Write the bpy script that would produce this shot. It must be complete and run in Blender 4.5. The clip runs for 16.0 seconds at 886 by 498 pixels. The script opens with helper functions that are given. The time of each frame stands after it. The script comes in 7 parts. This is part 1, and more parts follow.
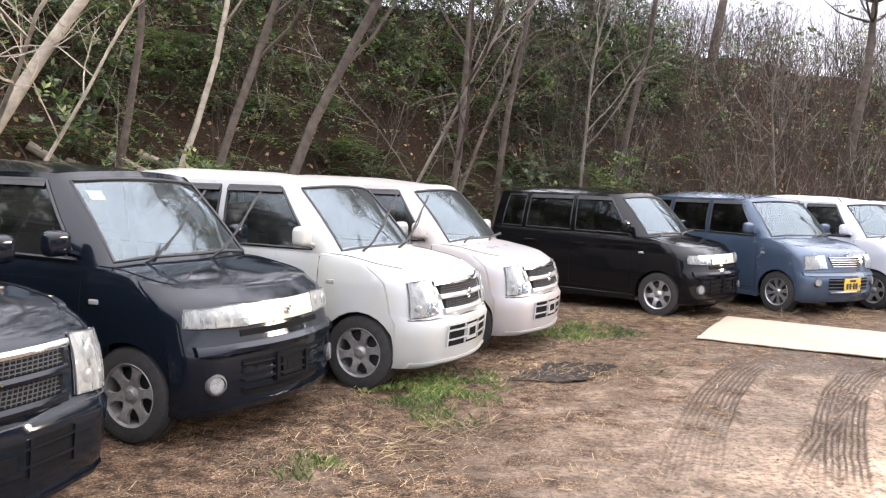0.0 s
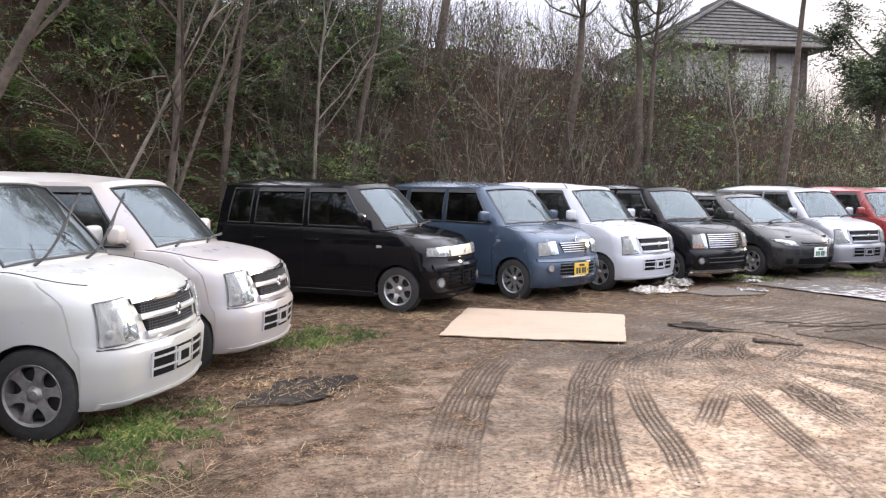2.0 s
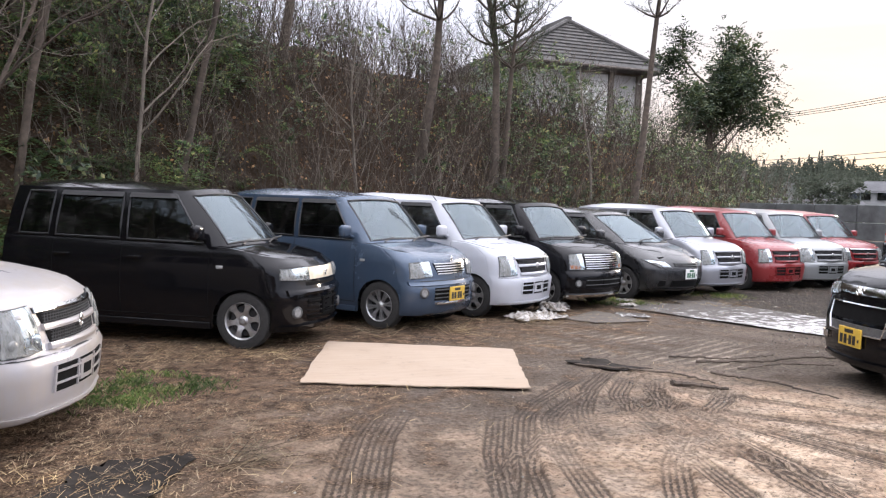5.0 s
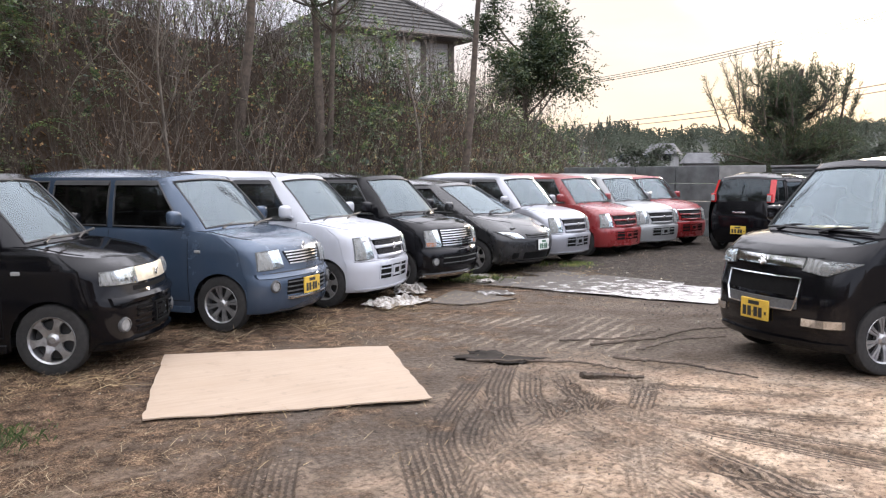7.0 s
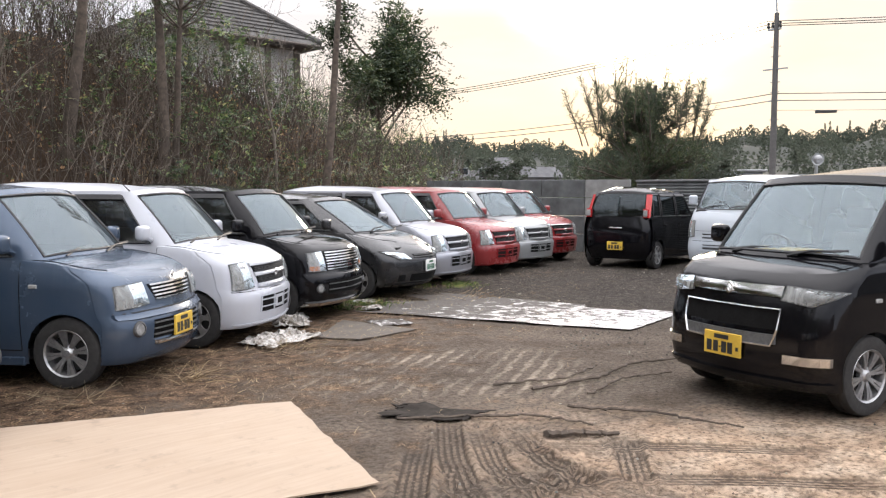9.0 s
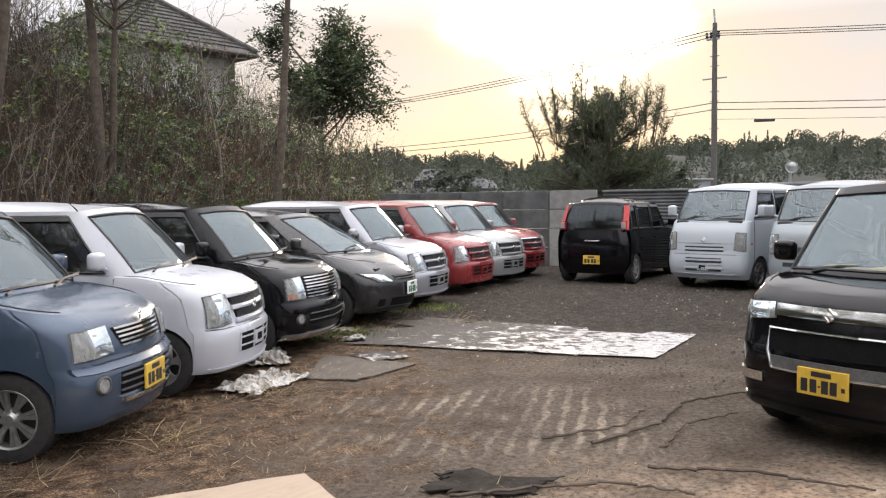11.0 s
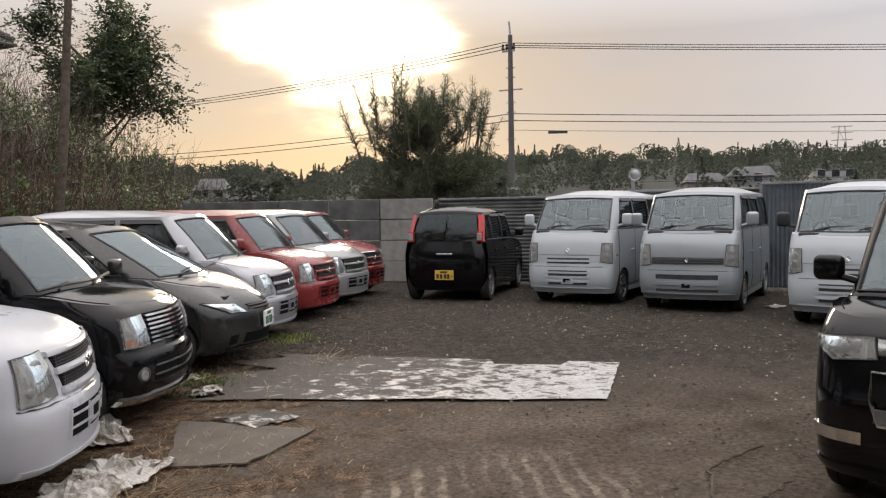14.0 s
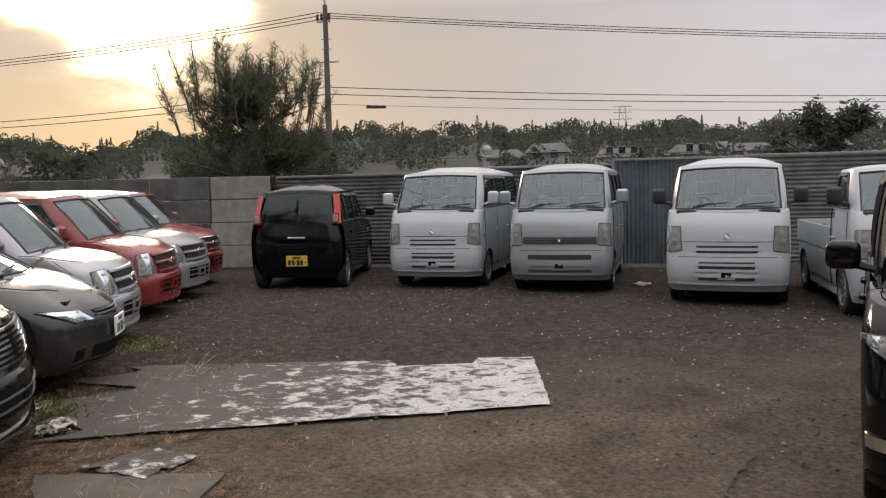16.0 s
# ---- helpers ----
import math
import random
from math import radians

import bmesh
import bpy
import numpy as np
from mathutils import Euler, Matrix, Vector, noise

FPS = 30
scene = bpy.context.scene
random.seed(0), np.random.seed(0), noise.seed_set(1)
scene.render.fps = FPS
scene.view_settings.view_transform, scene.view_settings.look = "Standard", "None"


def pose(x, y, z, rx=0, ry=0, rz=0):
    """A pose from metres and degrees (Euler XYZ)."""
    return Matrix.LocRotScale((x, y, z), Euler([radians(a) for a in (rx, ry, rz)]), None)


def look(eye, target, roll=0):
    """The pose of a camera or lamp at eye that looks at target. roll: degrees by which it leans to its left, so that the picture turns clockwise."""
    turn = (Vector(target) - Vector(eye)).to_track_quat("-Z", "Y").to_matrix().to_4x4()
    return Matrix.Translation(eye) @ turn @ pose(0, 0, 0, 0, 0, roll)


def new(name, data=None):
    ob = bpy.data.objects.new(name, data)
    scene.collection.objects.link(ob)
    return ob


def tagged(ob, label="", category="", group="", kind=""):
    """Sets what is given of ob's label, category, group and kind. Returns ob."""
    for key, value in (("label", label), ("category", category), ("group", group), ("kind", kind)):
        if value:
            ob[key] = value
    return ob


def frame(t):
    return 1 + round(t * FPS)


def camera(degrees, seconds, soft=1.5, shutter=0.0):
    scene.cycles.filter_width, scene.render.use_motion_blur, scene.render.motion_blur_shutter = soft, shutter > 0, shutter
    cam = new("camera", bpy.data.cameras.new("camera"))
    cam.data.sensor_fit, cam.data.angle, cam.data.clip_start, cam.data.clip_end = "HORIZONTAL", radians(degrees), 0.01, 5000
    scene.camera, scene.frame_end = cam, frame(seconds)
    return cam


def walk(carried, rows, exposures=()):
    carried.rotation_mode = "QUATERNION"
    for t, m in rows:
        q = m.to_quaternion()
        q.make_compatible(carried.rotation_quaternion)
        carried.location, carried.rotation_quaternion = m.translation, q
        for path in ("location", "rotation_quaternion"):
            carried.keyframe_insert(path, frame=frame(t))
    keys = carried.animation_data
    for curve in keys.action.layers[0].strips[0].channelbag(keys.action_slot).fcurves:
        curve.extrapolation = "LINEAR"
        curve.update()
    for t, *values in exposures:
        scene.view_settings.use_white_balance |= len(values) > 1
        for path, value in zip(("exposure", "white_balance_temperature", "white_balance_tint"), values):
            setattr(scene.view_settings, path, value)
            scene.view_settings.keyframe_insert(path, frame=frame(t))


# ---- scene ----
cam = camera(56.1, 16.0, 1.25)
PATH = [
    (0, (1.253, -0.737, 1.501), (0.895, 1.226, 1.362), 1.9),
    (0.5, (1.181, -0.566, 1.49), (0.991, 1.42, 1.351), 2.0),
    (1, (1.126, -0.352, 1.501), (1.1, 1.643, 1.364), 1.6),
    (1.5, (1.199, -0.145, 1.487), (1.325, 1.846, 1.344), 1.0),
    (2, (1.313, 0.132, 1.509), (1.571, 2.11, 1.364), 0.5),
    (2.5, (1.329, 0.414, 1.493), (1.676, 2.378, 1.352), 0.3),
    (3, (1.312, 0.684, 1.523), (1.709, 2.64, 1.398), 0.4),
    (5.5, (1.282, 2.16, 1.484), (2.028, 4.012, 1.362), 1.6),
    (6, (1.28, 2.495, 1.5), (2.139, 4.295, 1.346), 0.8),
    (6.5, (1.242, 2.832, 1.525), (2.204, 4.577, 1.357), 0.1),
    (7, (1.272, 3.152, 1.517), (2.328, 4.841, 1.348), -0.1),
    (7.5, (1.34, 3.517, 1.552), (2.482, 5.151, 1.388), -0.1),
    (8, (1.338, 3.892, 1.543), (2.561, 5.467, 1.382), 0.1),
    (8.5, (1.383, 4.213, 1.535), (2.683, 5.725, 1.381), 0.2),
    (9, (1.495, 4.587, 1.54), (2.862, 6.041, 1.401), 0.1),
    (11.5, (1.923, 6.239, 1.575), (3.443, 7.535, 1.467), -0.6),
    (12, (2.101, 6.613, 1.578), (3.67, 7.849, 1.477), -0.4),
    (12.5, (2.23, 6.979, 1.544), (3.856, 8.141, 1.46), -0.4),
    (13, (2.345, 7.321, 1.583), (4.03, 8.397, 1.513), -0.4),
    (13.5, (2.525, 7.648, 1.563), (4.263, 8.635, 1.491), -0.6),
    (14, (2.703, 7.958, 1.555), (4.487, 8.856, 1.463), -0.9),
    (14.5, (2.86, 8.296, 1.596), (4.688, 9.099, 1.482), -1.1),
    (15, (3.041, 8.577, 1.578), (4.912, 9.271, 1.444), -1.4),
    (15.5, (3.221, 8.87, 1.604), (5.131, 9.443, 1.456), -1.4),
    (16, (3.376, 9.171, 1.61), (5.317, 9.626, 1.452), -1.3),
]
walk(cam, [(t, look(eye, target, roll)) for t, eye, target, roll in PATH],
     [(0.0, 1.22, 6050, 15), (2.0, 0.82, 5950, 15), (5.5, 0.64, 5900, 15), (9.0, 0.60, 6150, 12), (12.5, 0.10, 6400, 12), (16.0, -0.30, 6650, 13)])

# ---- light: low sun behind thin cloud, pale sky ----
SUN_DIR = Vector((0.836 * 0.98, 0.549 * 0.98, 0.197)).normalized()
world = bpy.data.worlds.new("world")
scene.world = world
world.use_nodes = True
WN, WL = world.node_tree.nodes, world.node_tree.links
WN.clear()


def wmath(op, a, b=None):
    n = WN.new("ShaderNodeMath")
    n.operation = op
    for i, v in enumerate((a, b)):
        if v is None:
            continue
        if isinstance(v, (int, float)):
            n.inputs[i].default_value = v
        else:
            WL.new(v, n.inputs[i])
    return n.outputs[0]


def wmix(fac, a, b):
    n = WN.new("ShaderNodeMix")
    n.data_type = "RGBA"
    for i, v in ((0, fac), (6, a), (7, b)):
        if isinstance(v, (int, float, tuple)):
            n.inputs[i].default_value = v
        else:
            WL.new(v, n.inputs[i])
    return n.outputs[2]


sky = WN.new("ShaderNodeTexSky")
sky.sky_type = "NISHITA"
sky.sun_disc = False
sky.sun_elevation = math.asin(SUN_DIR.z)
sky.sun_rotation = math.atan2(SUN_DIR.x, SUN_DIR.y)
sky.air_density, sky.dust_density = 1.0, 0.5
coord = WN.new("ShaderNodeTexCoord")
unit = WN.new("ShaderNodeVectorMath")
unit.operation = "NORMALIZE"
WL.new(coord.outputs["Generated"], unit.inputs[0])
dot = WN.new("ShaderNodeVectorMath")
dot.operation = "DOT_PRODUCT"
WL.new(unit.outputs[0], dot.inputs[0])
dot.inputs[1].default_value = SUN_DIR
facing = wmath("MAXIMUM", dot.outputs["Value"], 0.0)
split = WN.new("ShaderNodeSeparateXYZ")
WL.new(unit.outputs[0], split.inputs[0])
height = wmath("MAXIMUM", split.outputs[2], 0.0)
# clouds, stretched along the horizon
squash = WN.new("ShaderNodeMapping")
squash.inputs["Scale"].default_value = (1.0, 1.0, 3.4)
WL.new(unit.outputs[0], squash.inputs[0])
cloud = WN.new("ShaderNodeTexNoise")
cloud.inputs["Scale"].default_value, cloud.inputs["Detail"].default_value = 2.6, 8.0
cloud.inputs["Roughness"].default_value = 0.52
WL.new(squash.outputs[0], cloud.inputs["Vector"])
ramp = WN.new("ShaderNodeValToRGB")
ramp.color_ramp.elements[0].position, ramp.color_ramp.elements[1].position = 0.40, 0.62
WL.new(cloud.outputs["Fac"], ramp.inputs[0])
warm = wmix(wmath("MINIMUM", wmath("MULTIPLY", height, 4.0), 1.0), (0.80, 0.53, 0.27, 1), (0.60, 0.53, 0.465, 1))
veil = wmix(wmath("POWER", facing, 4.0), (1.0, 1.02, 1.12, 1), warm)
halo = wmix(wmath("POWER", facing, 34.0), (0, 0, 0, 1), (0.27, 0.19, 0.08, 1))
lit = WN.new("ShaderNodeVectorMath")
lit.operation = "ADD"
WL.new(veil, lit.inputs[0])
WL.new(halo, lit.inputs[1])
bands = wmath("MULTIPLY", ramp.outputs[0], wmath("MINIMUM", wmath("MULTIPLY", height, 4.0), 0.80))
veil = wmix(bands, lit.outputs[0], (0.66, 0.645, 0.68, 1))
lofty = wmath("POWER", wmath("MAXIMUM", wmath("DIVIDE", wmath("SUBTRACT", height, 0.2), 0.8), 0.0), 0.8)
veil = wmix(lofty, veil, (3.5, 3.36, 3.26, 1))
# the sun's disc spreads through thin cloud, uneven at its rim
uneven = wmath("ADD", facing, wmath("MULTIPLY", wmath("SUBTRACT", cloud.outputs["Fac"], 0.5), -0.05))
glow = wmix(wmath("POWER", wmath("MINIMUM", uneven, 1.0), 700.0), (0, 0, 0, 1), (2.6, 2.2, 1.5, 1))
add2 = WN.new("ShaderNodeVectorMath")
add2.operation = "ADD"
WL.new(glow, add2.inputs[0])
WL.new(veil, add2.inputs[1])
back_clear, back_cloud = WN.new("ShaderNodeBackground"), WN.new("ShaderNodeBackground")
WL.new(sky.outputs[0], back_clear.inputs[0])
back_clear.inputs[1].default_value = 0.05
WL.new(add2.outputs[0], back_cloud.inputs[0])
back_cloud.inputs[1].default_value = 1.05
both = WN.new("ShaderNodeMixShader")
both.inputs[0].default_value = 0.8
WL.new(back_clear.outputs[0], both.inputs[1])
WL.new(back_cloud.outputs[0], both.inputs[2])
out = WN.new("ShaderNodeOutputWorld")
WL.new(both.outputs[0], out.inputs[0])
sun = new("sun", bpy.data.lights.new("sun", "SUN"))
sun.data.energy, sun.data.angle, sun.data.color = 1.3, radians(11), (1.0, 0.82, 0.60)
sun.matrix_world = look(SUN_DIR * 80, (0, 0, 0))


# ---- materials ----
def material(name, rough=0.6, metal=0.0):
    m = bpy.data.materials.new(name)
    m.use_nodes = True
    b = m.node_tree.nodes["Principled BSDF"]
    b.inputs["Roughness"].default_value, b.inputs["Metallic"].default_value = rough, metal
    return m, m.node_tree.nodes, m.node_tree.links, b


def noise_node(N, L, scale, detail=5.0, rough=0.55, vec=None):
    n = N.new("ShaderNodeTexNoise")
    n.inputs["Scale"].default_value, n.inputs["Detail"].default_value, n.inputs["Roughness"].default_value = scale, detail, rough
    if vec is not None:
        L.new(vec, n.inputs["Vector"])
    return n


def ramp_node(N, L, fac, stops):
    r = N.new("ShaderNodeValToRGB")
    e = r.color_ramp.elements
    while len(e) < len(stops):
        e.new(0.5)
    for k, (p, c) in zip(e, stops):
        k.position, k.color = p, (*c, 1) if len(c) == 3 else c
    L.new(fac, r.inputs[0])
    return r.outputs[0]


def mix_node(N, L, fac, a, b, blend="MIX"):
    n = N.new("ShaderNodeMix")
    n.data_type, n.blend_type = "RGBA", blend
    for i, v in ((0, fac), (6, a), (7, b)):
        if isinstance(v, (int, float)):
            n.inputs[i].default_value = v
        elif isinstance(v, tuple):
            n.inputs[i].default_value = (*v, 1) if len(v) == 3 else v
        else:
            L.new(v, n.inputs[i])
    return n.outputs[2]


def bump_node(N, L, b, fac, strength, dist=0.02):
    n = N.new("ShaderNodeBump")
    n.inputs["Strength"].default_value, n.inputs["Distance"].default_value = strength, dist
    L.new(fac, n.inputs["Height"])
    L.new(n.outputs[0], b.inputs["Normal"])


def object_coord(N):
    return N.new("ShaderNodeTexCoord").outputs["Object"]


def simple(name, col, rough=0.6, metal=0.0, vary=0.25, scale=18.0, bump=0.0):
    m, N, L, b = material(name, rough, metal)
    v = object_coord(N)
    n1, n2 = noise_node(N, L, scale, 6, 0.6, v), noise_node(N, L, scale * 0.13, 3, 0.5, v)
    dark, light = tuple(c * (1 - vary) for c in col), tuple(min(1, c * (1 + vary)) for c in col)
    c1 = ramp_node(N, L, n1.outputs["Fac"], [(0.3, dark), (0.7, light)])
    c2 = ramp_node(N, L, n2.outputs["Fac"], [(0.3, (1 - vary,) * 3), (0.7, (1, 1, 1))])
    L.new(mix_node(N, L, 1.0, c1, c2, "MULTIPLY"), b.inputs["Base Color"])
    if bump:
        bump_node(N, L, b, n1.outputs["Fac"], bump, 0.02)
    return m


def paint(name, col, metal=0.0, rough=0.22, dust=0.35, stain=(0.36, 0.32, 0.26), coat=0.4, spec=0.5):
    """Car paint with clear coat, a film of dust in patches and runs of grime."""
    m, N, L, b = material(name, rough, metal)
    v = object_coord(N)
    n1, n2 = noise_node(N, L, 2.2, 6, 0.65, v), noise_node(N, L, 38, 4, 0.6, v)
    runs = N.new("ShaderNodeMapping")
    runs.inputs["Scale"].default_value = (9, 9, 0.8)
    L.new(v, runs.inputs[0])
    n3 = noise_node(N, L, 2.0, 5, 0.6, runs.outputs[0])
    f1 = ramp_node(N, L, n1.outputs["Fac"], [(0.38, (0, 0, 0)), (0.75, (dust,) * 3)])
    f2 = ramp_node(N, L, n3.outputs["Fac"], [(0.5, (0, 0, 0)), (0.8, (dust * 0.6,) * 3)])
    c = mix_node(N, L, f1, tuple(col), stain)
    c = mix_node(N, L, f2, c, stain)
    L.new(c, b.inputs["Base Color"])
    r = ramp_node(N, L, n1.outputs["Fac"], [(0.35, (rough,) * 3), (0.75, (rough + 0.2 * dust + 0.06,) * 3)])
    L.new(r, b.inputs["Roughness"])
    b.inputs["Coat Weight"].default_value = coat
    b.inputs["Specular IOR Level"].default_value = spec
    b.inputs["Coat Roughness"].default_value = 0.07
    bump_node(N, L, b, n2.outputs["Fac"], 0.015, 0.01)
    return m


def glass_mat(name, tint, gloss=1.0, dust=0.10, ior=1.6, floor=0.0, grime=(0.62, 0.62, 0.58)):
    m, N, L, b = material(name, 0.3)
    v = object_coord(N)
    tr = N.new("ShaderNodeBsdfTransparent")
    tr.inputs[0].default_value = (*tint, 1)
    gl = N.new("ShaderNodeBsdfGlossy")
    gl.inputs["Roughness"].default_value = 0.03
    gl.inputs[0].default_value = (0.80, 0.93, 1.0, 1)
    fr = N.new("ShaderNodeFresnel")
    fr.inputs[0].default_value = ior
    mx = N.new("ShaderNodeMixShader")
    L.new(fr.outputs[0], mx.inputs[0])
    L.new(tr.outputs[0], mx.inputs[1])
    L.new(gl.outputs[0], mx.inputs[2])
    n1 = noise_node(N, L, 2.2, 3, 0.5, v)
    film = ramp_node(N, L, n1.outputs["Fac"], [(0.35, (floor + dust * 0.4,) * 3), (0.75, (floor * 1.25 + dust * 1.8,) * 3)])
    mp = N.new("ShaderNodeMapping")
    mp.inputs["Scale"].default_value = (1.3, 9, 1.3)
    L.new(v, mp.inputs[0])
    n2 = noise_node(N, L, 2.4, 7, 0.68, mp.outputs[0])
    film = mix_node(N, L, 1.0, film, ramp_node(N, L, n2.outputs["Fac"], [(0.50, (0, 0, 0)), (0.64, (dust * 7,) * 3)]), "ADD")
    di = N.new("ShaderNodeBsdfDiffuse")
    di.inputs[0].default_value = (*grime, 1)
    m2 = N.new("ShaderNodeMixShader")
    L.new(film, m2.inputs[0])
    L.new(mx.outputs[0], m2.inputs[1])
    L.new(di.outputs[0], m2.inputs[2])
    L.new(m2.outputs[0], N["Material Output"].inputs[0])
    return m


def leaf_mat(name, stops, rough=0.5, trans=0.35, patchy=True):
    m, N, L, b = material(name, rough)
    g = N.new("ShaderNodeNewGeometry")
    c = ramp_node(N, L, g.outputs["Random Per Island"], stops)
    n = noise_node(N, L, 0.9, 4, 0.6, object_coord(N))
    if patchy:
        c = mix_node(N, L, 1.0, c, ramp_node(N, L, n.outputs["Fac"], [(0.36, (0.42, 0.46, 0.46)), (0.5, (0.9, 0.9, 0.88)), (0.64, (1.45, 1.40, 1.15))]), "MULTIPLY")
    L.new(c, b.inputs["Base Color"])
    t = N.new("ShaderNodeBsdfTranslucent")
    L.new(c, t.inputs[0])
    mx = N.new("ShaderNodeMixShader")
    mx.inputs[0].default_value = trans
    L.new(b.outputs[0], mx.inputs[1])
    L.new(t.outputs[0], mx.inputs[2])
    L.new(mx.outputs[0], N["Material Output"].inputs[0])
    return m


def ground_mat():
    """Packed sandy earth, darker ruts, dry straw under the parked row, gravelly far part."""
    m, N, L, b = material("packed_earth", 0.95)
    b.inputs["Specular IOR Level"].default_value = 0.08
    v = object_coord(N)
    big, mid = noise_node(N, L, 0.42, 6, 0.6, v), noise_node(N, L, 2.6, 7, 0.65, v)
    fine, grit = noise_node(N, L, 24, 6, 0.7, v), noise_node(N, L, 120, 3, 0.6, v)
    crumb, flake = noise_node(N, L, 7.5, 9, 0.74, v), noise_node(N, L, 1.1, 8, 0.68, v)
    sand = ramp_node(N, L, mid.outputs["Fac"], [(0.34, (0.31, 0.22, 0.155)), (0.5, (0.435, 0.328, 0.238)), (0.66, (0.53, 0.425, 0.325))])
    speck = ramp_node(N, L, fine.outputs["Fac"], [(0.38, (0.45, 0.43, 0.41)), (0.48, (0.97, 0.97, 0.97)), (0.62, (1.3, 1.28, 1.25))])
    sand = mix_node(N, L, 1.0, sand, speck, "MULTIPLY")
    dark_soil = ramp_node(N, L, fine.outputs["Fac"], [(0.36, (0.055, 0.047, 0.040)), (0.64, (0.135, 0.114, 0.096))])
    soil = N.new("ShaderNodeAttribute")
    soil.attribute_name = "soil"
    soil_parts = N.new("ShaderNodeSeparateColor")
    L.new(soil.outputs["Color"], soil_parts.inputs[0])
    lift = N.new("ShaderNodeMath")
    lift.operation = "MULTIPLY_ADD"
    L.new(soil_parts.outputs[0], lift.inputs[0])
    lift.inputs[1].default_value = 0.5
    L.new(big.outputs["Fac"], lift.inputs[2])
    lift2 = N.new("ShaderNodeMath")
    lift2.operation = "MULTIPLY_ADD"
    L.new(mid.outputs["Fac"], lift2.inputs[0])
    lift2.inputs[1].default_value = 0.5
    L.new(lift.outputs[0], lift2.inputs[2])
    c = mix_node(N, L, ramp_node(N, L, lift2.outputs[0], [(0.70, (0, 0, 0)), (1.05, (0.9,) * 3)]), sand, dark_soil)
    tread = N.new("ShaderNodeAttribute")
    tread.attribute_name = "tread"
    tyre = N.new("ShaderNodeSeparateColor")
    L.new(tread.outputs["Color"], tyre.inputs[0])

    def calc(op, p, q=0.0, r=0.0, clamp=False):
        n_ = N.new("ShaderNodeMath")
        n_.operation, n_.use_clamp = op, clamp
        for i_, v_ in enumerate((p, q, r)):
            if isinstance(v_, (int, float)):
                n_.inputs[i_].default_value = v_
            else:
                L.new(v_, n_.inputs[i_])
        return n_.outputs[0]

    wobble = calc("MULTIPLY_ADD", mid.outputs["Fac"], 0.03, tyre.outputs[1])
    ribs = calc("SINE", calc("MULTIPLY", wobble, 165.0))
    lugs = calc("SINE", calc("MULTIPLY_ADD", tyre.outputs[2], 105.0, calc("MULTIPLY", tyre.outputs[1], 60.0)))
    groove = calc("MULTIPLY_ADD", calc("ADD", ribs, calc("MULTIPLY", lugs, 0.45)), 1.3, 0.25, True)
    worn = calc("MULTIPLY_ADD", fine.outputs["Fac"], 3.0, -0.75, True)
    groove = calc("MULTIPLY", calc("MULTIPLY", groove, tyre.outputs[0]), worn)
    # prints coloured darker than the earth, their grooves darkest
    dark_band = calc("MULTIPLY_ADD", tyre.outputs[0], 0.30, calc("MULTIPLY", groove, 0.75), True)
    c = mix_node(N, L, dark_band, c, ramp_node(N, L, fine.outputs["Fac"], [(0.3, (0.04, 0.033, 0.028)), (0.7, (0.10, 0.082, 0.068))]))
    place = N.new("ShaderNodeSeparateXYZ")
    L.new(v, place.inputs[0])
    slant = calc("MULTIPLY_ADD", place.outputs[0], 22.4, calc("MULTIPLY_ADD", place.outputs[1], -39.2, calc("MULTIPLY", mid.outputs["Fac"], 9.0)))
    comb = calc("MULTIPLY_ADD", calc("SINE", slant), 1.6, -0.3, True)
    comb = calc("MULTIPLY", calc("MULTIPLY", comb, soil_parts.outputs[2]), calc("MULTIPLY", calc("MULTIPLY_ADD", flake.outputs["Fac"], 5.0, -1.95, True), calc("MULTIPLY_ADD", crumb.outputs["Fac"], 6.0, -1.9, True)))
    c = mix_node(N, L, comb, c, ramp_node(N, L, fine.outputs["Fac"], [(0.3, (0.20, 0.165, 0.13)), (0.7, (0.44, 0.38, 0.31))]))
    c = mix_node(N, L, ramp_node(N, L, crumb.outputs["Fac"], [(0.50, (0, 0, 0)), (0.61, (0.62,) * 3)]), c, ramp_node(N, L, grit.outputs["Fac"], [(0.3, (0.06, 0.048, 0.038)), (0.7, (0.15, 0.12, 0.095))]))
    c = mix_node(N, L, 1.0, c, ramp_node(N, L, flake.outputs["Fac"], [(0.36, (0.72, 0.69, 0.66)), (0.48, (1.0,) * 3), (0.62, (1.28, 1.27, 1.25))]), "MULTIPLY")
    zone = N.new("ShaderNodeAttribute")
    zone.attribute_name = "zone"
    sep = N.new("ShaderNodeSeparateColor")
    L.new(zone.outputs["Color"], sep.inputs[0])
    chaff = noise_node(N, L, 62, 5, 0.7, v)
    straw = ramp_node(N, L, chaff.outputs["Fac"], [(0.36, (0.043, 0.030, 0.021)), (0.52, (0.120, 0.083, 0.057)), (0.66, (0.27, 0.20, 0.138))])
    straw = mix_node(N, L, 1.0, straw, ramp_node(N, L, mid.outputs["Fac"], [(0.35, (0.6, 0.56, 0.52)), (0.65, (1.2, 1.2, 1.2))]), "MULTIPLY")
    edge = N.new("ShaderNodeMath")
    edge.operation = "MULTIPLY_ADD"
    L.new(mid.outputs["Fac"], edge.inputs[0])
    edge.inputs[1].default_value = 1.6
    edge.inputs[2].default_value = -0.8
    s = N.new("ShaderNodeMath")
    s.operation, s.use_clamp = "ADD", True
    L.new(sep.outputs[0], s.inputs[0])
    L.new(edge.outputs[0], s.inputs[1])
    sharp = ramp_node(N, L, s.outputs[0], [(0.35, (0, 0, 0)), (0.65, (1, 1, 1))])
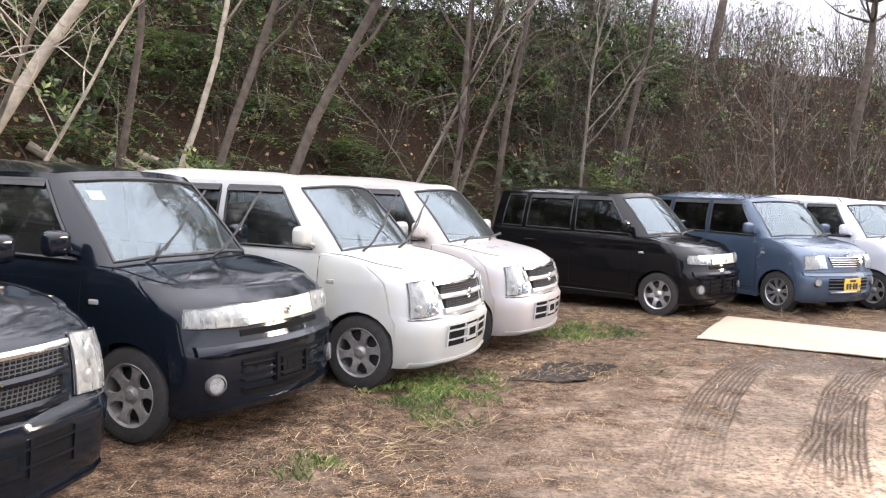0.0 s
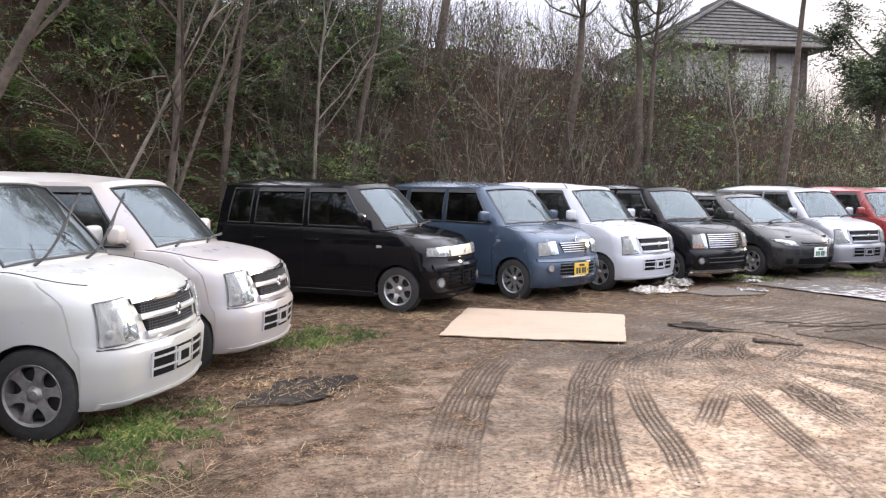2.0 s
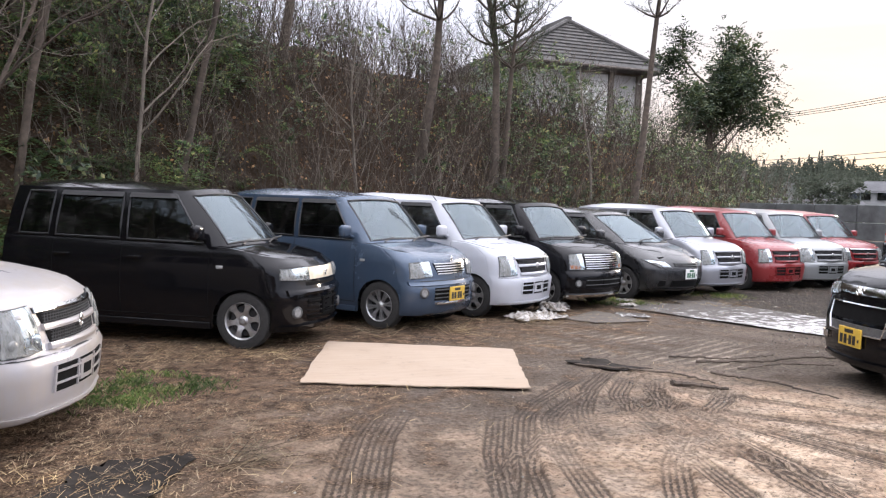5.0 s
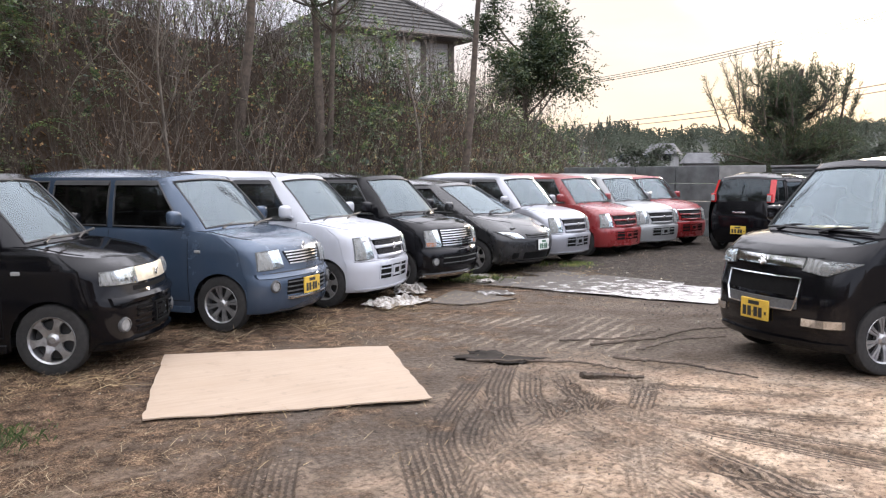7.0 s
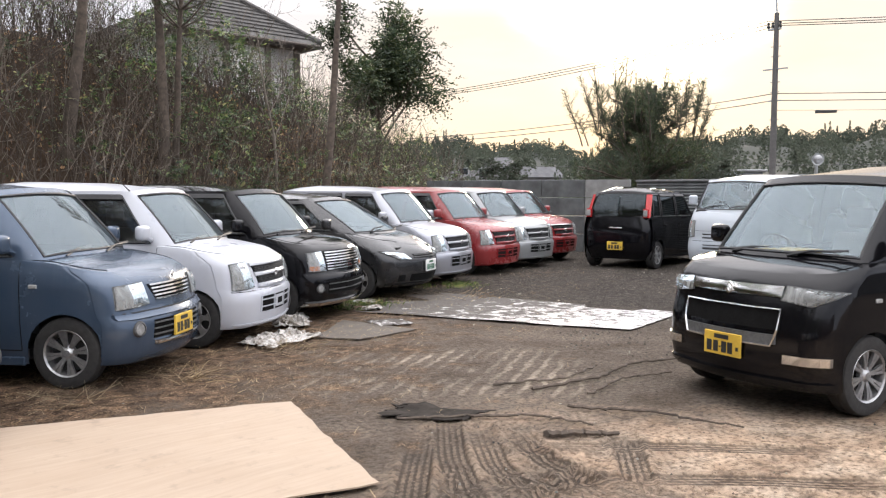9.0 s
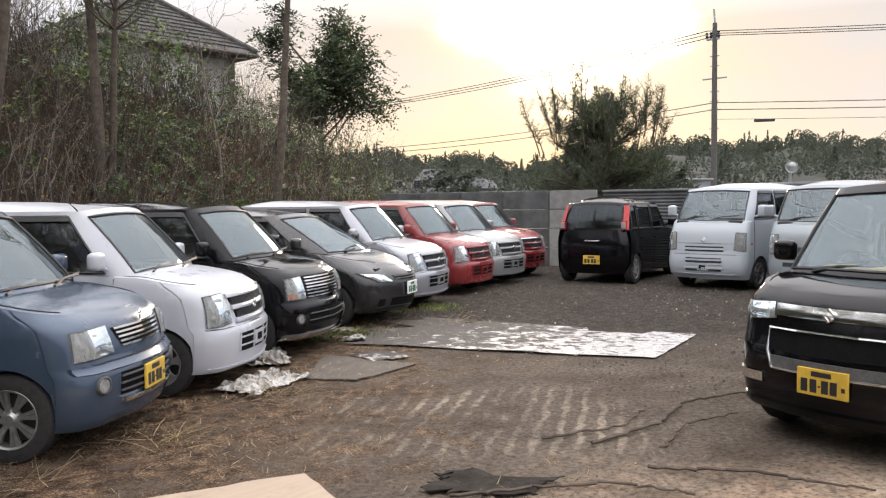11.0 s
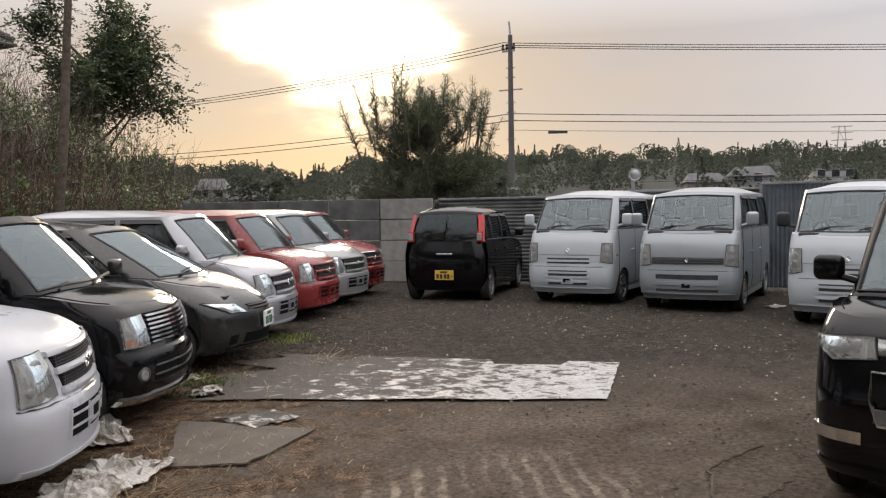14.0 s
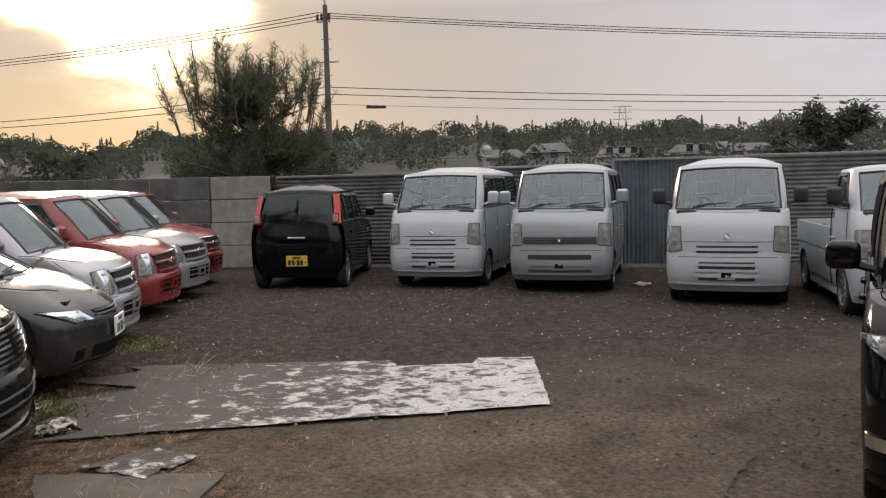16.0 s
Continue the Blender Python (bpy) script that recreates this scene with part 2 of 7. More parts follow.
    straw = mix_node(N, L, 1.0, straw, ramp_node(N, L, crumb.outputs["Fac"], [(0.40, (0.42, 0.40, 0.38)), (0.5, (0.95,) * 3), (0.60, (1.7, 1.62, 1.5))]), "MULTIPLY")
    c = mix_node(N, L, sharp, c, straw)
    gravel = ramp_node(N, L, grit.outputs["Fac"], [(0.36, (0.019, 0.017, 0.0155)), (0.54, (0.036, 0.033, 0.030)), (0.68, (0.15, 0.138, 0.124))])
    gravel = mix_node(N, L, 1.0, gravel, ramp_node(N, L, crumb.outputs["Fac"], [(0.38, (0.5, 0.49, 0.48)), (0.5, (0.95,) * 3), (0.62, (1.9, 1.85, 1.8))]), "MULTIPLY")
    c = mix_node(N, L, sep.outputs[1], c, gravel)
    # bank soil coloured near black, the shade under the growth painted in
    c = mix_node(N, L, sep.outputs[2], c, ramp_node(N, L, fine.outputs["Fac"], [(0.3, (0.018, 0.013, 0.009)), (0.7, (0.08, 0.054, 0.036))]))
    L.new(c, b.inputs["Base Color"])
    hsum = N.new("ShaderNodeMath")
    hsum.operation = "ADD"
    L.new(fine.outputs["Fac"], hsum.inputs[0])
    L.new(grit.outputs["Fac"], hsum.inputs[1])
    lump = noise_node(N, L, 6.5, 6, 0.6, v)
    hsum2 = N.new("ShaderNodeMath")
    hsum2.operation = "MULTIPLY_ADD"
    L.new(lump.outputs["Fac"], hsum2.inputs[0])
    hsum2.inputs[1].default_value = 2.6
    L.new(hsum.outputs[0], hsum2.inputs[2])
    bump_node(N, L, b, calc("MULTIPLY_ADD", groove, -1.1, hsum2.outputs[0]), 0.85, 0.032)
    return m


BLACK = paint("black_paint", (0.004, 0.004, 0.005), 0.0, 0.06, 0.06, (0.014, 0.013, 0.012), 0.0, 0.30)
NAVY = paint("blue_black_paint", (0.004, 0.006, 0.010), 0.0, 0.06, 0.06, (0.015, 0.015, 0.015), 0.0, 0.38)
WHITE = paint("white_paint", (0.345, 0.352, 0.355), 0.0, 0.26, 0.62, (0.36, 0.345, 0.25), 0.25)
PEARL = paint("pearl_paint", (0.345, 0.335, 0.35), 0.1, 0.26, 0.60, (0.40, 0.33, 0.23), 0.25)
COOLWHITE = paint("cool_white_paint", (0.44, 0.455, 0.50), 0.0, 0.26, 0.30, (0.38, 0.37, 0.33), 0.25)
VANWHITE = paint("van_white_paint", (0.40, 0.44, 0.485), 0.0, 0.28, 0.25, (0.45, 0.43, 0.38))
VANSILVER = paint("van_silver_paint", (0.28, 0.315, 0.345), 0.3, 0.3, 0.25, (0.35, 0.34, 0.31))
BLUE = paint("blue_metallic_paint", (0.046, 0.071, 0.112), 0.35, 0.22, 0.10, (0.20, 0.21, 0.22))
SILVER = paint("silver_paint", (0.34, 0.35, 0.385), 0.5, 0.28, 0.2, (0.40, 0.38, 0.34))
GREYSILVER = paint("grey_silver_paint", (0.27, 0.28, 0.285), 0.4, 0.3, 0.2, (0.30, 0.29, 0.27))
RED = paint("red_paint", (0.19, 0.016, 0.018), 0.0, 0.24, 0.25, (0.20, 0.08, 0.07))
DARKGREY = paint("dark_grey_paint", (0.018, 0.019, 0.021), 0.2, 0.18, 0.15, (0.14, 0.13, 0.12))
GLASS = glass_mat("clear_glass", (0.60, 0.68, 0.66), 1.0, 0.010, 1.88, 0.03, (0.36, 0.39, 0.40))
TINT = glass_mat("tinted_glass", (0.05, 0.055, 0.055), 0.93, 0.004, 1.45)
LAMP = glass_mat("lamp_glass", (0.72, 0.72, 0.70), 0.95, 0.04, 1.45, 0.18, (0.46, 0.47, 0.46))
REFLECTOR = simple("lamp_reflector", (0.32, 0.32, 0.31), 0.55, 0.1, 0.3, 40)
CHROME = simple("chrome", (0.75, 0.75, 0.74), 0.12, 1.0, 0.1, 30)
ALLOY = simple("alloy", (0.42, 0.42, 0.42), 0.36, 0.8, 0.25, 25)
DARKALLOY = simple("dark_alloy", (0.27, 0.26, 0.25), 0.42, 0.5, 0.25, 25)
RUBBER = simple("tyre_rubber", (0.022, 0.021, 0.020), 0.85, 0, 0.35, 30, 0.2)
PLASTIC = simple("black_plastic", (0.020, 0.020, 0.021), 0.55, 0, 0.3, 60, 0.1)
GREYPLASTIC = simple("grey_plastic", (0.09, 0.09, 0.09), 0.6, 0, 0.3, 50)
VOID = simple("black_grille_mesh", (0.008, 0.008, 0.008), 0.95, 0, 0.3, 60)
VOID.node_tree.nodes["Principled BSDF"].inputs["Specular IOR Level"].default_value = 0.1
SLOT = simple("dark_grey_slot", (0.045, 0.045, 0.047), 0.8, 0, 0.3, 60)
CABIN = simple("cabin_cloth", (0.055, 0.055, 0.058), 0.9, 0, 0.3, 60, 0.2)
CREAM = simple("cabin_cream", (0.30, 0.30, 0.28), 0.9, 0, 0.2, 40)
ORANGE = simple("amber_lens", (0.55, 0.16, 0.03), 0.2, 0, 0.2, 40)
REDLENS = simple("red_lens", (0.42, 0.02, 0.02), 0.18, 0, 0.2, 40)
YELLOW = simple("yellow_plate", (0.62, 0.41, 0.05), 0.5, 0, 0.12, 20)
PLATEWHITE = simple("white_plate", (0.72, 0.72, 0.70), 0.5, 0, 0.12, 20)
PAPER = simple("sticker_paper", (0.55, 0.60, 0.42), 0.7, 0, 0.1, 20)
INK = simple("plate_ink", (0.02, 0.02, 0.02), 0.6)
GREENINK = simple("green_ink", (0.03, 0.12, 0.06), 0.6)


# ---- geometry helpers ----
def mesh_of(name, V, F, mat, smooth=False):
    me = bpy.data.meshes.new(name)
    me.from_pydata([tuple(float(c) for c in v) for v in V], [], F)
    me.materials.append(mat)
    if smooth:
        me.polygons.foreach_set("use_smooth", [True] * len(me.polygons))
        me.set_sharp_from_angle(angle=radians(38))
    me.update()
    return me


def part(name, V, F, mat, parent=None, label="", smooth=False):
    ob = new(name, mesh_of(name, V, F, mat, smooth))
    ob.parent = parent
    if label:
        tagged(ob, label)
    return ob


def shared(name, me, parent, m=None):
    """One more part on a mesh that already exists."""
    ob = new(name, me)
    ob.parent = parent
    if m is not None:
        ob.matrix_basis = m
    return ob


def empty(name, x, y, z, turn, label, category, group=""):
    ob = new(name)
    ob.matrix_basis = pose(x, y, z, 0, 0, turn)
    return tagged(ob, label, category, group)


def grid_faces(nu, nv, off=0, flip=False, skip=()):
    out = []
    for i in range(nu - 1):
        for j in range(nv - 1):
            if (i, j) in skip:
                continue
            q = (off + i * nv + j, off + (i + 1) * nv + j, off + (i + 1) * nv + j + 1, off + i * nv + j + 1)
            out.append(q[::-1] if flip else q)
    return out


def box(x0, x1, y0, y1, z0, z1, r=0.0):
    """A box with chamfered edges."""
    if r <= 0:
        V = [(x, y, z) for x in (x0, x1) for y in (y0, y1) for z in (z0, z1)]
        return V, [(0, 1, 3, 2), (4, 6, 7, 5), (0, 4, 5, 1), (2, 3, 7, 6), (0, 2, 6, 4), (1, 5, 7, 3)]
    bm = bmesh.new()
    bmesh.ops.create_cube(bm, size=1.0)
    bmesh.ops.scale(bm, vec=(x1 - x0, y1 - y0, z1 - z0), verts=bm.verts)
    bmesh.ops.translate(bm, vec=((x0 + x1) / 2, (y0 + y1) / 2, (z0 + z1) / 2), verts=bm.verts)
    bmesh.ops.bevel(bm, geom=bm.edges[:], offset=r, segments=2 if r < 0.03 else 4, profile=0.5, affect="EDGES")
    bm.verts.index_update()
    V, F = [v.co[:] for v in bm.verts], [[v.index for v in f.verts] for f in bm.faces]
    bm.free()
    return V, F


def joined(*pieces):
    V, F = [], []
    for v, f in pieces:
        n = len(V)
        V += list(v)
        F += [tuple(i + n for i in q) for q in f]
    return V, F


def tube(points, radii, sides=6, closed=False):
    P = [Vector(p) for p in points]
    V, F = [], []
    for i, p in enumerate(P):
        a, b = P[max(i - 1, 0)], P[min(i + 1, len(P) - 1)]
        if closed:
            a, b = P[i - 1], P[(i + 1) % len(P)]
        d = (b - a).normalized()
        u = d.cross(Vector((0.13, 0.21, 1))).normalized() if abs(d.z) < 0.95 else d.cross(Vector((1, 0.1, 0))).normalized()
        w = d.cross(u)
        r = radii[i] if isinstance(radii, (list, tuple)) else radii
        V += [tuple(p + (u * math.cos(k * math.tau / sides) + w * math.sin(k * math.tau / sides)) * r) for k in range(sides)]
    n = len(P)
    for i in range(n if closed else n - 1):
        j = (i + 1) % n
        F += [(i * sides + k, i * sides + (k + 1) % sides, j * sides + (k + 1) % sides, j * sides + k) for k in range(sides)]
    if not closed:
        F += [tuple(range(sides))[::-1], tuple((n - 1) * sides + k for k in range(sides))]
    return V, F


def lathe(profile, n=32, axis_y=0.0):
    """Profile of (radius, y) turned about the y axis."""
    V, F, k = [], [], len(profile)
    for i in range(n):
        a = i * math.tau / n
        V += [(r * math.cos(a), axis_y + y, r * math.sin(a)) for r, y in profile]
    for i in range(n):
        j = (i + 1) % n
        F += [(i * k + q, i * k + q + 1, j * k + q + 1, j * k + q) for q in range(k - 1)]
    return V, F


# ---- cars ----
TYRE = mesh_of("tyre", *lathe([(0.185, -0.075), (0.235, -0.082), (0.268, -0.074), (0.281, -0.055), (0.281, -0.02), (0.276, -0.018), (0.276, -0.008), (0.281, -0.006), (0.281, 0.05), (0.268, 0.074), (0.235, 0.082), (0.185, 0.075)], 40), RUBBER, True)


def rim_mesh(spokes, mat, wide=0.05, twin=False):
    """Outer face at -y."""
    pieces = [lathe([(0.188, 0.06), (0.192, -0.066), (0.184, -0.078), (0.172, -0.07), (0.168, -0.03), (0.165, 0.05)], 40), lathe([(0.0, -0.064), (0.026, -0.064), (0.036, -0.055), (0.062, -0.046), (0.066, -0.02)], 24)]
    for s in range(spokes):
        a = s * math.tau / spokes + 0.2
        for da in ((-0.11, 0.11) if twin else (0.0,)):
            c, q = math.cos(a + da), math.sin(a + da)
            V = []
            stations = [(0.04, wide * 0.36, -0.05), (0.10, wide * 0.40, -0.062), (0.176, wide * 0.72, -0.066)]
            if not twin:
                stations = [(r, wide * (0.27 + 0.42 * abs((r - 0.112) / 0.064) ** 3), -0.05 - 0.016 * min(1, (r - 0.05) / 0.06)) for r in (0.050, 0.062, 0.080, 0.10, 0.12, 0.14, 0.155, 0.166, 0.176)]
            for r, w, y in stations:
                for sgn, yy in ((-1, y), (1, y), (1, y + 0.022), (-1, y + 0.022)):
                    V.append((r * c - sgn * w * q, yy, r * q + sgn * w * c))
            F = []
            for k in range(0, 4 * (len(stations) - 1), 4):
                F += [(k, k + 1, k + 5, k + 4), (k + 1, k + 2, k + 6, k + 5), (k + 2, k + 3, k + 7, k + 6), (k + 3, k, k + 4, k + 7)]
            pieces.append((V, F))
    for s in range(4):
        a = s * math.tau / 4
        pieces.append(([(0.043 * math.cos(a) + 0.008 * math.cos(b), -0.0535, 0.043 * math.sin(a) + 0.008 * math.sin(b)) for b in (0, 1.26, 2.5, 3.77, 5.03)], [(4, 3, 2, 1, 0)]))
    return mesh_of("rim", *joined(*pieces), mat, True)


RIM6 = rim_mesh(6, DARKALLOY, 0.088)
RIM6L = rim_mesh(6, ALLOY, 0.088)
RIM7 = rim_mesh(6, DARKALLOY, 0.092)
RIM10 = rim_mesh(8, ALLOY, 0.022, True)
RIMSTEEL = rim_mesh(8, ALLOY, 0.05)
DRUM = mesh_of("brake_drum", *lathe([(0.0, -0.01), (0.15, -0.01), (0.16, 0.05)], 24), PLASTIC, True)
SEAT_V = joined(box(-0.25, 0.25, -0.23, 0.23, 0.0, 0.16, 0.05), ([(x + 0.06 - (z - 0.1) * 0.22 - 0.30, y * (1 - 0.1 * (z > 0.5)), z) for x, y, z in box(-0.07, 0.07, -0.23, 0.23, 0.1, 0.66, 0.05)[0]], box(-0.07, 0.07, -0.23, 0.23, 0.1, 0.66, 0.05)[1]), ([(x - 0.39, y, z) for x, y, z in box(-0.05, 0.05, -0.13, 0.13, 0.70, 0.88, 0.04)[0]], box(-0.05, 0.05, -0.13, 0.13, 0.70, 0.88, 0.04)[1]))
SEAT = mesh_of("seat", *SEAT_V, CABIN, True)
SEATC = mesh_of("seat", *SEAT_V, CREAM, True)
STEER = mesh_of("steering_wheel", *joined(tube([(0.18 * math.cos(a * math.tau / 20), 0.18 * math.sin(a * math.tau / 20), 0) for a in range(20)], 0.014, 6, True), box(-0.17, 0.17, -0.025, 0.025, -0.012, 0.012), box(-0.06, 0.06, -0.06, 0.06, -0.03, 0.012, 0.01)), PLASTIC, True)

KEI = dict(L=3.395, W=1.475, roof=1.63, rim_z=1.535, crown=0.085,
           nose=[(0.17, 1.62), (0.22, 1.675), (0.30, 1.69), (0.50, 1.70), (0.54, 1.695), (0.562, 1.66), (0.70, 1.635), (0.82, 1.60), (0.86, 1.56), (0.90, 1.48), (1.05, 1.33)],
           side=[(0.17, 0.685), (0.28, 0.715), (0.50, 0.7375), (0.80, 0.7375), (0.92, 0.722), (1.05, 0.69)],
           top=[(1.70, 0.845), (1.50, 0.885), (1.25, 0.93), (0.95, 0.985), (0.60, 1.00), (-1.70, 1.03)],
           tail=[(0.2, -1.66), (0.45, -1.6975), (0.8, -1.69), (1.05, -1.66)],
           bow=0.07, rc=(0.24, 0.26), rr=(0.16, 0.18), arch=(1.08, -1.28), arch_r=0.315,
           hood_end=0.55, hood_crown=0.035, screen_base=0.93, screen_top=0.40, screen_bow=0.10, wb=0.635, ws=0.682, wt=0.555, wts=0.585,
           rear_base=-1.655, rear_top=-1.57,
           base_x=[0.66, 0.50, 0.10, -0.20, -0.28, -1.02, -1.10, -1.45], top_x=[0.26, 0.20, 0.0, -0.21, -0.28, -0.98, -1.06, -1.36], glass=[(0, 3), (4, 5), (6, 7)])


def outline(P, z):
    """Half of the body's outline at height z, from the nose's middle round to the tail's middle, as columns of x, y."""
    zs = np.asarray(z, float)
    xf = np.interp(zs, *zip(*P["nose"]))
    w = np.interp(zs, *zip(*P["side"]))
    xr = np.interp(zs, *zip(*P["tail"]))
    (rx, ry), (qx, qy) = P["rc"], P["rr"]
    cols, bow = [], P["bow"]
    for f in (0, 0.2, 0.4, 0.6, 0.8, 1.0):
        cols.append((xf - bow * f * f, f * (w - ry)))
    for a in (18, 36, 54, 72, 90):
        c, s = math.cos(radians(a)), math.sin(radians(a))
        cols.append((xf - bow - rx + rx * c - 0.0 * s, w - ry + ry * s))
    for k, x in enumerate(P["xs"]):
        cols.append((np.minimum(0 * zs + x, xf - bow - rx - 0.006 * (k + 1)), w - 0.012 * (max(0.0, x - 0.9) / 0.6) ** 2))
    for a in (0, 18, 36, 54, 72, 90):
        c, s = math.cos(radians(a)), math.sin(radians(a))
        cols.append((xr + qx - qx * s, w - qy + qy * c))
    for f in (0.66, 0.33, 0.0):
        cols.append((xr, f * (w - qy)))
    return cols


def along(P, s, z):
    """The point of the body's front at the way s from the middle along the outline at height z, and the outward normal."""
    cols = [(float(a), float(b)) for a, b in outline(P, z)]
    run = np.cumsum([0] + [math.dist(cols[i], cols[i + 1]) for i in range(len(cols) - 1)])
    x, y = np.interp(abs(s), run, [c[0] for c in cols]), np.interp(abs(s), run, [c[1] for c in cols])
    x2, y2 = np.interp(abs(s) + 0.03, run, [c[0] for c in cols]), np.interp(abs(s) + 0.03, run, [c[1] for c in cols])
    x1, y1 = np.interp(max(abs(s) - 0.03, 0), run, [c[0] for c in cols]), np.interp(max(abs(s) - 0.03, 0), run, [c[1] for c in cols])
    n = Vector((y2 - y1, -(x2 - x1), 0)).normalized()
    sg = 1 if s >= 0 else -1
    return Vector((x, y * sg, z)), Vector((n.x, n.y * sg, 0))


def front_patch(P, corners, proud=0.006, thick=0.03, nu=6, nv=3, puff=0.0):
    """A raised plate on the front: corners of (s, z) in turn."""
    (a, b, c, d) = corners
    V = []
    for i in range(nu):
        for j in range(nv):
            u, v = i / (nu - 1), j / (nv - 1)
            s = (a[0] * (1 - u) + b[0] * u) * (1 - v) + (d[0] * (1 - u) + c[0] * u) * v
            z = (a[1] * (1 - u) + b[1] * u) * (1 - v) + (d[1] * (1 - u) + c[1] * u) * v
            p, n = along(P, s, z)
            V.append(tuple(p + n * (proud + puff * (1 - (2 * u - 1) ** 4) * (1 - (2 * v - 1) ** 4))))
    F = grid_faces(nu, nv)
    ring = [i * nv for i in range(nu)] + [(nu - 1) * nv + j for j in range(1, nv)] + [i * nv + nv - 1 for i in range(nu - 2, -1, -1)] + [j for j in range(nv - 2, 0, -1)]
    o = len(V)
    for k in ring:
        V.append((V[k][0] - thick, V[k][1], V[k][2]))
    m = len(ring)
    F += [(ring[k], ring[(k + 1) % m], o + (k + 1) % m, o + k) for k in range(m)]
    return V, F


def mirrored(corners):
    return [(-s, z) for s, z in corners]


def rect(s0, s1, z0, z1):
    return [(s0, z0), (s1, z0), (s1, z1), (s0, z1)]


def wheel(car, x, y, rim, r=0.281, steer=0.0):
    w = new("wheel")
    w.parent = car
    w.matrix_basis = pose(x, y, r, 0, 0, (180 if y > 0 else 0) + steer) @ Matrix.Scale(r / 0.281, 4)
    shared("tyre", TYRE, w)
    shared("rim", rim, w)
    shared("brake_drum", DRUM, w)


def plate(car, P, ink, mat, z=0.41, s=0.0, x=None, big="bars"):
    """A number plate with plain bars for its characters."""
    p, n = along(P, s, z)
    if x is not None:
        p = Vector((x, s, z))
    holder = new("number_plate", mesh_of("number_plate", *box(-0.006, 0.012, -0.165, 0.165, -0.0825, 0.0825, 0.004), mat))
    holder.parent = car
    holder.matrix_basis = pose(p.x + (0.012 if x is None else -0.012), p.y, z, 0, 0, 0 if x is None else 180)
    bars = [box(0.012, 0.0145, y - 0.022, y + 0.022, -0.062, 0.018) for y in (0.075, 0.02, -0.055, -0.115)]
    bars = [bars[0], bars[1], box(0.012, 0.0145, -0.024, -0.008, -0.028, -0.018), bars[2], bars[3]]
    part("plate_bar", *joined(*bars, box(0.012, 0.0145, -0.07, 0.06, 0.035, 0.066), box(0.012, 0.0145, 0.125, 0.148, -0.035, -0.008)), ink, holder)


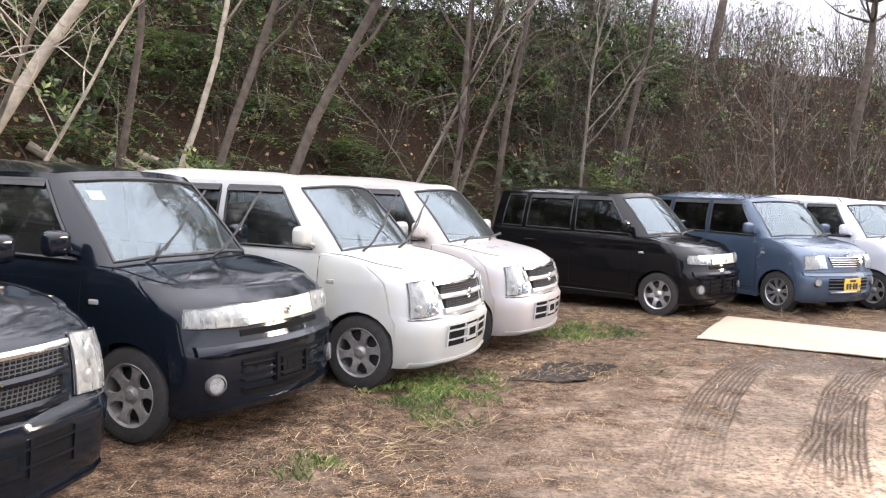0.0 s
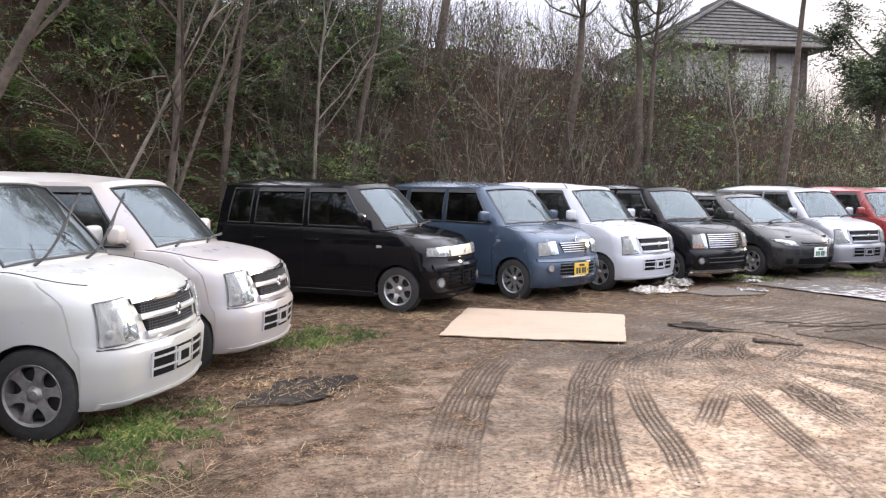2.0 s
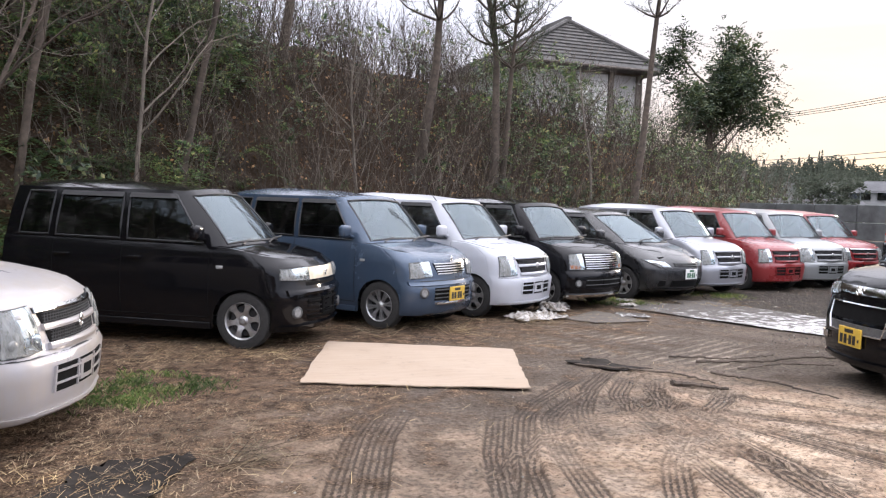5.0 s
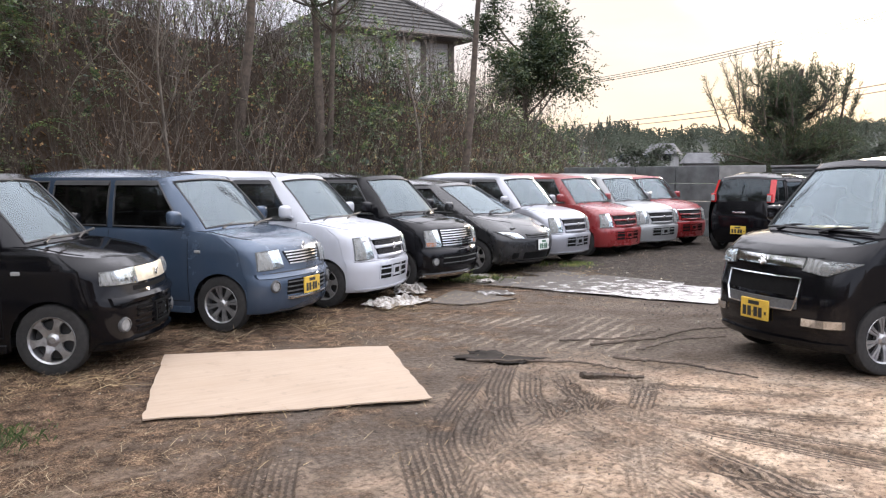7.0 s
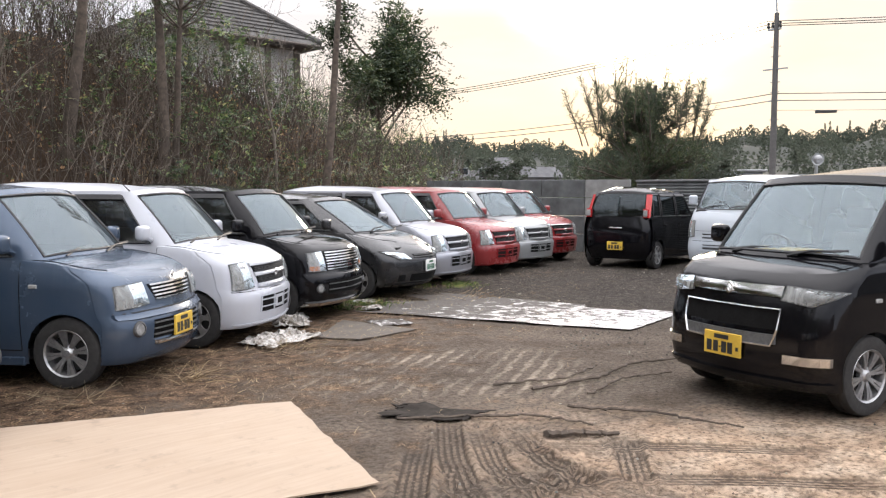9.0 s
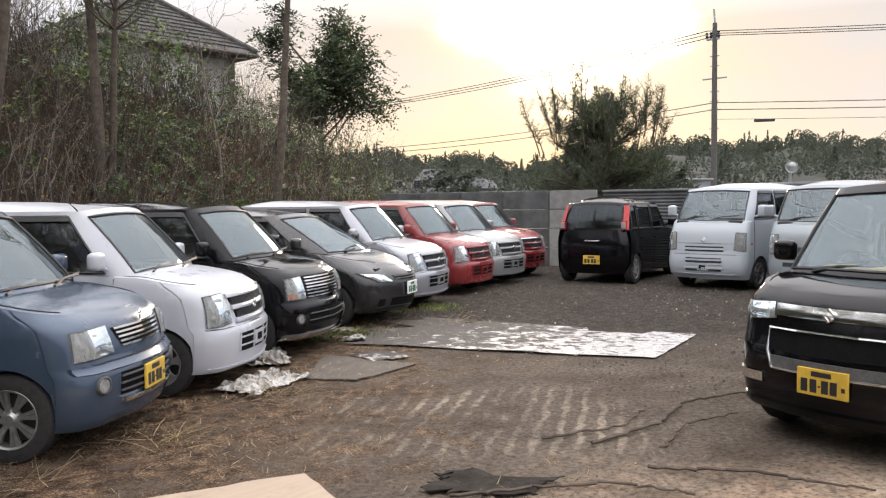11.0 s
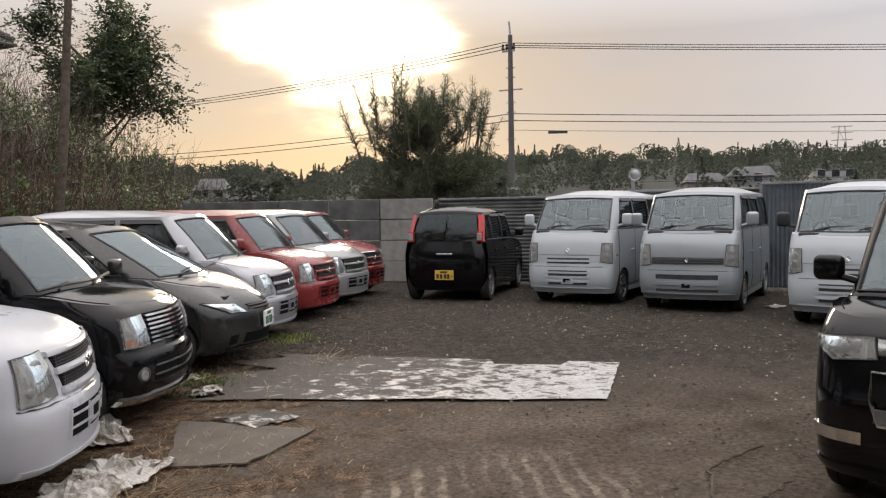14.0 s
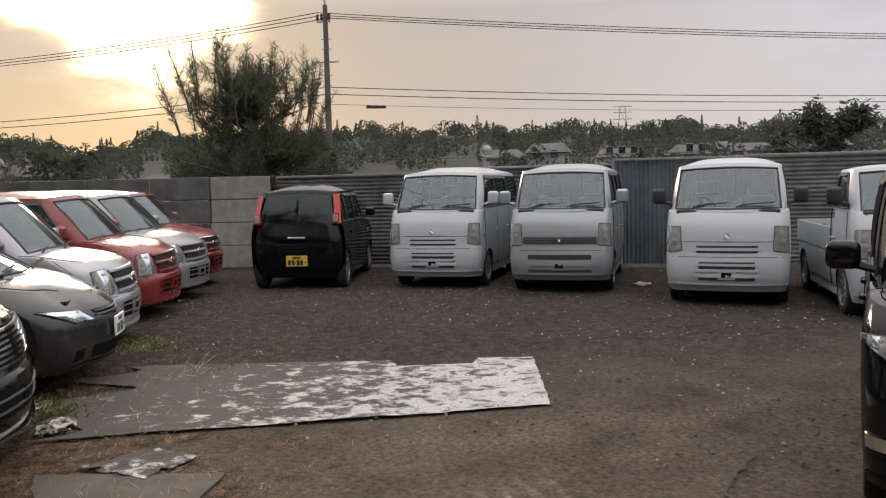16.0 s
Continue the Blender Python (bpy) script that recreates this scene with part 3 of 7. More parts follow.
def build_car(name, x, y, turn, label, body, P=KEI, style="a", rim=RIM6L, wipers_up=False, plate_kind=None, mirrors=None, tint_front=False, group="parked cars", cabin=SEAT, z=0.0, trim=PLASTIC, antenna=False, sticker=False):
    car = empty(name, x, y, z, turn, label, "van" if style == "van" else "car", group)
    P = dict(P)
    R, zc = P["arch_r"], 0.275
    (ax, bx) = P["arch"]
    fa = [(ax + R * math.cos(radians(t)), zc + R * math.sin(radians(t))) for t in range(0, 181, 15)]
    ra = [(bx + R * math.cos(radians(t)), zc + R * math.sin(radians(t))) for t in range(0, 181, 15)]
    low = 0.19
    mids = [(q, low) for q in np.linspace(ax - R - 0.05, bx + R + 0.05, 7)]
    cols = [(fa[0][0] + 0.004, low), *fa, (fa[-1][0] - 0.004, low), *mids, (ra[0][0] + 0.004, low), *ra, (ra[-1][0] - 0.004, low)]
    P["xs"] = [c[0] for c in cols]
    n0 = 11
    k = n0 + len(cols) + 9
    zb = np.full(k, low)
    zb[n0:n0 + len(cols)] = [c[1] for c in cols]
    zt = np.full(k, P["top"][1][1])
    for _ in range(8):
        ref = outline(P, zt)
        xref = np.array([float(ref[i][0][i]) for i in range(k)])
        zt = 0.5 * zt + 0.5 * np.interp(-xref, [-q[0] for q in P["top"]], [q[1] for q in P["top"]])
    rows = [0, 0.03, 0.1, 0.2, 0.32, 0.44, 0.51, 0.54, 0.62, 0.72, 0.82, 0.9, 0.96, 1.0]
    nv, half = len(rows), []
    for v in rows:
        zz = zb + (zt - zb) * v
        oc = outline(P, zz)
        half.append([(float(oc[i][0][i]), float(oc[i][1][i]), float(zz[i])) for i in range(k)])
    lip = 0.003
    V = []
    for sg in (1, -1):
        for i in range(k):
            for j in range(nv):
                px, py, pz = half[j][i]
                if j == nv - 1:
                    py -= lip
                V.append((px, sg * py, pz))
    F = grid_faces(k, nv) + grid_faces(k, nv, k * nv, True)
    shell = part("body", V, F, body, car, "", True)
    # hood: spans the two top edges back to the screen
    edge = [(half[-1][i][0], half[-1][i][1] - lip, half[-1][i][2]) for i in range(k) if half[-1][i][0] > P["hood_end"]]
    fr, HV = np.linspace(-1, 1, 13), []
    tipx = edge[0][0]
    for ex, ey, ez in edge:
        up = P["hood_crown"] * min(1.0, max(0.0, (tipx - ex) / 0.22)) ** 0.6
        HV += [(ex, f * ey, ez + up * (1 - abs(f) ** 3)) for f in fr]
    part("hood", HV, grid_faces(len(edge), 13, 0, True), body, car, "", True)
    for sg in (1, -1):
        part("hood_gap", *tube([(ex, sg * ey * 0.93, ez + P["hood_crown"] * min(1.0, max(0.0, (tipx - ex) / 0.22)) ** 0.6 * (1 - 0.93 ** 3) + 0.0005) for ex, ey, ez in edge if ex < tipx - 0.16], 0.0035, 4), VOID, car)
    # cabin walls with openings for the glass
    xb, xt, bw = P["screen_base"], P["screen_top"], P["screen_bow"]
    zb0, zs0 = P["top"][3][1], P["rim_z"]
    sb, wtop = P["wb"], P["wt"]
    base, top = [], []
    for f in (0, 0.3, 0.6, 0.85, 0.965):
        bxx = xb + bw * (1 - f * f) - 0.05
        hood_z = float(np.interp(-bxx, [-t[0] for t in P["top"]], [t[1] for t in P["top"]])) + P["hood_crown"] * (1 - f ** 3)
        base.append((bxx, f * sb, hood_z - 0.008))
        top.append((xt + 0.08 * (1 - f * f) - 0.02, f * wtop, zs0 + 0.03 * (1 - f * f)))
    base.append((xb - 0.09, sb + 0.02, zb0 - 0.01))
    top.append((xt - 0.05, wtop + 0.012, zs0 - 0.005))
    belt = lambda q: float(np.interp(-q, [-t[0] for t in P["top"]], [t[1] for t in P["top"]])) - 0.012  # noqa: E731
    bx_, tx_ = P["base_x"], P["top_x"]
    for q, (p0, p1) in enumerate(zip(bx_, tx_)):
        base.append((p0, P["ws"] - (0.012 if q == 0 else 0), belt(p0)))
        top.append((p1, P["wts"] - (0.008 if q == 0 else 0), zs0))
    rb, rt, rz = P["rear_base"], P["rear_top"], P.get("rear_rim", zs0)
    base += [(rb + 0.03, P["ws"] - 0.03, belt(rb)), (rb, P["ws"] - 0.10, belt(rb)), (rb - 0.01, 0.3, belt(rb)), (rb - 0.015, 0.0, belt(rb))]
    top += [(rt + 0.03, P["wts"] - 0.03, rz), (rt, P["wts"] - 0.10, rz), (rt - 0.01, 0.28, rz + 0.02), (rt - 0.015, 0.0, rz + 0.025)]
    vs = [0.0, 0.07, 0.3, 0.55, 0.78, 0.91, 1.0]
    nk, nvv = len(base), len(vs)

    def wall_point(i, v, sg, inset=0.0):
        b, t = Vector(base[i]), Vector(top[i])
        p = b.lerp(t, v)
        bulge = 0.02 * math.sin(math.pi * v)
        p.y += (bulge if i > 5 else 0) - (inset if i > 4 else 0)
        p.x += (bulge - inset) * (1 if i <= 4 else 0) + (inset - bulge if i >= nk - 3 else 0)
        return (p.x, p.y * sg, p.z)

    s0 = 6
    holes, wins = set(), []
    for i in range(4):
        holes |= {(i, j) for j in range(1, 5)}
    for n, (g0, g1) in enumerate(P["glass"]):
        for i in range(s0 + g0, s0 + g1):
            holes |= {(i, j) for j in range(1, 5)}
    for i in (nk - 3, nk - 2):
        holes |= {(i, j) for j in range(1, 5)}
    V = [wall_point(i, v, sg) for sg in (1, -1) for i in range(nk) for v in vs]
    F = grid_faces(nk, nvv, 0, False, holes) + grid_faces(nk, nvv, nk * nvv, True, holes)
    # roof: fan across the two rims
    RV, nf = [], len(V)
    tipf, tipr = top[0][0], top[-1][0]
    for i in range(nk):
        tx, ty, tz = wall_point(i, 1.0, 1)
        g = min(1.0, max(0.0, (tipf - tx) / 0.9)) ** 0.75 * min(1.0, max(0.0, (tx - tipr) / 0.35)) ** 0.7
        RV += [(tx, f * ty, tz + (P["roof"] - zs0 - 0.0) * g * (1 - abs(f) ** 3.4)) for f in fr]
    part("cabin_shell", V, F, body, car, "", True)
    part("roof", RV, grid_faces(nk, 13, 0, True), body, car, "", True)
    # glass
    strip = lambda cols_, sg: ([wall_point(i, v, sg, 0.007) for i in cols_ for v in vs[1:6]], grid_faces(len(cols_), 5, 0, sg < 0))  # noqa: E731

    def glaze(nm, pieces, mat):
        ob = part(nm, *joined(*pieces), mat, car, "", True)
        ob.visible_shadow = False
        return ob

    glaze("windscreen", [strip(range(5), 1), strip(range(5), -1)], GLASS)
    glaze("rear_window", [strip(range(nk - 3, nk), 1), strip(range(nk - 3, nk), -1)], TINT)
    for n, (g0, g1) in enumerate(P["glass"]):
        for sg in (1, -1):
            cols_ = range(s0 + g0, s0 + g1 + 1)
            glaze("side_window", [strip(cols_, sg)], TINT if n else (TINT if tint_front else SIDEGLASS))
            loop = [wall_point(i, vs[1], sg, -0.004) for i in cols_] + [wall_point(cols_[-1], v, sg, -0.004) for v in vs[2:5]] + [wall_point(i, vs[5], sg, -0.004) for i in reversed(cols_)] + [wall_point(cols_[0], v, sg, -0.004) for v in (vs[4], vs[3], vs[2])]
            part("window_trim", *tube(loop, 0.011, 4, True), PLASTIC, car)
            if n < 2:  # rain visor along the upper edge
                VV = [wall_point(i, v, sg, -q) for i in cols_ for v, q in ((vs[5] + 0.03, 0.006), (vs[5] - 0.06, 0.03))]
                part("rain_visor", VV, grid_faces(len(cols_), 2, 0, sg < 0), PLASTIC, car)
    loop = [wall_point(i, vs[1], 1, -0.003) for i in range(4, -1, -1)] + [wall_point(i, vs[1], -1, -0.003) for i in range(1, 5)] + [wall_point(4, v, -1, -0.003) for v in vs[2:5]] + [wall_point(i, vs[5], -1, -0.003) for i in range(4, -1, -1)] + [wall_point(i, vs[5], 1, -0.003) for i in range(1, 5)] + [wall_point(4, v, 1, -0.003) for v in (vs[4], vs[3], vs[2])]
    part("screen_seal", *tube(loop, 0.010, 4, True), PLASTIC, car)
    if sticker:
        a_, b_ = Vector(wall_point(3, 0.80, -1, 0.012)), Vector(wall_point(3, 0.70, -1, 0.012))
        part("sticker", [a_, a_ + Vector((0.01, 0.11, 0)), b_ + Vector((0.01, 0.11, 0)), b_, *(q + Vector((-0.002, 0, -0.002)) for q in (a_, a_ + Vector((0.01, 0.11, 0)), b_ + Vector((0.01, 0.11, 0)), b_))], [(0, 1, 2, 3), (7, 6, 5, 4)], PAPER, car, "pale inspection sticker inside the windscreen")
    # floor pan, cabin
    floor_x = ax - R - 0.02
    part("underbody", *joined(box(P["tail"][0][1] + 0.1, P["nose"][0][1] - 0.12, -0.53, 0.53, 0.20, 0.40), box(bx + R, floor_x, -0.66, 0.66, 0.22, 0.30), box(bx - R * 0.9, bx + R * 0.9, -0.55, 0.55, 0.30, 0.68), box(floor_x, P["nose"][0][1] - 0.15, -0.53, 0.53, 0.40, 0.74)), PLASTIC, car)
    dz = zb0 - 0.03
    part("dashboard", *box(xb - 0.42, xb - 0.0, -0.62, 0.62, dz - 0.18, dz + 0.035, 0.03), PLASTIC, car)
    for sy in (-0.34, 0.34):
        shared("seat", cabin, car, pose(P.get("seat_x", 0.05), sy, zb0 - 0.52))
        if P.get("rows", 2) > 1:
            shared("seat", cabin, car, pose(P.get("seat_x", 0.05) - 0.82, sy, zb0 - 0.52))
    shared("steering_wheel", STEER, car, pose(xb - 0.47, -0.34, dz + 0.02, 0, -62, 0))
    # doors: gaps, handles, side indicator, sill
    w_at = lambda zz: float(np.interp(zz, *zip(*P["side"])))  # noqa: E731
    gaps = []
    d0, d1, d2 = P.get("door_x", (0.72, -0.24, -1.02))
    for sg in (1, -1):
        for dx in (d0, d1, d2):
            zlo = 0.30 if dx > bx + R + 0.05 else 0.62
            zz = np.linspace(zlo, belt(dx), 7)
            gaps.append(tube([(dx, sg * (w_at(q) + 0.0005), q) for q in zz], 0.0035, 4))
        gaps.append(tube([(q, sg * (w_at(0.30) + 0.0005), 0.30) for q in np.linspace(d0, bx + R + 0.02, 5)], 0.0035, 4))
    for gap in gaps:
        part("door_gap", *gap, VOID, car)
    for sg in (1, -1):
        for dx in (d1 + 0.14, d2 + 0.12)[:P.get("rows", 2)]:
            yy = sg * w_at(0.86)
            V, Fh = box(dx - 0.085, dx + 0.085, min(yy - sg * 0.005, yy + sg * 0.028), max(yy - sg * 0.005, yy + sg * 0.028), 0.845, 0.875, 0.008)
            part("door_handle", V, Fh, body, car)
        V, Fh = box(d0 + 0.08, d0 + 0.15, *sorted((sg * (w_at(0.8) - 0.01), sg * (w_at(0.8) + 0.008))), 0.785, 0.815, 0.006)
        part("side_indicator", V, Fh, ORANGE if style == "van" else REFLECTOR, car)
        part("sill", *box(bx + R + 0.03, ax - R - 0.03, *sorted((sg * (w_at(0.2) - 0.03), sg * (w_at(0.2) + 0.02))), 0.175, 0.25, 0.012), body, car)
        # mirror
        mm = mirrors or body
        mx, my, mz = bx_[0] - 0.02, P["ws"] + 0.02, zb0 + 0.07
        up = 0.10 if style != "van" else 0.15
        part("mirror", *joined(box(mx - 0.05, mx + 0.05, *sorted((sg * (my + 0.04), sg * (my + 0.21))), mz, mz + up + 0.05, 0.042), tube([(mx, sg * (my - 0.03), mz + 0.0), (mx, sg * (my + 0.08), mz + 0.03)], 0.022, 6)), mm, car, "", True)
    for sy in (-1, 1):
        wheel(car, ax, sy * (P["W"] / 2 - 0.095), rim)
        wheel(car, bx, sy * (P["W"] / 2 - 0.095), rim)
    # wipers
    for n, wy in enumerate((-0.42, 0.12) if style != "van" else (-0.42, 0.10)):
        p0 = Vector((xb + bw * (1 - (wy / sb) ** 2) - 0.055, wy, zb0 + 0.03))
        if wipers_up and wipers_up > n:
            pts = [p0, p0 + Vector((0.05, 0.04, 0.05)), p0 + Vector((0.08, 0.20, 0.20)), p0 + Vector((0.06, 0.36, 0.37))]
            blade = [p0 + Vector((0.045, 0.10, 0.07)), p0 + Vector((0.05, 0.46, 0.44))]
        else:
            pts = [p0, p0 + Vector((-0.02, 0.18, 0.045)), p0 + Vector((-0.03, 0.42, 0.05))]
            blade = [p0 + Vector((-0.02, 0.06, 0.03)), p0 + Vector((-0.05, 0.46, 0.06))]
        part("wiper", *joined(tube(pts, [0.011, 0.009, 0.006, 0.004][:len(pts)], 5), tube(blade, 0.008, 4)), PLASTIC, car)
    FRONTS[style](car, P, body, trim)
    if antenna:
        part("antenna", *tube([(xt - 0.04, -wtop - 0.005, zs0 + 0.0), (xt - 0.10, -wtop - 0.01, zs0 + 0.06), (xt - 0.58, -wtop - 0.03, zs0 + 0.46)], [0.008, 0.004, 0.0025], 5), PLASTIC, car)
    if plate_kind == "yellow":
        plate(car, P, INK, YELLOW, z=P.get("plate_z", 0.41))
    elif plate_kind == "white":
        plate(car, P, GREENINK, PLATEWHITE, z=P.get("plate_z", 0.41))
    else:
        br = front_patch(P, rect(-0.10, 0.10, P.get("plate_z", 0.41) - 0.06, P.get("plate_z", 0.41) + 0.06), 0.012, 0.02)
        b = part("plate_bracket", *br, VOID if style in "bd" else body, car)
        part("bracket_hole", *front_patch(P, rect(-0.06, 0.06, P.get("plate_z", 0.41) - 0.03, P.get("plate_z", 0.41) + 0.03), 0.016, 0.02), VOID, b)
    return car


def lamp(car, P, corners, inner=None, bulbs=((0.5, 0.5, 0.05),)):
    """A pair of headlights: housing, bulbs behind, clear cover."""
    for side in (1, -1):
        c = corners if side > 0 else mirrored(corners)
        h = part("headlight", *front_patch(P, c, 0.003, 0.05, 7, 4), REFLECTOR, car)
        for u, v, r in bulbs:
            s = (c[0][0] * (1 - u) + c[1][0] * u) * (1 - v) + (c[3][0] * (1 - u) + c[2][0] * u) * v
            zz = (c[0][1] * (1 - u) + c[1][1] * u) * (1 - v) + (c[3][1] * (1 - u) + c[2][1] * u) * v
            p, n = along(P, s, zz)
            V, F = lathe([(0.0, 0.010), (r * 0.5, 0.009), (r * 0.9, 0.004), (r, 0.0)], 16)
            q = Vector((0, 1, 0)).rotation_difference(n).to_matrix()
            part("bulb", [tuple(p + n * 0.003 + q @ Vector(w)) for w in V], F, ALLOY, h, "", True)
        if inner:
            part("turn_lens", *front_patch(P, inner if side > 0 else mirrored(inner), 0.007, 0.02, 4, 2), ORANGE, h)
        cover = part("cover", *front_patch(P, c, 0.016, 0.016, 8, 4, 0.010), LAMP, h, "", True)
        cover.visible_shadow = False
        ring = front_patch(P, c, 0.010, 0.0, 8, 4)[0]
        nv = 4
        loop = [ring[i * nv] for i in range(8)] + [ring[7 * nv + j] for j in range(1, 4)] + [ring[i * nv + 3] for i in range(6, -1, -1)] + [ring[j] for j in (2, 1)]
        part("seal", *tube(loop, 0.006, 4, True), PLASTIC, h)


def slats(car, P, s, z0, z1, n, mat, name="grille_bar", h=0.012, proud=0.016, taper=0.0):
    for i in range(n):
        zz = z0 + (z1 - z0) * (i + 0.5) / n
        w = s - taper * (1 - (i + 0.5) / n)
        part(name, *front_patch(P, rect(-w, w, zz - h / 2, zz + h / 2), proud, 0.02, 9, 2), mat, car)


def emblem(car, P, z, mat=CHROME, r=0.035, s=0.0, back=0.02):
    p, n = along(P, s, z)
    V, F = joined(tube([p + Vector((0.012 + back, r * a, r * b)) for a, b in ((0.9, 0.2), (0.1, 1.0), (-0.5, 0.45), (0.5, -0.45), (-0.1, -1.0), (-0.9, -0.2))], 0.008, 5))
    part("emblem", V, F, mat, car)


def seam(car, P, z, s=0.75):
    part("bumper_gap", *front_patch(P, rect(-s, s, z - 0.004, z + 0.004), 0.002, 0.01, 17, 2), PLASTIC, car)


def fogs(car, P, s, z, r=0.045):
    for side in (1, -1):
        p, n = along(P, s * side, z)
        q = Vector((0, 1, 0)).rotation_difference(n).to_matrix()
        for nm, prof, mat in (("fog_lamp", [(0.0, 0.004), (r * 0.7, 0.010), (r, 0.006)], REFLECTOR), ("fog_ring", [(r, 0.002), (r * 1.08, 0.016), (r * 1.3, 0.010), (r * 1.45, -0.01)], GREYPLASTIC)):
            V, F = lathe(prof, 20)
            part(nm, [tuple(p + q @ Vector(w)) for w in V], F, mat, car, "", True)


def front_a(car, P, body, trim):
    lamp(car, P, [(0.44, 0.585), (0.73, 0.572), (0.70, 0.825), (0.47, 0.838)], None, ((0.5, 0.66, 0.06), (0.35, 0.25, 0.04), (0.75, 0.25, 0.03)))
    part("grille", *front_patch(P, [(-0.35, 0.61), (0.35, 0.61), (0.42, 0.81), (-0.42, 0.81)], 0.006, 0.02, 9, 3), VOID, car)
    for z0, z1, w in ((0.693, 0.727, 0.40), (0.580, 0.618, 0.37)):
        part("grille_bar", *front_patch(P, rect(-w, w, z0, z1), 0.022, 0.03, 11, 3, 0.008), body, car, "", True)
    part("grille_trim", *front_patch(P, rect(-0.44, 0.44, 0.795, 0.825), 0.018, 0.03, 11, 3, 0.005), CHROME if trim is CHROME else body, car, "", True)
    slats(car, P, 0.38, 0.73, 0.795, 4, SLOT, "mesh_bar", 0.004, 0.009)
    for z0, z1, w in ((0.73, 0.795, 0.38), (0.62, 0.69, 0.34)):
        V, F = joined(*(front_patch(P, [(q - 0.002 - 0.012, z0), (q + 0.002 - 0.012, z0), (q + 0.002 + 0.012, z1), (q - 0.002 + 0.012, z1)], 0.009, 0.004, 2, 2) for q in np.linspace(-w + 0.02, w - 0.02, 26)))
        part("mesh", V, F, SLOT, car)
    slats(car, P, 0.34, 0.62, 0.69, 4, SLOT, "mesh_bar", 0.004, 0.009)
    emblem(car, P, 0.705)
    seam(car, P, 0.555)
    part("intake", *front_patch(P, rect(-0.38, 0.38, 0.33, 0.485), 0.004, 0.02, 9, 2), VOID, car)
    slats(car, P, 0.38, 0.345, 0.485, 2, body, "grille_bar", 0.013, 0.012)
    for sd in (-0.38, -0.13, 0.13, 0.38):
        part("intake_post", *front_patch(P, rect(sd - 0.006, sd + 0.006, 0.33, 0.485), 0.014, 0.02, 2, 3), body, car)
    part("lip", *front_patch(P, rect(-0.72, 0.72, 0.20, 0.235), 0.015, 0.03, 17, 3, 0.004), body, car, "", True)


def front_b(car, P, body, trim):
    lamp(car, P, [(0.34, 0.685), (0.74, 0.70), (0.72, 0.80), (0.34, 0.815)], None, ((0.3, 0.5, 0.042), (0.62, 0.5, 0.042)))
    part("garnish", *front_patch(P, rect(-0.335, 0.335, 0.69, 0.81), 0.014, 0.03, 11, 3, 0.008), GARNISH, car, "pale weathered chrome band between the headlights", True)
    emblem(car, P, 0.75, CHROME, 0.028)
    part("upper_slot", *front_patch(P, rect(-0.40, 0.40, 0.63, 0.665), 0.004, 0.02, 9, 2), VOID, car)
    part("bumper_ridge", *front_patch(P, rect(-0.70, 0.70, 0.545, 0.60), 0.022, 0.04, 17, 3, 0.012), body, car, "", True)
    part("intake", *front_patch(P, rect(-0.42, 0.42, 0.30, 0.50), 0.004, 0.02, 9, 2), VOID, car)
    slats(car, P, 0.42, 0.31, 0.50, 4, body, "grille_bar", 0.014, 0.014)
    for sd in (-0.15, 0.15):
        part("plate_frame", *front_patch(P, rect(sd - 0.012, sd + 0.012, 0.33, 0.50), 0.022, 0.03, 2, 3), VOID, car)
    for z0 in (0.33, 0.485):
        part("plate_frame", *front_patch(P, rect(-0.15, 0.15, z0, z0 + 0.02), 0.022, 0.03, 6, 2), VOID, car)
    fogs(car, P, 0.60, 0.38)
    part("lip", *front_patch(P, rect(-0.74, 0.74, 0.19, 0.245), 0.025, 0.05, 17, 3, 0.004), body, car, "", True)


def front_c(car, P, body, trim):
    lamp(car, P, [(0.40, 0.64), (0.72, 0.62), (0.70, 0.80), (0.42, 0.815)], None, ((0.5, 0.5, 0.06),))
    part("grille", *front_patch(P, [(-0.30, 0.665), (0.30, 0.665), (0.36, 0.79), (-0.36, 0.79)], 0.006, 0.02, 9, 3), VOID, car)
    slats(car, P, 0.35, 0.655, 0.80, 5, CHROME, "grille_bar", 0.013, 0.016, 0.05)
    emblem(car, P, 0.835, CHROME, 0.03)
    seam(car, P, 0.59)
    part("bumper_ridge", *front_patch(P, rect(-0.74, 0.74, 0.545, 0.585), 0.018, 0.03, 17, 3, 0.008), body, car, "", True)
    part("intake", *front_patch(P, rect(-0.40, 0.40, 0.36, 0.51), 0.004, 0.02, 9, 2), VOID, car)
    slats(car, P, 0.40, 0.37, 0.51, 3, GREYPLASTIC)
    part("chrome_lip", *front_patch(P, rect(-0.38, 0.38, 0.315, 0.345), 0.03, 0.03, 9, 3, 0.004), CHROME, car)
    fogs(car, P, 0.575, 0.46)


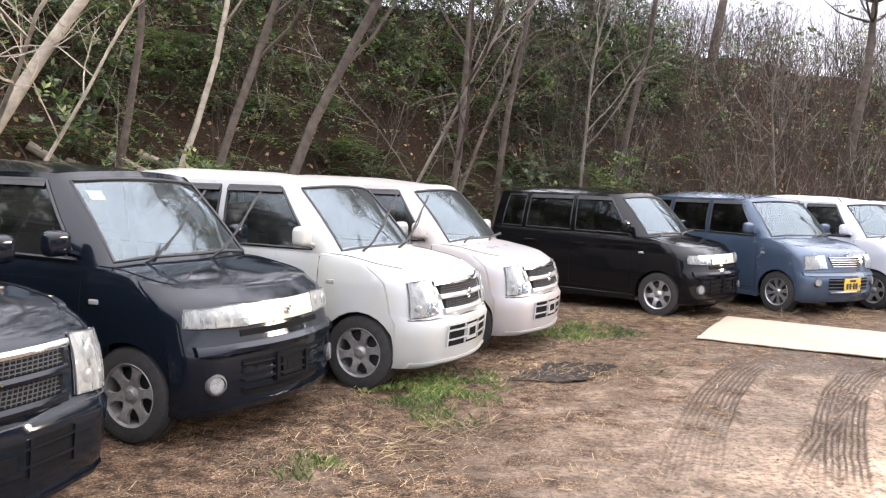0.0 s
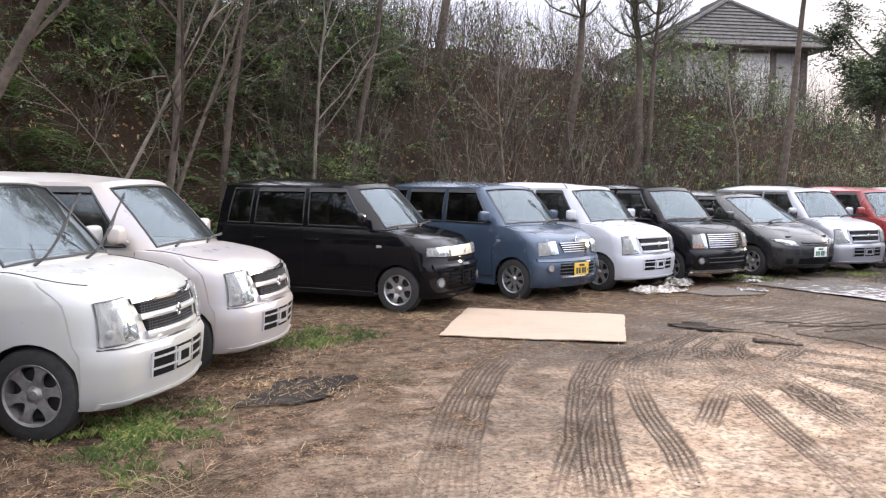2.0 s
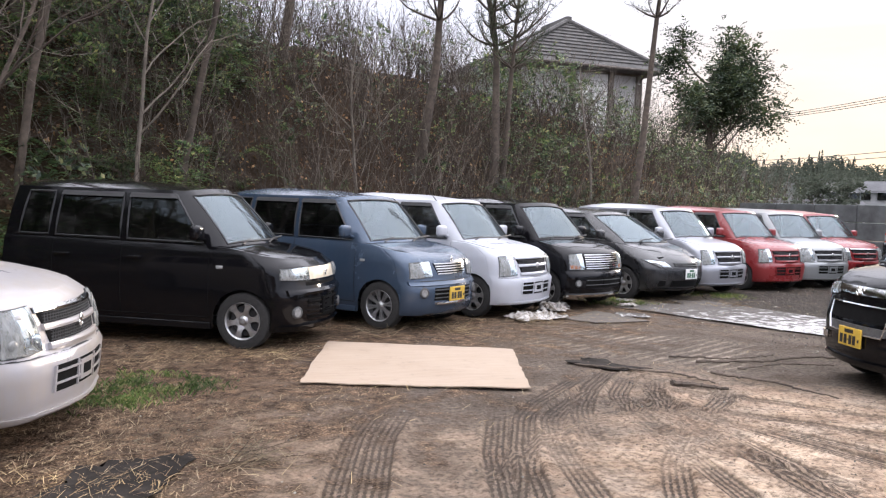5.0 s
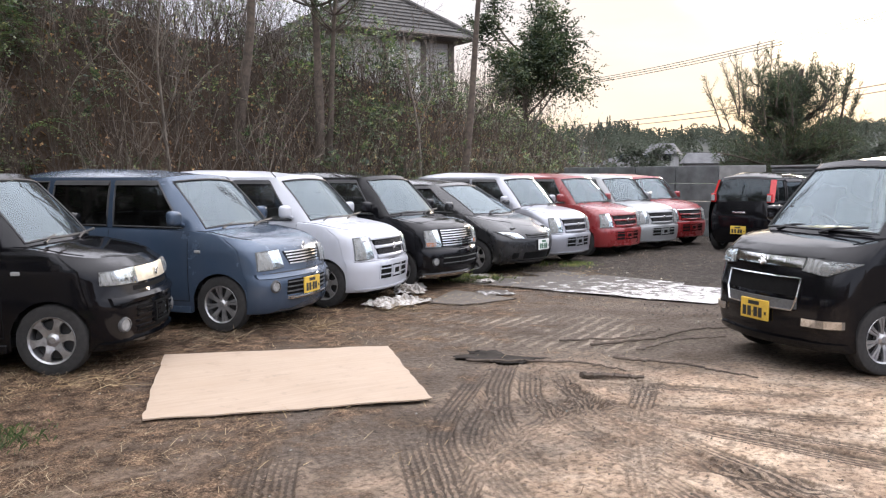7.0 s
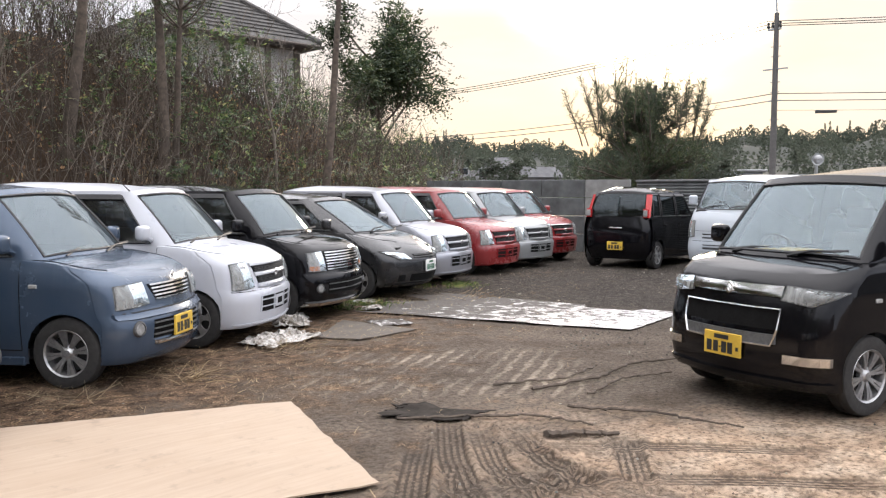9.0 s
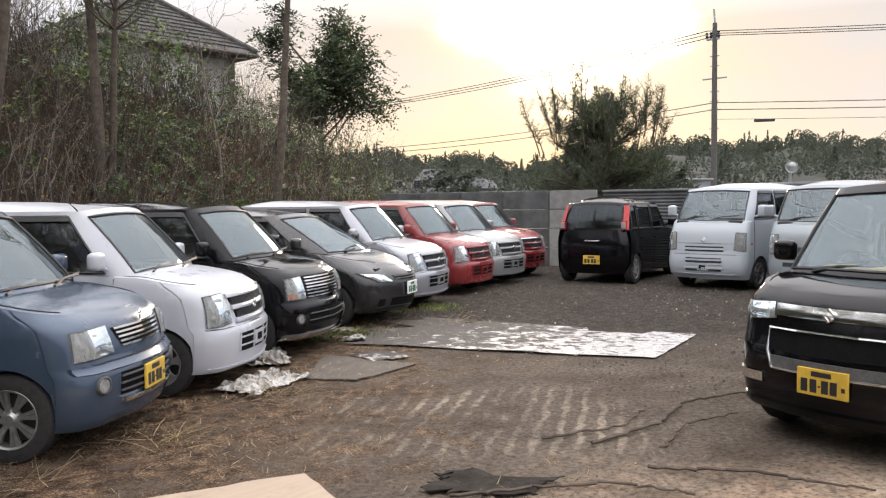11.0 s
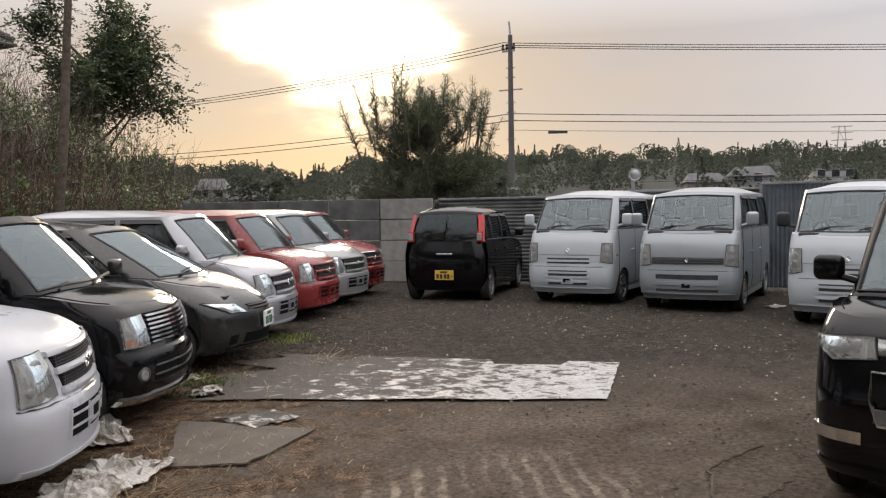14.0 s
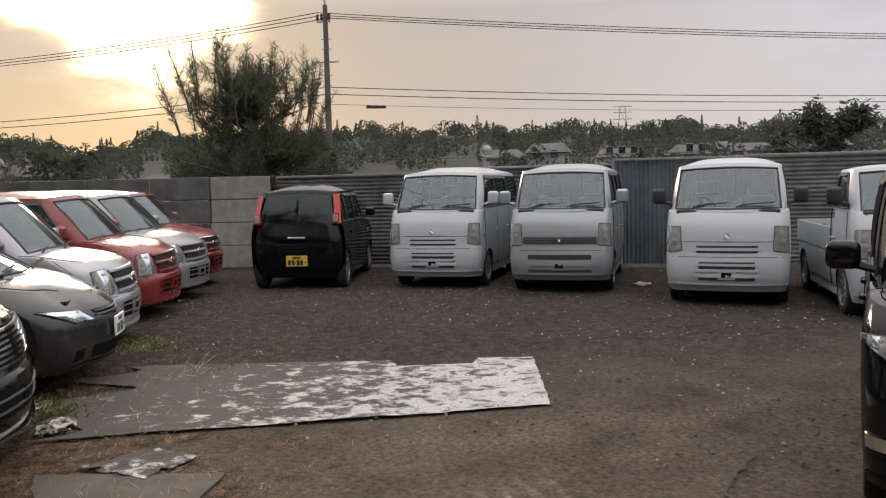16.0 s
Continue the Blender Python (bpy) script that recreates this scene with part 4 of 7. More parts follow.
def front_d(car, P, body, trim):
    lamp(car, P, [(0.46, 0.60), (0.71, 0.60), (0.70, 0.815), (0.47, 0.83)], [(0.48, 0.61), (0.70, 0.61), (0.70, 0.66), (0.48, 0.66)], ((0.5, 0.65, 0.05),))
    part("grille", *front_patch(P, rect(-0.43, 0.43, 0.60, 0.83), 0.006, 0.02, 11, 3), VOID, car)
    slats(car, P, 0.43, 0.60, 0.83, 7, CHROME, "grille_bar", 0.015, 0.020)
    part("intake", *front_patch(P, rect(-0.45, 0.45, 0.33, 0.48), 0.004, 0.02, 9, 2), VOID, car)
    slats(car, P, 0.45, 0.34, 0.48, 2, GREYPLASTIC)
    seam(car, P, 0.565)
    fogs(car, P, 0.60, 0.40, 0.04)
    part("lip", *front_patch(P, rect(-0.74, 0.74, 0.19, 0.23), 0.028, 0.05, 17, 3, 0.004), CHROME, car, "", True)


def front_e(car, P, body, trim):
    lamp(car, P, [(0.40, 0.575), (0.66, 0.585), (0.90, 0.70), (0.52, 0.665)], None, ((0.35, 0.5, 0.04), (0.7, 0.5, 0.03)))
    part("grille", *front_patch(P, [(-0.26, 0.585), (0.26, 0.585), (0.36, 0.645), (-0.36, 0.645)], 0.006, 0.02, 9, 3), VOID, car)
    slats(car, P, 0.34, 0.59, 0.65, 2, GREYPLASTIC, "grille_bar", 0.012, 0.016)
    seam(car, P, 0.56)
    part("intake", *front_patch(P, rect(-0.40, 0.40, 0.26, 0.36), 0.004, 0.02, 9, 2), VOID, car)
    for side in (1, -1):
        c = rect(0.52, 0.66, 0.27, 0.36)
        part("fog_recess", *front_patch(P, c if side > 0 else mirrored(c), 0.004, 0.02, 4, 2), VOID, car)
    part("lip", *front_patch(P, rect(-0.70, 0.70, 0.19, 0.225), 0.015, 0.03, 17, 3, 0.004), body, car, "", True)


def front_van(car, P, body, trim):
    lamp(car, P, [(0.54, 0.70), (0.735, 0.68), (0.72, 0.995), (0.555, 1.00)], None, ((0.5, 0.70, 0.055), (0.5, 0.36, 0.05)))
    if trim is GREYPLASTIC:
        part("grille", *front_patch(P, rect(-0.52, 0.52, 0.715, 0.80), 0.008, 0.02, 11, 2), SLOT, car)
        slats(car, P, 0.50, 0.72, 0.80, 2, GREYPLASTIC)
        emblem(car, P, 0.76, CHROME, 0.03)
        part("intake", *front_patch(P, rect(-0.45, 0.45, 0.31, 0.56), 0.006, 0.02, 9, 2), SLOT, car)
        slats(car, P, 0.45, 0.40, 0.46, 1, body, "bumper_bar", 0.05)
    else:
        part("slot", *front_patch(P, rect(-0.36, 0.36, 0.67, 0.76), 0.006, 0.02, 9, 2), SLOT, car)
        slats(car, P, 0.37, 0.69, 0.74, 1, body, "slot_bar", 0.035)
        emblem(car, P, 0.875, CHROME, 0.04)
        part("intake", *front_patch(P, rect(-0.33, 0.33, 0.33, 0.56), 0.006, 0.02, 9, 2), SLOT, car)
        slats(car, P, 0.36, 0.35, 0.56, 3, body, "bumper_bar", 0.03)
    seam(car, P, 0.62)
    part("hood_gap", *front_patch(P, rect(-0.53, 0.53, 0.805, 0.811), 0.002, 0.01, 13, 2), PLASTIC, car)
    part("lip", *front_patch(P, rect(-0.76, 0.76, 0.26, 0.285), 0.014, 0.03, 17, 3, 0.004), body, car, "", True)


def front_h(car, P, body, trim):
    lamp(car, P, [(0.40, 0.80), (0.62, 0.775), (0.83, 0.87), (0.42, 0.90)], None, ((0.28, 0.5, 0.045), (0.55, 0.5, 0.045), (0.8, 0.5, 0.03)))
    part("garnish", *front_patch(P, rect(-0.40, 0.40, 0.82, 0.895), 0.014, 0.03, 11, 3, 0.008), CHROME, car, "chrome band between the headlights", True)
    emblem(car, P, 0.855, CHROME, 0.04)
    part("upper_grille", *front_patch(P, rect(-0.42, 0.42, 0.60, 0.74), 0.006, 0.02, 11, 2), VOID, car)
    loop = [along(P, s, z_)[0] + Vector((0.022, 0, 0)) for s, z_ in [(-0.42, 0.74), (-0.2, 0.74), (0.2, 0.74), (0.42, 0.74), (0.42, 0.60), (0.38, 0.49), (0.2, 0.49), (-0.2, 0.49), (-0.38, 0.49), (-0.42, 0.60)]]
    part("grille_frame", *tube(loop, 0.009, 5, True), CHROME, car)
    part("grille_band", *front_patch(P, rect(-0.40, 0.40, 0.50, 0.565), 0.018, 0.03, 11, 2), GREYPLASTIC, car)
    for side in (1, -1):
        c = rect(0.46, 0.76, 0.38, 0.44)
        part("fog_lamp", *front_patch(P, c if side > 0 else mirrored(c), 0.018, 0.03, 6, 2), CHROME, car)
    part("lip", *front_patch(P, rect(-0.76, 0.76, 0.20, 0.26), 0.020, 0.05, 17, 3, 0.004), body, car, "", True)


FRONTS = dict(a=front_a, b=front_b, c=front_c, d=front_d, e=front_e, van=front_van, h=front_h)
STEEL_EARLY = simple("bed_steel", (0.25, 0.27, 0.27), 0.5, 0.5, 0.3, 8)
GARNISH = simple("weathered_garnish", (0.56, 0.51, 0.40), 0.38, 0.15, 0.2, 12)
SIDEGLASS = glass_mat("side_glass", (0.22, 0.24, 0.23), 0.93, 0.02)


def variant(**kw):
    q = dict(KEI)
    q.update(kw)
    return q


STINGRAY = variant(plate_z=0.42, nose=[(0.17, 1.63), (0.24, 1.68), (0.36, 1.70), (0.56, 1.69), (0.62, 1.66), (0.82, 1.615), (0.88, 1.52), (1.05, 1.35)], top=[(1.70, 0.835), (1.50, 0.885), (1.25, 0.93), (0.95, 0.985), (0.60, 1.00), (-1.70, 1.03)])
OLDKEI = variant(plate_z=0.43)
FIT = variant(L=3.84, W=1.675, roof=1.52, rim_z=1.42, crown=0.09, plate_z=0.47,
              nose=[(0.17, 1.80), (0.24, 1.88), (0.40, 1.92), (0.56, 1.905), (0.66, 1.86), (0.72, 1.78), (0.85, 1.55), (1.05, 1.2)],
              side=[(0.17, 0.77), (0.28, 0.80), (0.50, 0.8375), (0.75, 0.8375), (0.90, 0.80), (1.05, 0.74)],
              top=[(1.93, 0.68), (1.70, 0.76), (1.40, 0.845), (1.05, 0.925), (0.60, 0.95), (-1.92, 0.99)],
              tail=[(0.2, -1.86), (0.45, -1.92), (0.8, -1.90), (1.05, -1.84)], bow=0.14, rc=(0.28, 0.36), arch=(1.15, -1.30), arch_r=0.325,
              screen_base=1.12, screen_top=0.22, screen_bow=0.16, wb=0.66, ws=0.735, wt=0.55, wts=0.60, rear_base=-1.80, rear_top=-1.50,
              base_x=[0.72, 0.52, 0.15, -0.25, -0.33, -1.02, -1.10, -1.55], top_x=[0.06, 0.02, -0.12, -0.28, -0.36, -0.95, -1.02, -1.32], door_x=(0.78, -0.29, -1.05))
VAN = variant(roof=1.87, rim_z=1.755, plate_z=0.40,
              nose=[(0.20, 1.60), (0.27, 1.66), (0.36, 1.695), (0.58, 1.69), (0.66, 1.66), (0.85, 1.645), (1.02, 1.61), (1.12, 1.56), (1.25, 1.50)],
              side=[(0.20, 0.69), (0.30, 0.72), (0.50, 0.7375), (0.90, 0.7375), (1.15, 0.728), (1.30, 0.71)],
              top=[(1.70, 1.10), (1.58, 1.13), (1.45, 1.18), (1.30, 1.20), (0.60, 1.20), (-1.70, 1.20)],
              tail=[(0.2, -1.66), (0.45, -1.6975), (0.8, -1.69), (1.3, -1.68)], bow=0.05, rc=(0.16, 0.16), arch=(1.02, -1.20), arch_r=0.31,
              hood_end=1.1, hood_crown=0.02, screen_base=1.49, screen_top=1.10, screen_bow=0.08, wb=0.655, ws=0.71, wt=0.60, wts=0.635, rear_base=-1.67, rear_top=-1.60,
              base_x=[1.22, 1.08, 0.80, 0.42, 0.34, -0.50, -0.58, -1.45], top_x=[0.92, 0.86, 0.66, 0.40, 0.33, -0.50, -0.58, -1.42], door_x=(1.25, 0.38, -0.54), seat_x=0.55)
TANTO = variant(roof=1.75, rim_z=1.64, plate_z=0.45,
                nose=[(0.17, 1.62), (0.24, 1.68), (0.36, 1.70), (0.60, 1.69), (0.75, 1.655), (0.92, 1.60), (0.98, 1.52), (1.1, 1.42)],
                side=[(0.17, 0.70), (0.28, 0.725), (0.50, 0.7375), (0.85, 0.7375), (1.0, 0.722), (1.1, 0.70)],
                top=[(1.70, 0.93), (1.55, 0.965), (1.35, 1.00), (1.12, 1.045), (0.70, 1.05), (-1.70, 1.07)],
                screen_base=1.16, screen_top=0.60, wb=0.645, ws=0.69, wt=0.585, wts=0.61, hood_end=0.8,
                base_x=[0.86, 0.70, 0.30, -0.14, -0.22, -1.02, -1.10, -1.45], top_x=[0.44, 0.38, 0.12, -0.16, -0.23, -0.98, -1.06, -1.40], door_x=(0.92, -0.18, -1.02))
MOCO = variant(roof=1.64, rim_z=1.52, rear_top=-1.42, rear_base=-1.63, tail=[(0.2, -1.60), (0.40, -1.70), (0.75, -1.70), (1.05, -1.64)], rr=(0.24, 0.26))

# the row under the bank, from the near end to the far end
build_car("small_car", -2.55, 2.35, -13, "black compact wagon with mesh grille parked in the row", NAVY, style="a", rim=RIM7, trim=CHROME, wipers_up=0)
build_car("small_car", -2.2, 4.47, -13.3, "glossy black boxy compact wagon with wipers raised and missing front plate", NAVY, STINGRAY, "b", RIM6, 2, sticker=True)
build_car("small_car", -1.33, 6.11, -13, "dirty white boxy compact wagon with wipers raised, weeds round its wheel", WHITE, style="a", rim=RIM7, wipers_up=2, trim=CHROME)
build_car("small_car", -0.78, 7.8, -14.3, "pearl white boxy compact wagon with yellowed hood", PEARL, style="a", rim=RIM7, trim=CHROME)
build_car("small_car", 1.5, 11.25, -30.7, "black boxy compact wagon with dark windows and alloy wheels", BLACK, STINGRAY, "b", RIM6L, tint_front=True)
build_car("small_car", 3.58, 12.49, -50.2, "metallic blue boxy compact wagon with yellow number plate", BLUE, OLDKEI, "c", RIM10, plate_kind="yellow", tint_front=True)
build_car("small_car", 5.13, 13.4, -52.5, "white boxy compact wagon without front plate", COOLWHITE, style="a", rim=RIM7, antenna=True)
build_car("small_car", 6.84, 14.28, -62, "black boxy compact wagon with wide chrome slatted grille", BLACK, style="d", rim=RIM7, antenna=True)
build_car("small_car", 8.9, 15.3, -67, "dark grey rounded hatchback with sloping nose and white plate", DARKGREY, FIT, "e", RIM7, plate_kind="white")
build_car("small_car", 10.53, 15.92, -69.6, "silver boxy compact wagon in the row", SILVER, style="a", rim=RIM7)
build_car("small_car", 12.57, 16.63, -76.4, "red boxy compact wagon in the row", RED, style="a", rim=RIM7)
build_car("small_car", 14.2, 17.1, -82, "grey silver boxy compact wagon between two red ones", GREYSILVER, style="a", rim=RIM7)
build_car("small_car", 15.8, 17.72, -83, "red boxy compact wagon with chrome grille at the row's far end", RED, style="a", rim=RIM7, trim=CHROME)

# along the fence
moco = build_car("small_car", 15.36 + 1.68 * math.cos(radians(10)), 14.3 + 1.68 * math.sin(radians(10)), 10, "black rounded compact car with tall red tail lights", BLACK, MOCO, "a", RIM6L, tint_front=True)
plate(moco, dict(KEI, xs=[0.0]), INK, YELLOW, z=0.46, s=0.0, x=-1.71)
for side in (1, -1):
    V = []
    for i in range(7):
        q = i / 6
        for dy in (0.0, 0.09):
            V.append((-1.655 + 0.20 * q - (0.02 if dy == 0 else -0.05), side * (0.60 + dy - 0.05 * q), 1.03 + 0.45 * q))
    part("tail_light", *joined((V, grid_faces(7, 2, 0, side < 0)), box(-1.66, -1.60, *sorted((side * 0.56, side * 0.66)), 1.02, 1.2, 0.01)), REDLENS, moco, "tall red tail light")
for side in (1, -1):
    part("reverse_lens", *box(-1.685, -1.655, *sorted((side * 0.57, side * 0.65)), 1.05, 1.17, 0.01), REFLECTOR, moco)
part("tailgate_handle", *box(-1.715, -1.69, -0.14, 0.14, 0.80, 0.83, 0.005), CHROME, moco)
build_car("van", 17.24, 12.11, 177, "white box van facing the yard with black wipers", VANWHITE, VAN, "van", RIMSTEEL, cabin=SEATC)
build_car("van", 16.84, 10.19, 178, "silver box van facing the yard with dark grille band", VANSILVER, VAN, "van", RIMSTEEL, trim=GREYPLASTIC, cabin=SEATC)
build_car("van", 15.75, 7.87, 172, "white box van with black mirrors facing the yard", VANWHITE, VAN, "van", RIMSTEEL, mirrors=PLASTIC, cabin=SEATC)
tall_wagon = build_car("small_car", 8.68, 7.11, 166, "black tall compact wagon with chrome grille and yellow plate", BLACK, TANTO, "h", RIM10, plate_kind="yellow", cabin=SEATC, group="")
part("dash_cover", *box(0.70, 0.92, -0.50, 0.05, 1.075, 1.10, 0.008), YELLOW, tall_wagon, "yellow cover on the dashboard")

# small white truck beside the last van
TRUCK = dict(VAN, top=[(1.70, 1.10), (1.58, 1.13), (1.45, 1.18), (1.30, 1.20), (0.46, 1.20), (0.44, 0.66), (-1.70, 0.66)], tail=[(0.2, -1.66), (0.3, -1.69), (0.66, -1.69), (1.3, -1.69)],
             roof=1.78, rim_z=1.66, rear_base=0.47, rear_top=0.50, rows=1,
             base_x=[1.22, 1.08, 0.80, 0.58, 0.56, 0.54, 0.53, 0.52], top_x=[0.92, 0.86, 0.72, 0.60, 0.58, 0.57, 0.56, 0.55], glass=[(0, 3)], door_x=(1.25, 0.50, 0.47), seat_x=0.80)
truck = build_car("truck", 14.72, 6.15, 180, "white small flatbed truck with loaded bed beside a van", VANWHITE, TRUCK, "van", RIMSTEEL, mirrors=PLASTIC, group="", cabin=SEATC)
tagged(truck, category="truck")
part("bed_floor", *box(-1.69, 0.42, -0.72, 0.72, 0.63, 0.68, 0.005), STEEL_EARLY, truck)
for by0, by1, bx0, bx1 in ((0.70, 0.735, -1.69, 0.42), (-0.735, -0.70, -1.69, 0.42), (-0.70, 0.70, -1.69, -1.655)):
    part("bed_side", *box(bx0, bx1, by0, by1, 0.68, 0.97, 0.006), VANWHITE, truck)
V, F = [], []
for i in range(13):
    for j in range(9):
        u, v = i / 12, j / 8
        V.append((-1.5 + 1.7 * u, -0.66 + 1.32 * v, 0.72 + 0.42 * math.sin(math.pi * u) ** 0.5 * math.sin(math.pi * v) ** 0.5 * (0.8 + 0.3 * math.sin(7 * u + 5 * v))))
load = part("truck_load", V, grid_faces(13, 9), GREYPLASTIC, truck, "grey sheeted load", True)


# ---- ground, bank and fence ----
FOOT = [(-9, -30), (-7.0, -6), (-5.6, 2), (-4.6, 6.5), (-2.6, 10.6), (-0.2, 13.6), (2.4, 15.4), (5.4, 17.0), (9.5, 18.8), (14, 20.4), (17.5, 21.5), (24, 25.0), (34, 34.0)]


def behind(x, y):
    """Signed distance behind the bank's foot line, for arrays."""
    best, sgn = np.full(np.shape(x), 1e9), np.zeros(np.shape(x))
    for (ax, ay), (bx, by) in zip(FOOT[:-1], FOOT[1:]):
        dx, dy = bx - ax, by - ay
        l2 = dx * dx + dy * dy
        t = np.clip(((x - ax) * dx + (y - ay) * dy) / l2, 0, 1)
        d = np.hypot(x - ax - t * dx, y - ay - t * dy)
        side = np.sign(dx * (y - ay) - dy * (x - ax))
        near = d < best
        best, sgn = np.where(near, d, best), np.where(near, side, sgn)
    return best * sgn


def wave(x, y, k, seed):
    r = np.random.RandomState(seed)
    out = 0
    for i in range(7):
        a, f, p = r.uniform(0, math.tau), k * r.uniform(0.6, 1.9), r.uniform(0, math.tau)
        out = out + np.sin((x * math.cos(a) + y * math.sin(a)) * f + p) / 7
    return out


def crest(x, y):
    """The bank's height fades towards its far end."""
    return np.interp(x, [-10, 0, 6, 12, 18, 26, 40], [6.5, 5.9, 5.5, 4.9, 4.1, 2.4, 0.4])


TRACKS = [[(1.64, 3.5), (1.89, 4.79), (2.14, 5.87), (2.47, 6.89), (2.85, 7.7)], [(1.86, 3.7), (2.06, 4.8), (2.31, 5.85), (2.63, 6.85), (2.95, 7.5)],
          [(2.62, 3.7), (2.84, 4.61), (3.05, 5.34), (3.38, 6.38), (3.84, 7.35), (5.0, 8.5)], [(2.44, 3.6), (2.70, 4.65), (2.90, 5.4), (3.22, 6.4), (3.66, 7.4)],
          [(3.10, 4.0), (3.28, 4.62), (3.40, 5.39), (3.63, 6.33), (3.92, 7.1), (4.6, 7.8)], [(3.83, 6.18), (4.03, 6.76), (4.31, 7.36), (4.75, 7.98), (5.4, 8.7)],
          [(4.57, 4.56), (4.65, 5.29), (4.74, 6.14), (4.84, 6.87), (4.79, 7.58)], [(5.02, 5.1), (4.62, 6.16), (4.55, 6.72), (4.75, 7.6), (5.3, 8.3)],
          [(4.80, 5.54), (4.72, 6.02), (4.92, 6.85), (5.08, 7.55), (5.5, 8.2)], [(6.3, 5.9), (5.6, 6.7), (4.9, 7.3), (4.4, 7.6)], [(6.6, 6.4), (5.9, 7.2), (5.2, 7.8)],
          [(2.3, 3.68), (2.61, 4.54), (3.0, 5.5), (3.36, 6.24)], [(3.9, 3.6), (4.15, 5.0), (4.4, 6.2), (4.65, 7.2)], [(3.6, 5.0), (4.2, 6.0), (4.95, 6.8), (5.9, 7.6)],
          [(5.6, 5.2), (5.25, 6.3), (4.98, 7.2), (5.3, 8.1)], [(2.9, 5.9), (3.6, 6.6), (4.4, 7.1), (5.4, 7.4)], [(5.9, 4.8), (5.65, 5.8), (5.2, 6.8)], [(4.74, 4.5), (4.82, 5.3), (4.90, 6.1), (5.0, 6.9)]]


def ground_height(x, y):
    b = behind(x, y)
    t = np.clip(b / 7.5, 0, 1)
    h = crest(x, y) * (t * t * (3 - 2 * t)) + np.clip(b - 7.5, 0, 40) * 0.04 * (x < 20)
    h = h + 0.25 * wave(x, y, 1.3, 3) * np.clip(b / 3, 0, 1)
    yard = 1 - np.clip(b / 0.5, 0, 1)
    return h + yard * (0.008 * wave(x, y, 2.2, 5) + 0.004 * wave(x, y, 7.0, 6))


def rut(x, y):
    """Tyre prints: shallow bands with raised edges; also how far each point lies across and along its print."""
    dent, band, across, run_at = np.zeros_like(x), np.zeros_like(x), np.zeros_like(x), np.zeros_like(x)
    fade = np.clip(wave(x, y, 2.3, 21) * 2.6 + 1.0, 0.45, 1)
    for n_, tr in enumerate(TRACKS):
        tr = np.array(tr)
        s = np.linspace(0, 1, 60)
        px, py = np.interp(s, np.linspace(0, 1, len(tr)), tr[:, 0]), np.interp(s, np.linspace(0, 1, len(tr)), tr[:, 1])
        for _ in range(6):
            px[1:-1], py[1:-1] = (px[:-2] + px[1:-1] + px[2:]) / 3, (py[:-2] + py[1:-1] + py[2:]) / 3
        run = np.r_[0, np.cumsum(np.hypot(np.diff(px), np.diff(py)))]
        best, where, sd = np.full(x.shape, 9.0), np.zeros(x.shape), np.zeros(x.shape)
        for i in range(59):
            dx, dy = px[i + 1] - px[i], py[i + 1] - py[i]
            l = math.hypot(dx, dy)
            t = np.clip(((x - px[i]) * dx + (y - py[i]) * dy) / l / l, 0, 1)
            qx, qy = x - px[i] - t * dx, y - py[i] - t * dy
            d = np.hypot(qx, qy)
            near_ = d < best
            best, where, sd = np.where(near_, d, best), np.where(near_, run[i] + t * l, where), np.where(near_, (dx * qy - dy * qx) / l, sd)
        inside = np.clip((0.098 - best) / 0.02, 0, 1) * fade * np.clip(where / 0.5, 0, 1) * np.clip((run[-1] - where) / 0.5, 0, 1)
        dent += inside * -0.010 + fade * np.exp(-((best - 0.11) / 0.022) ** 2) * 0.012
        mine = best < np.where(band > 0, np.minimum(np.abs(across), 0.12), 0.12)
        across, run_at = np.where(mine, sd, across), np.where(mine, where, run_at)
        band = np.maximum(band, inside)
    return dent, band, across, run_at


def axis_lines(lo, hi, step, reach, grow=1.16):
    mid = list(np.arange(lo, hi + 1e-6, step))
    s, up, dn = step, [], []
    a, b = mid[-1], mid[0]
    while a < reach:
        s *= grow
        a, b = a + s, b - s
        up.append(a)
        dn.append(b)
    return np.array(dn[::-1] + mid + up)


gx, gy = axis_lines(1.5, 7.0, 0.016, 2500, 1.09), axis_lines(3.2, 9.4, 0.016, 2500, 1.09)
GX, GY = np.meshgrid(gx, gy, indexing="ij")
GZ = ground_height(GX, GY)
near = (GX > 0) & (GX < 13) & (GY > 1) & (GY < 13)
dent, band, across, run_at = rut(GX[near], GY[near])
GZ[near] += dent
far = np.hypot(GX - 5, GY - 8)
GZ = np.where(far > 60, GZ * np.clip((120 - far) / 60, 0, 1), GZ)
me = bpy.data.meshes.new("ground")
nxg, nyg = GX.shape
me.from_pydata(np.stack([GX, GY, GZ], -1).reshape(-1, 3).tolist(), [], grid_faces(nxg, nyg))
me.polygons.foreach_set("use_smooth", [True] * len(me.polygons))
B = behind(GX, GY)
zone = np.zeros((nxg * nyg, 4), np.float32)
strawy = np.interp(B, [-9.5, -7.6, -6.0, -4.5, 0, 1], [0, 0.25, 0.58, 0.85, 0.95, 1])
strawy = strawy * np.interp(GX, [-4, 9, 15], [1, 0.8, 0.45])
zone[:, 0] = strawy.ravel()
zone[:, 1] = (np.clip((GX + 0.4 * GY - 12.6) / 2.8, 0, 1) * 0.8 * (B < 0.5)).ravel()
# third channel: where the bank's painted-in shade darkens the soil
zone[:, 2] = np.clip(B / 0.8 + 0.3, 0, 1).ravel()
zone[:, 3] = 1
att = me.color_attributes.new("zone", "FLOAT_COLOR", "POINT")
att.data.foreach_set("color", zone.ravel())
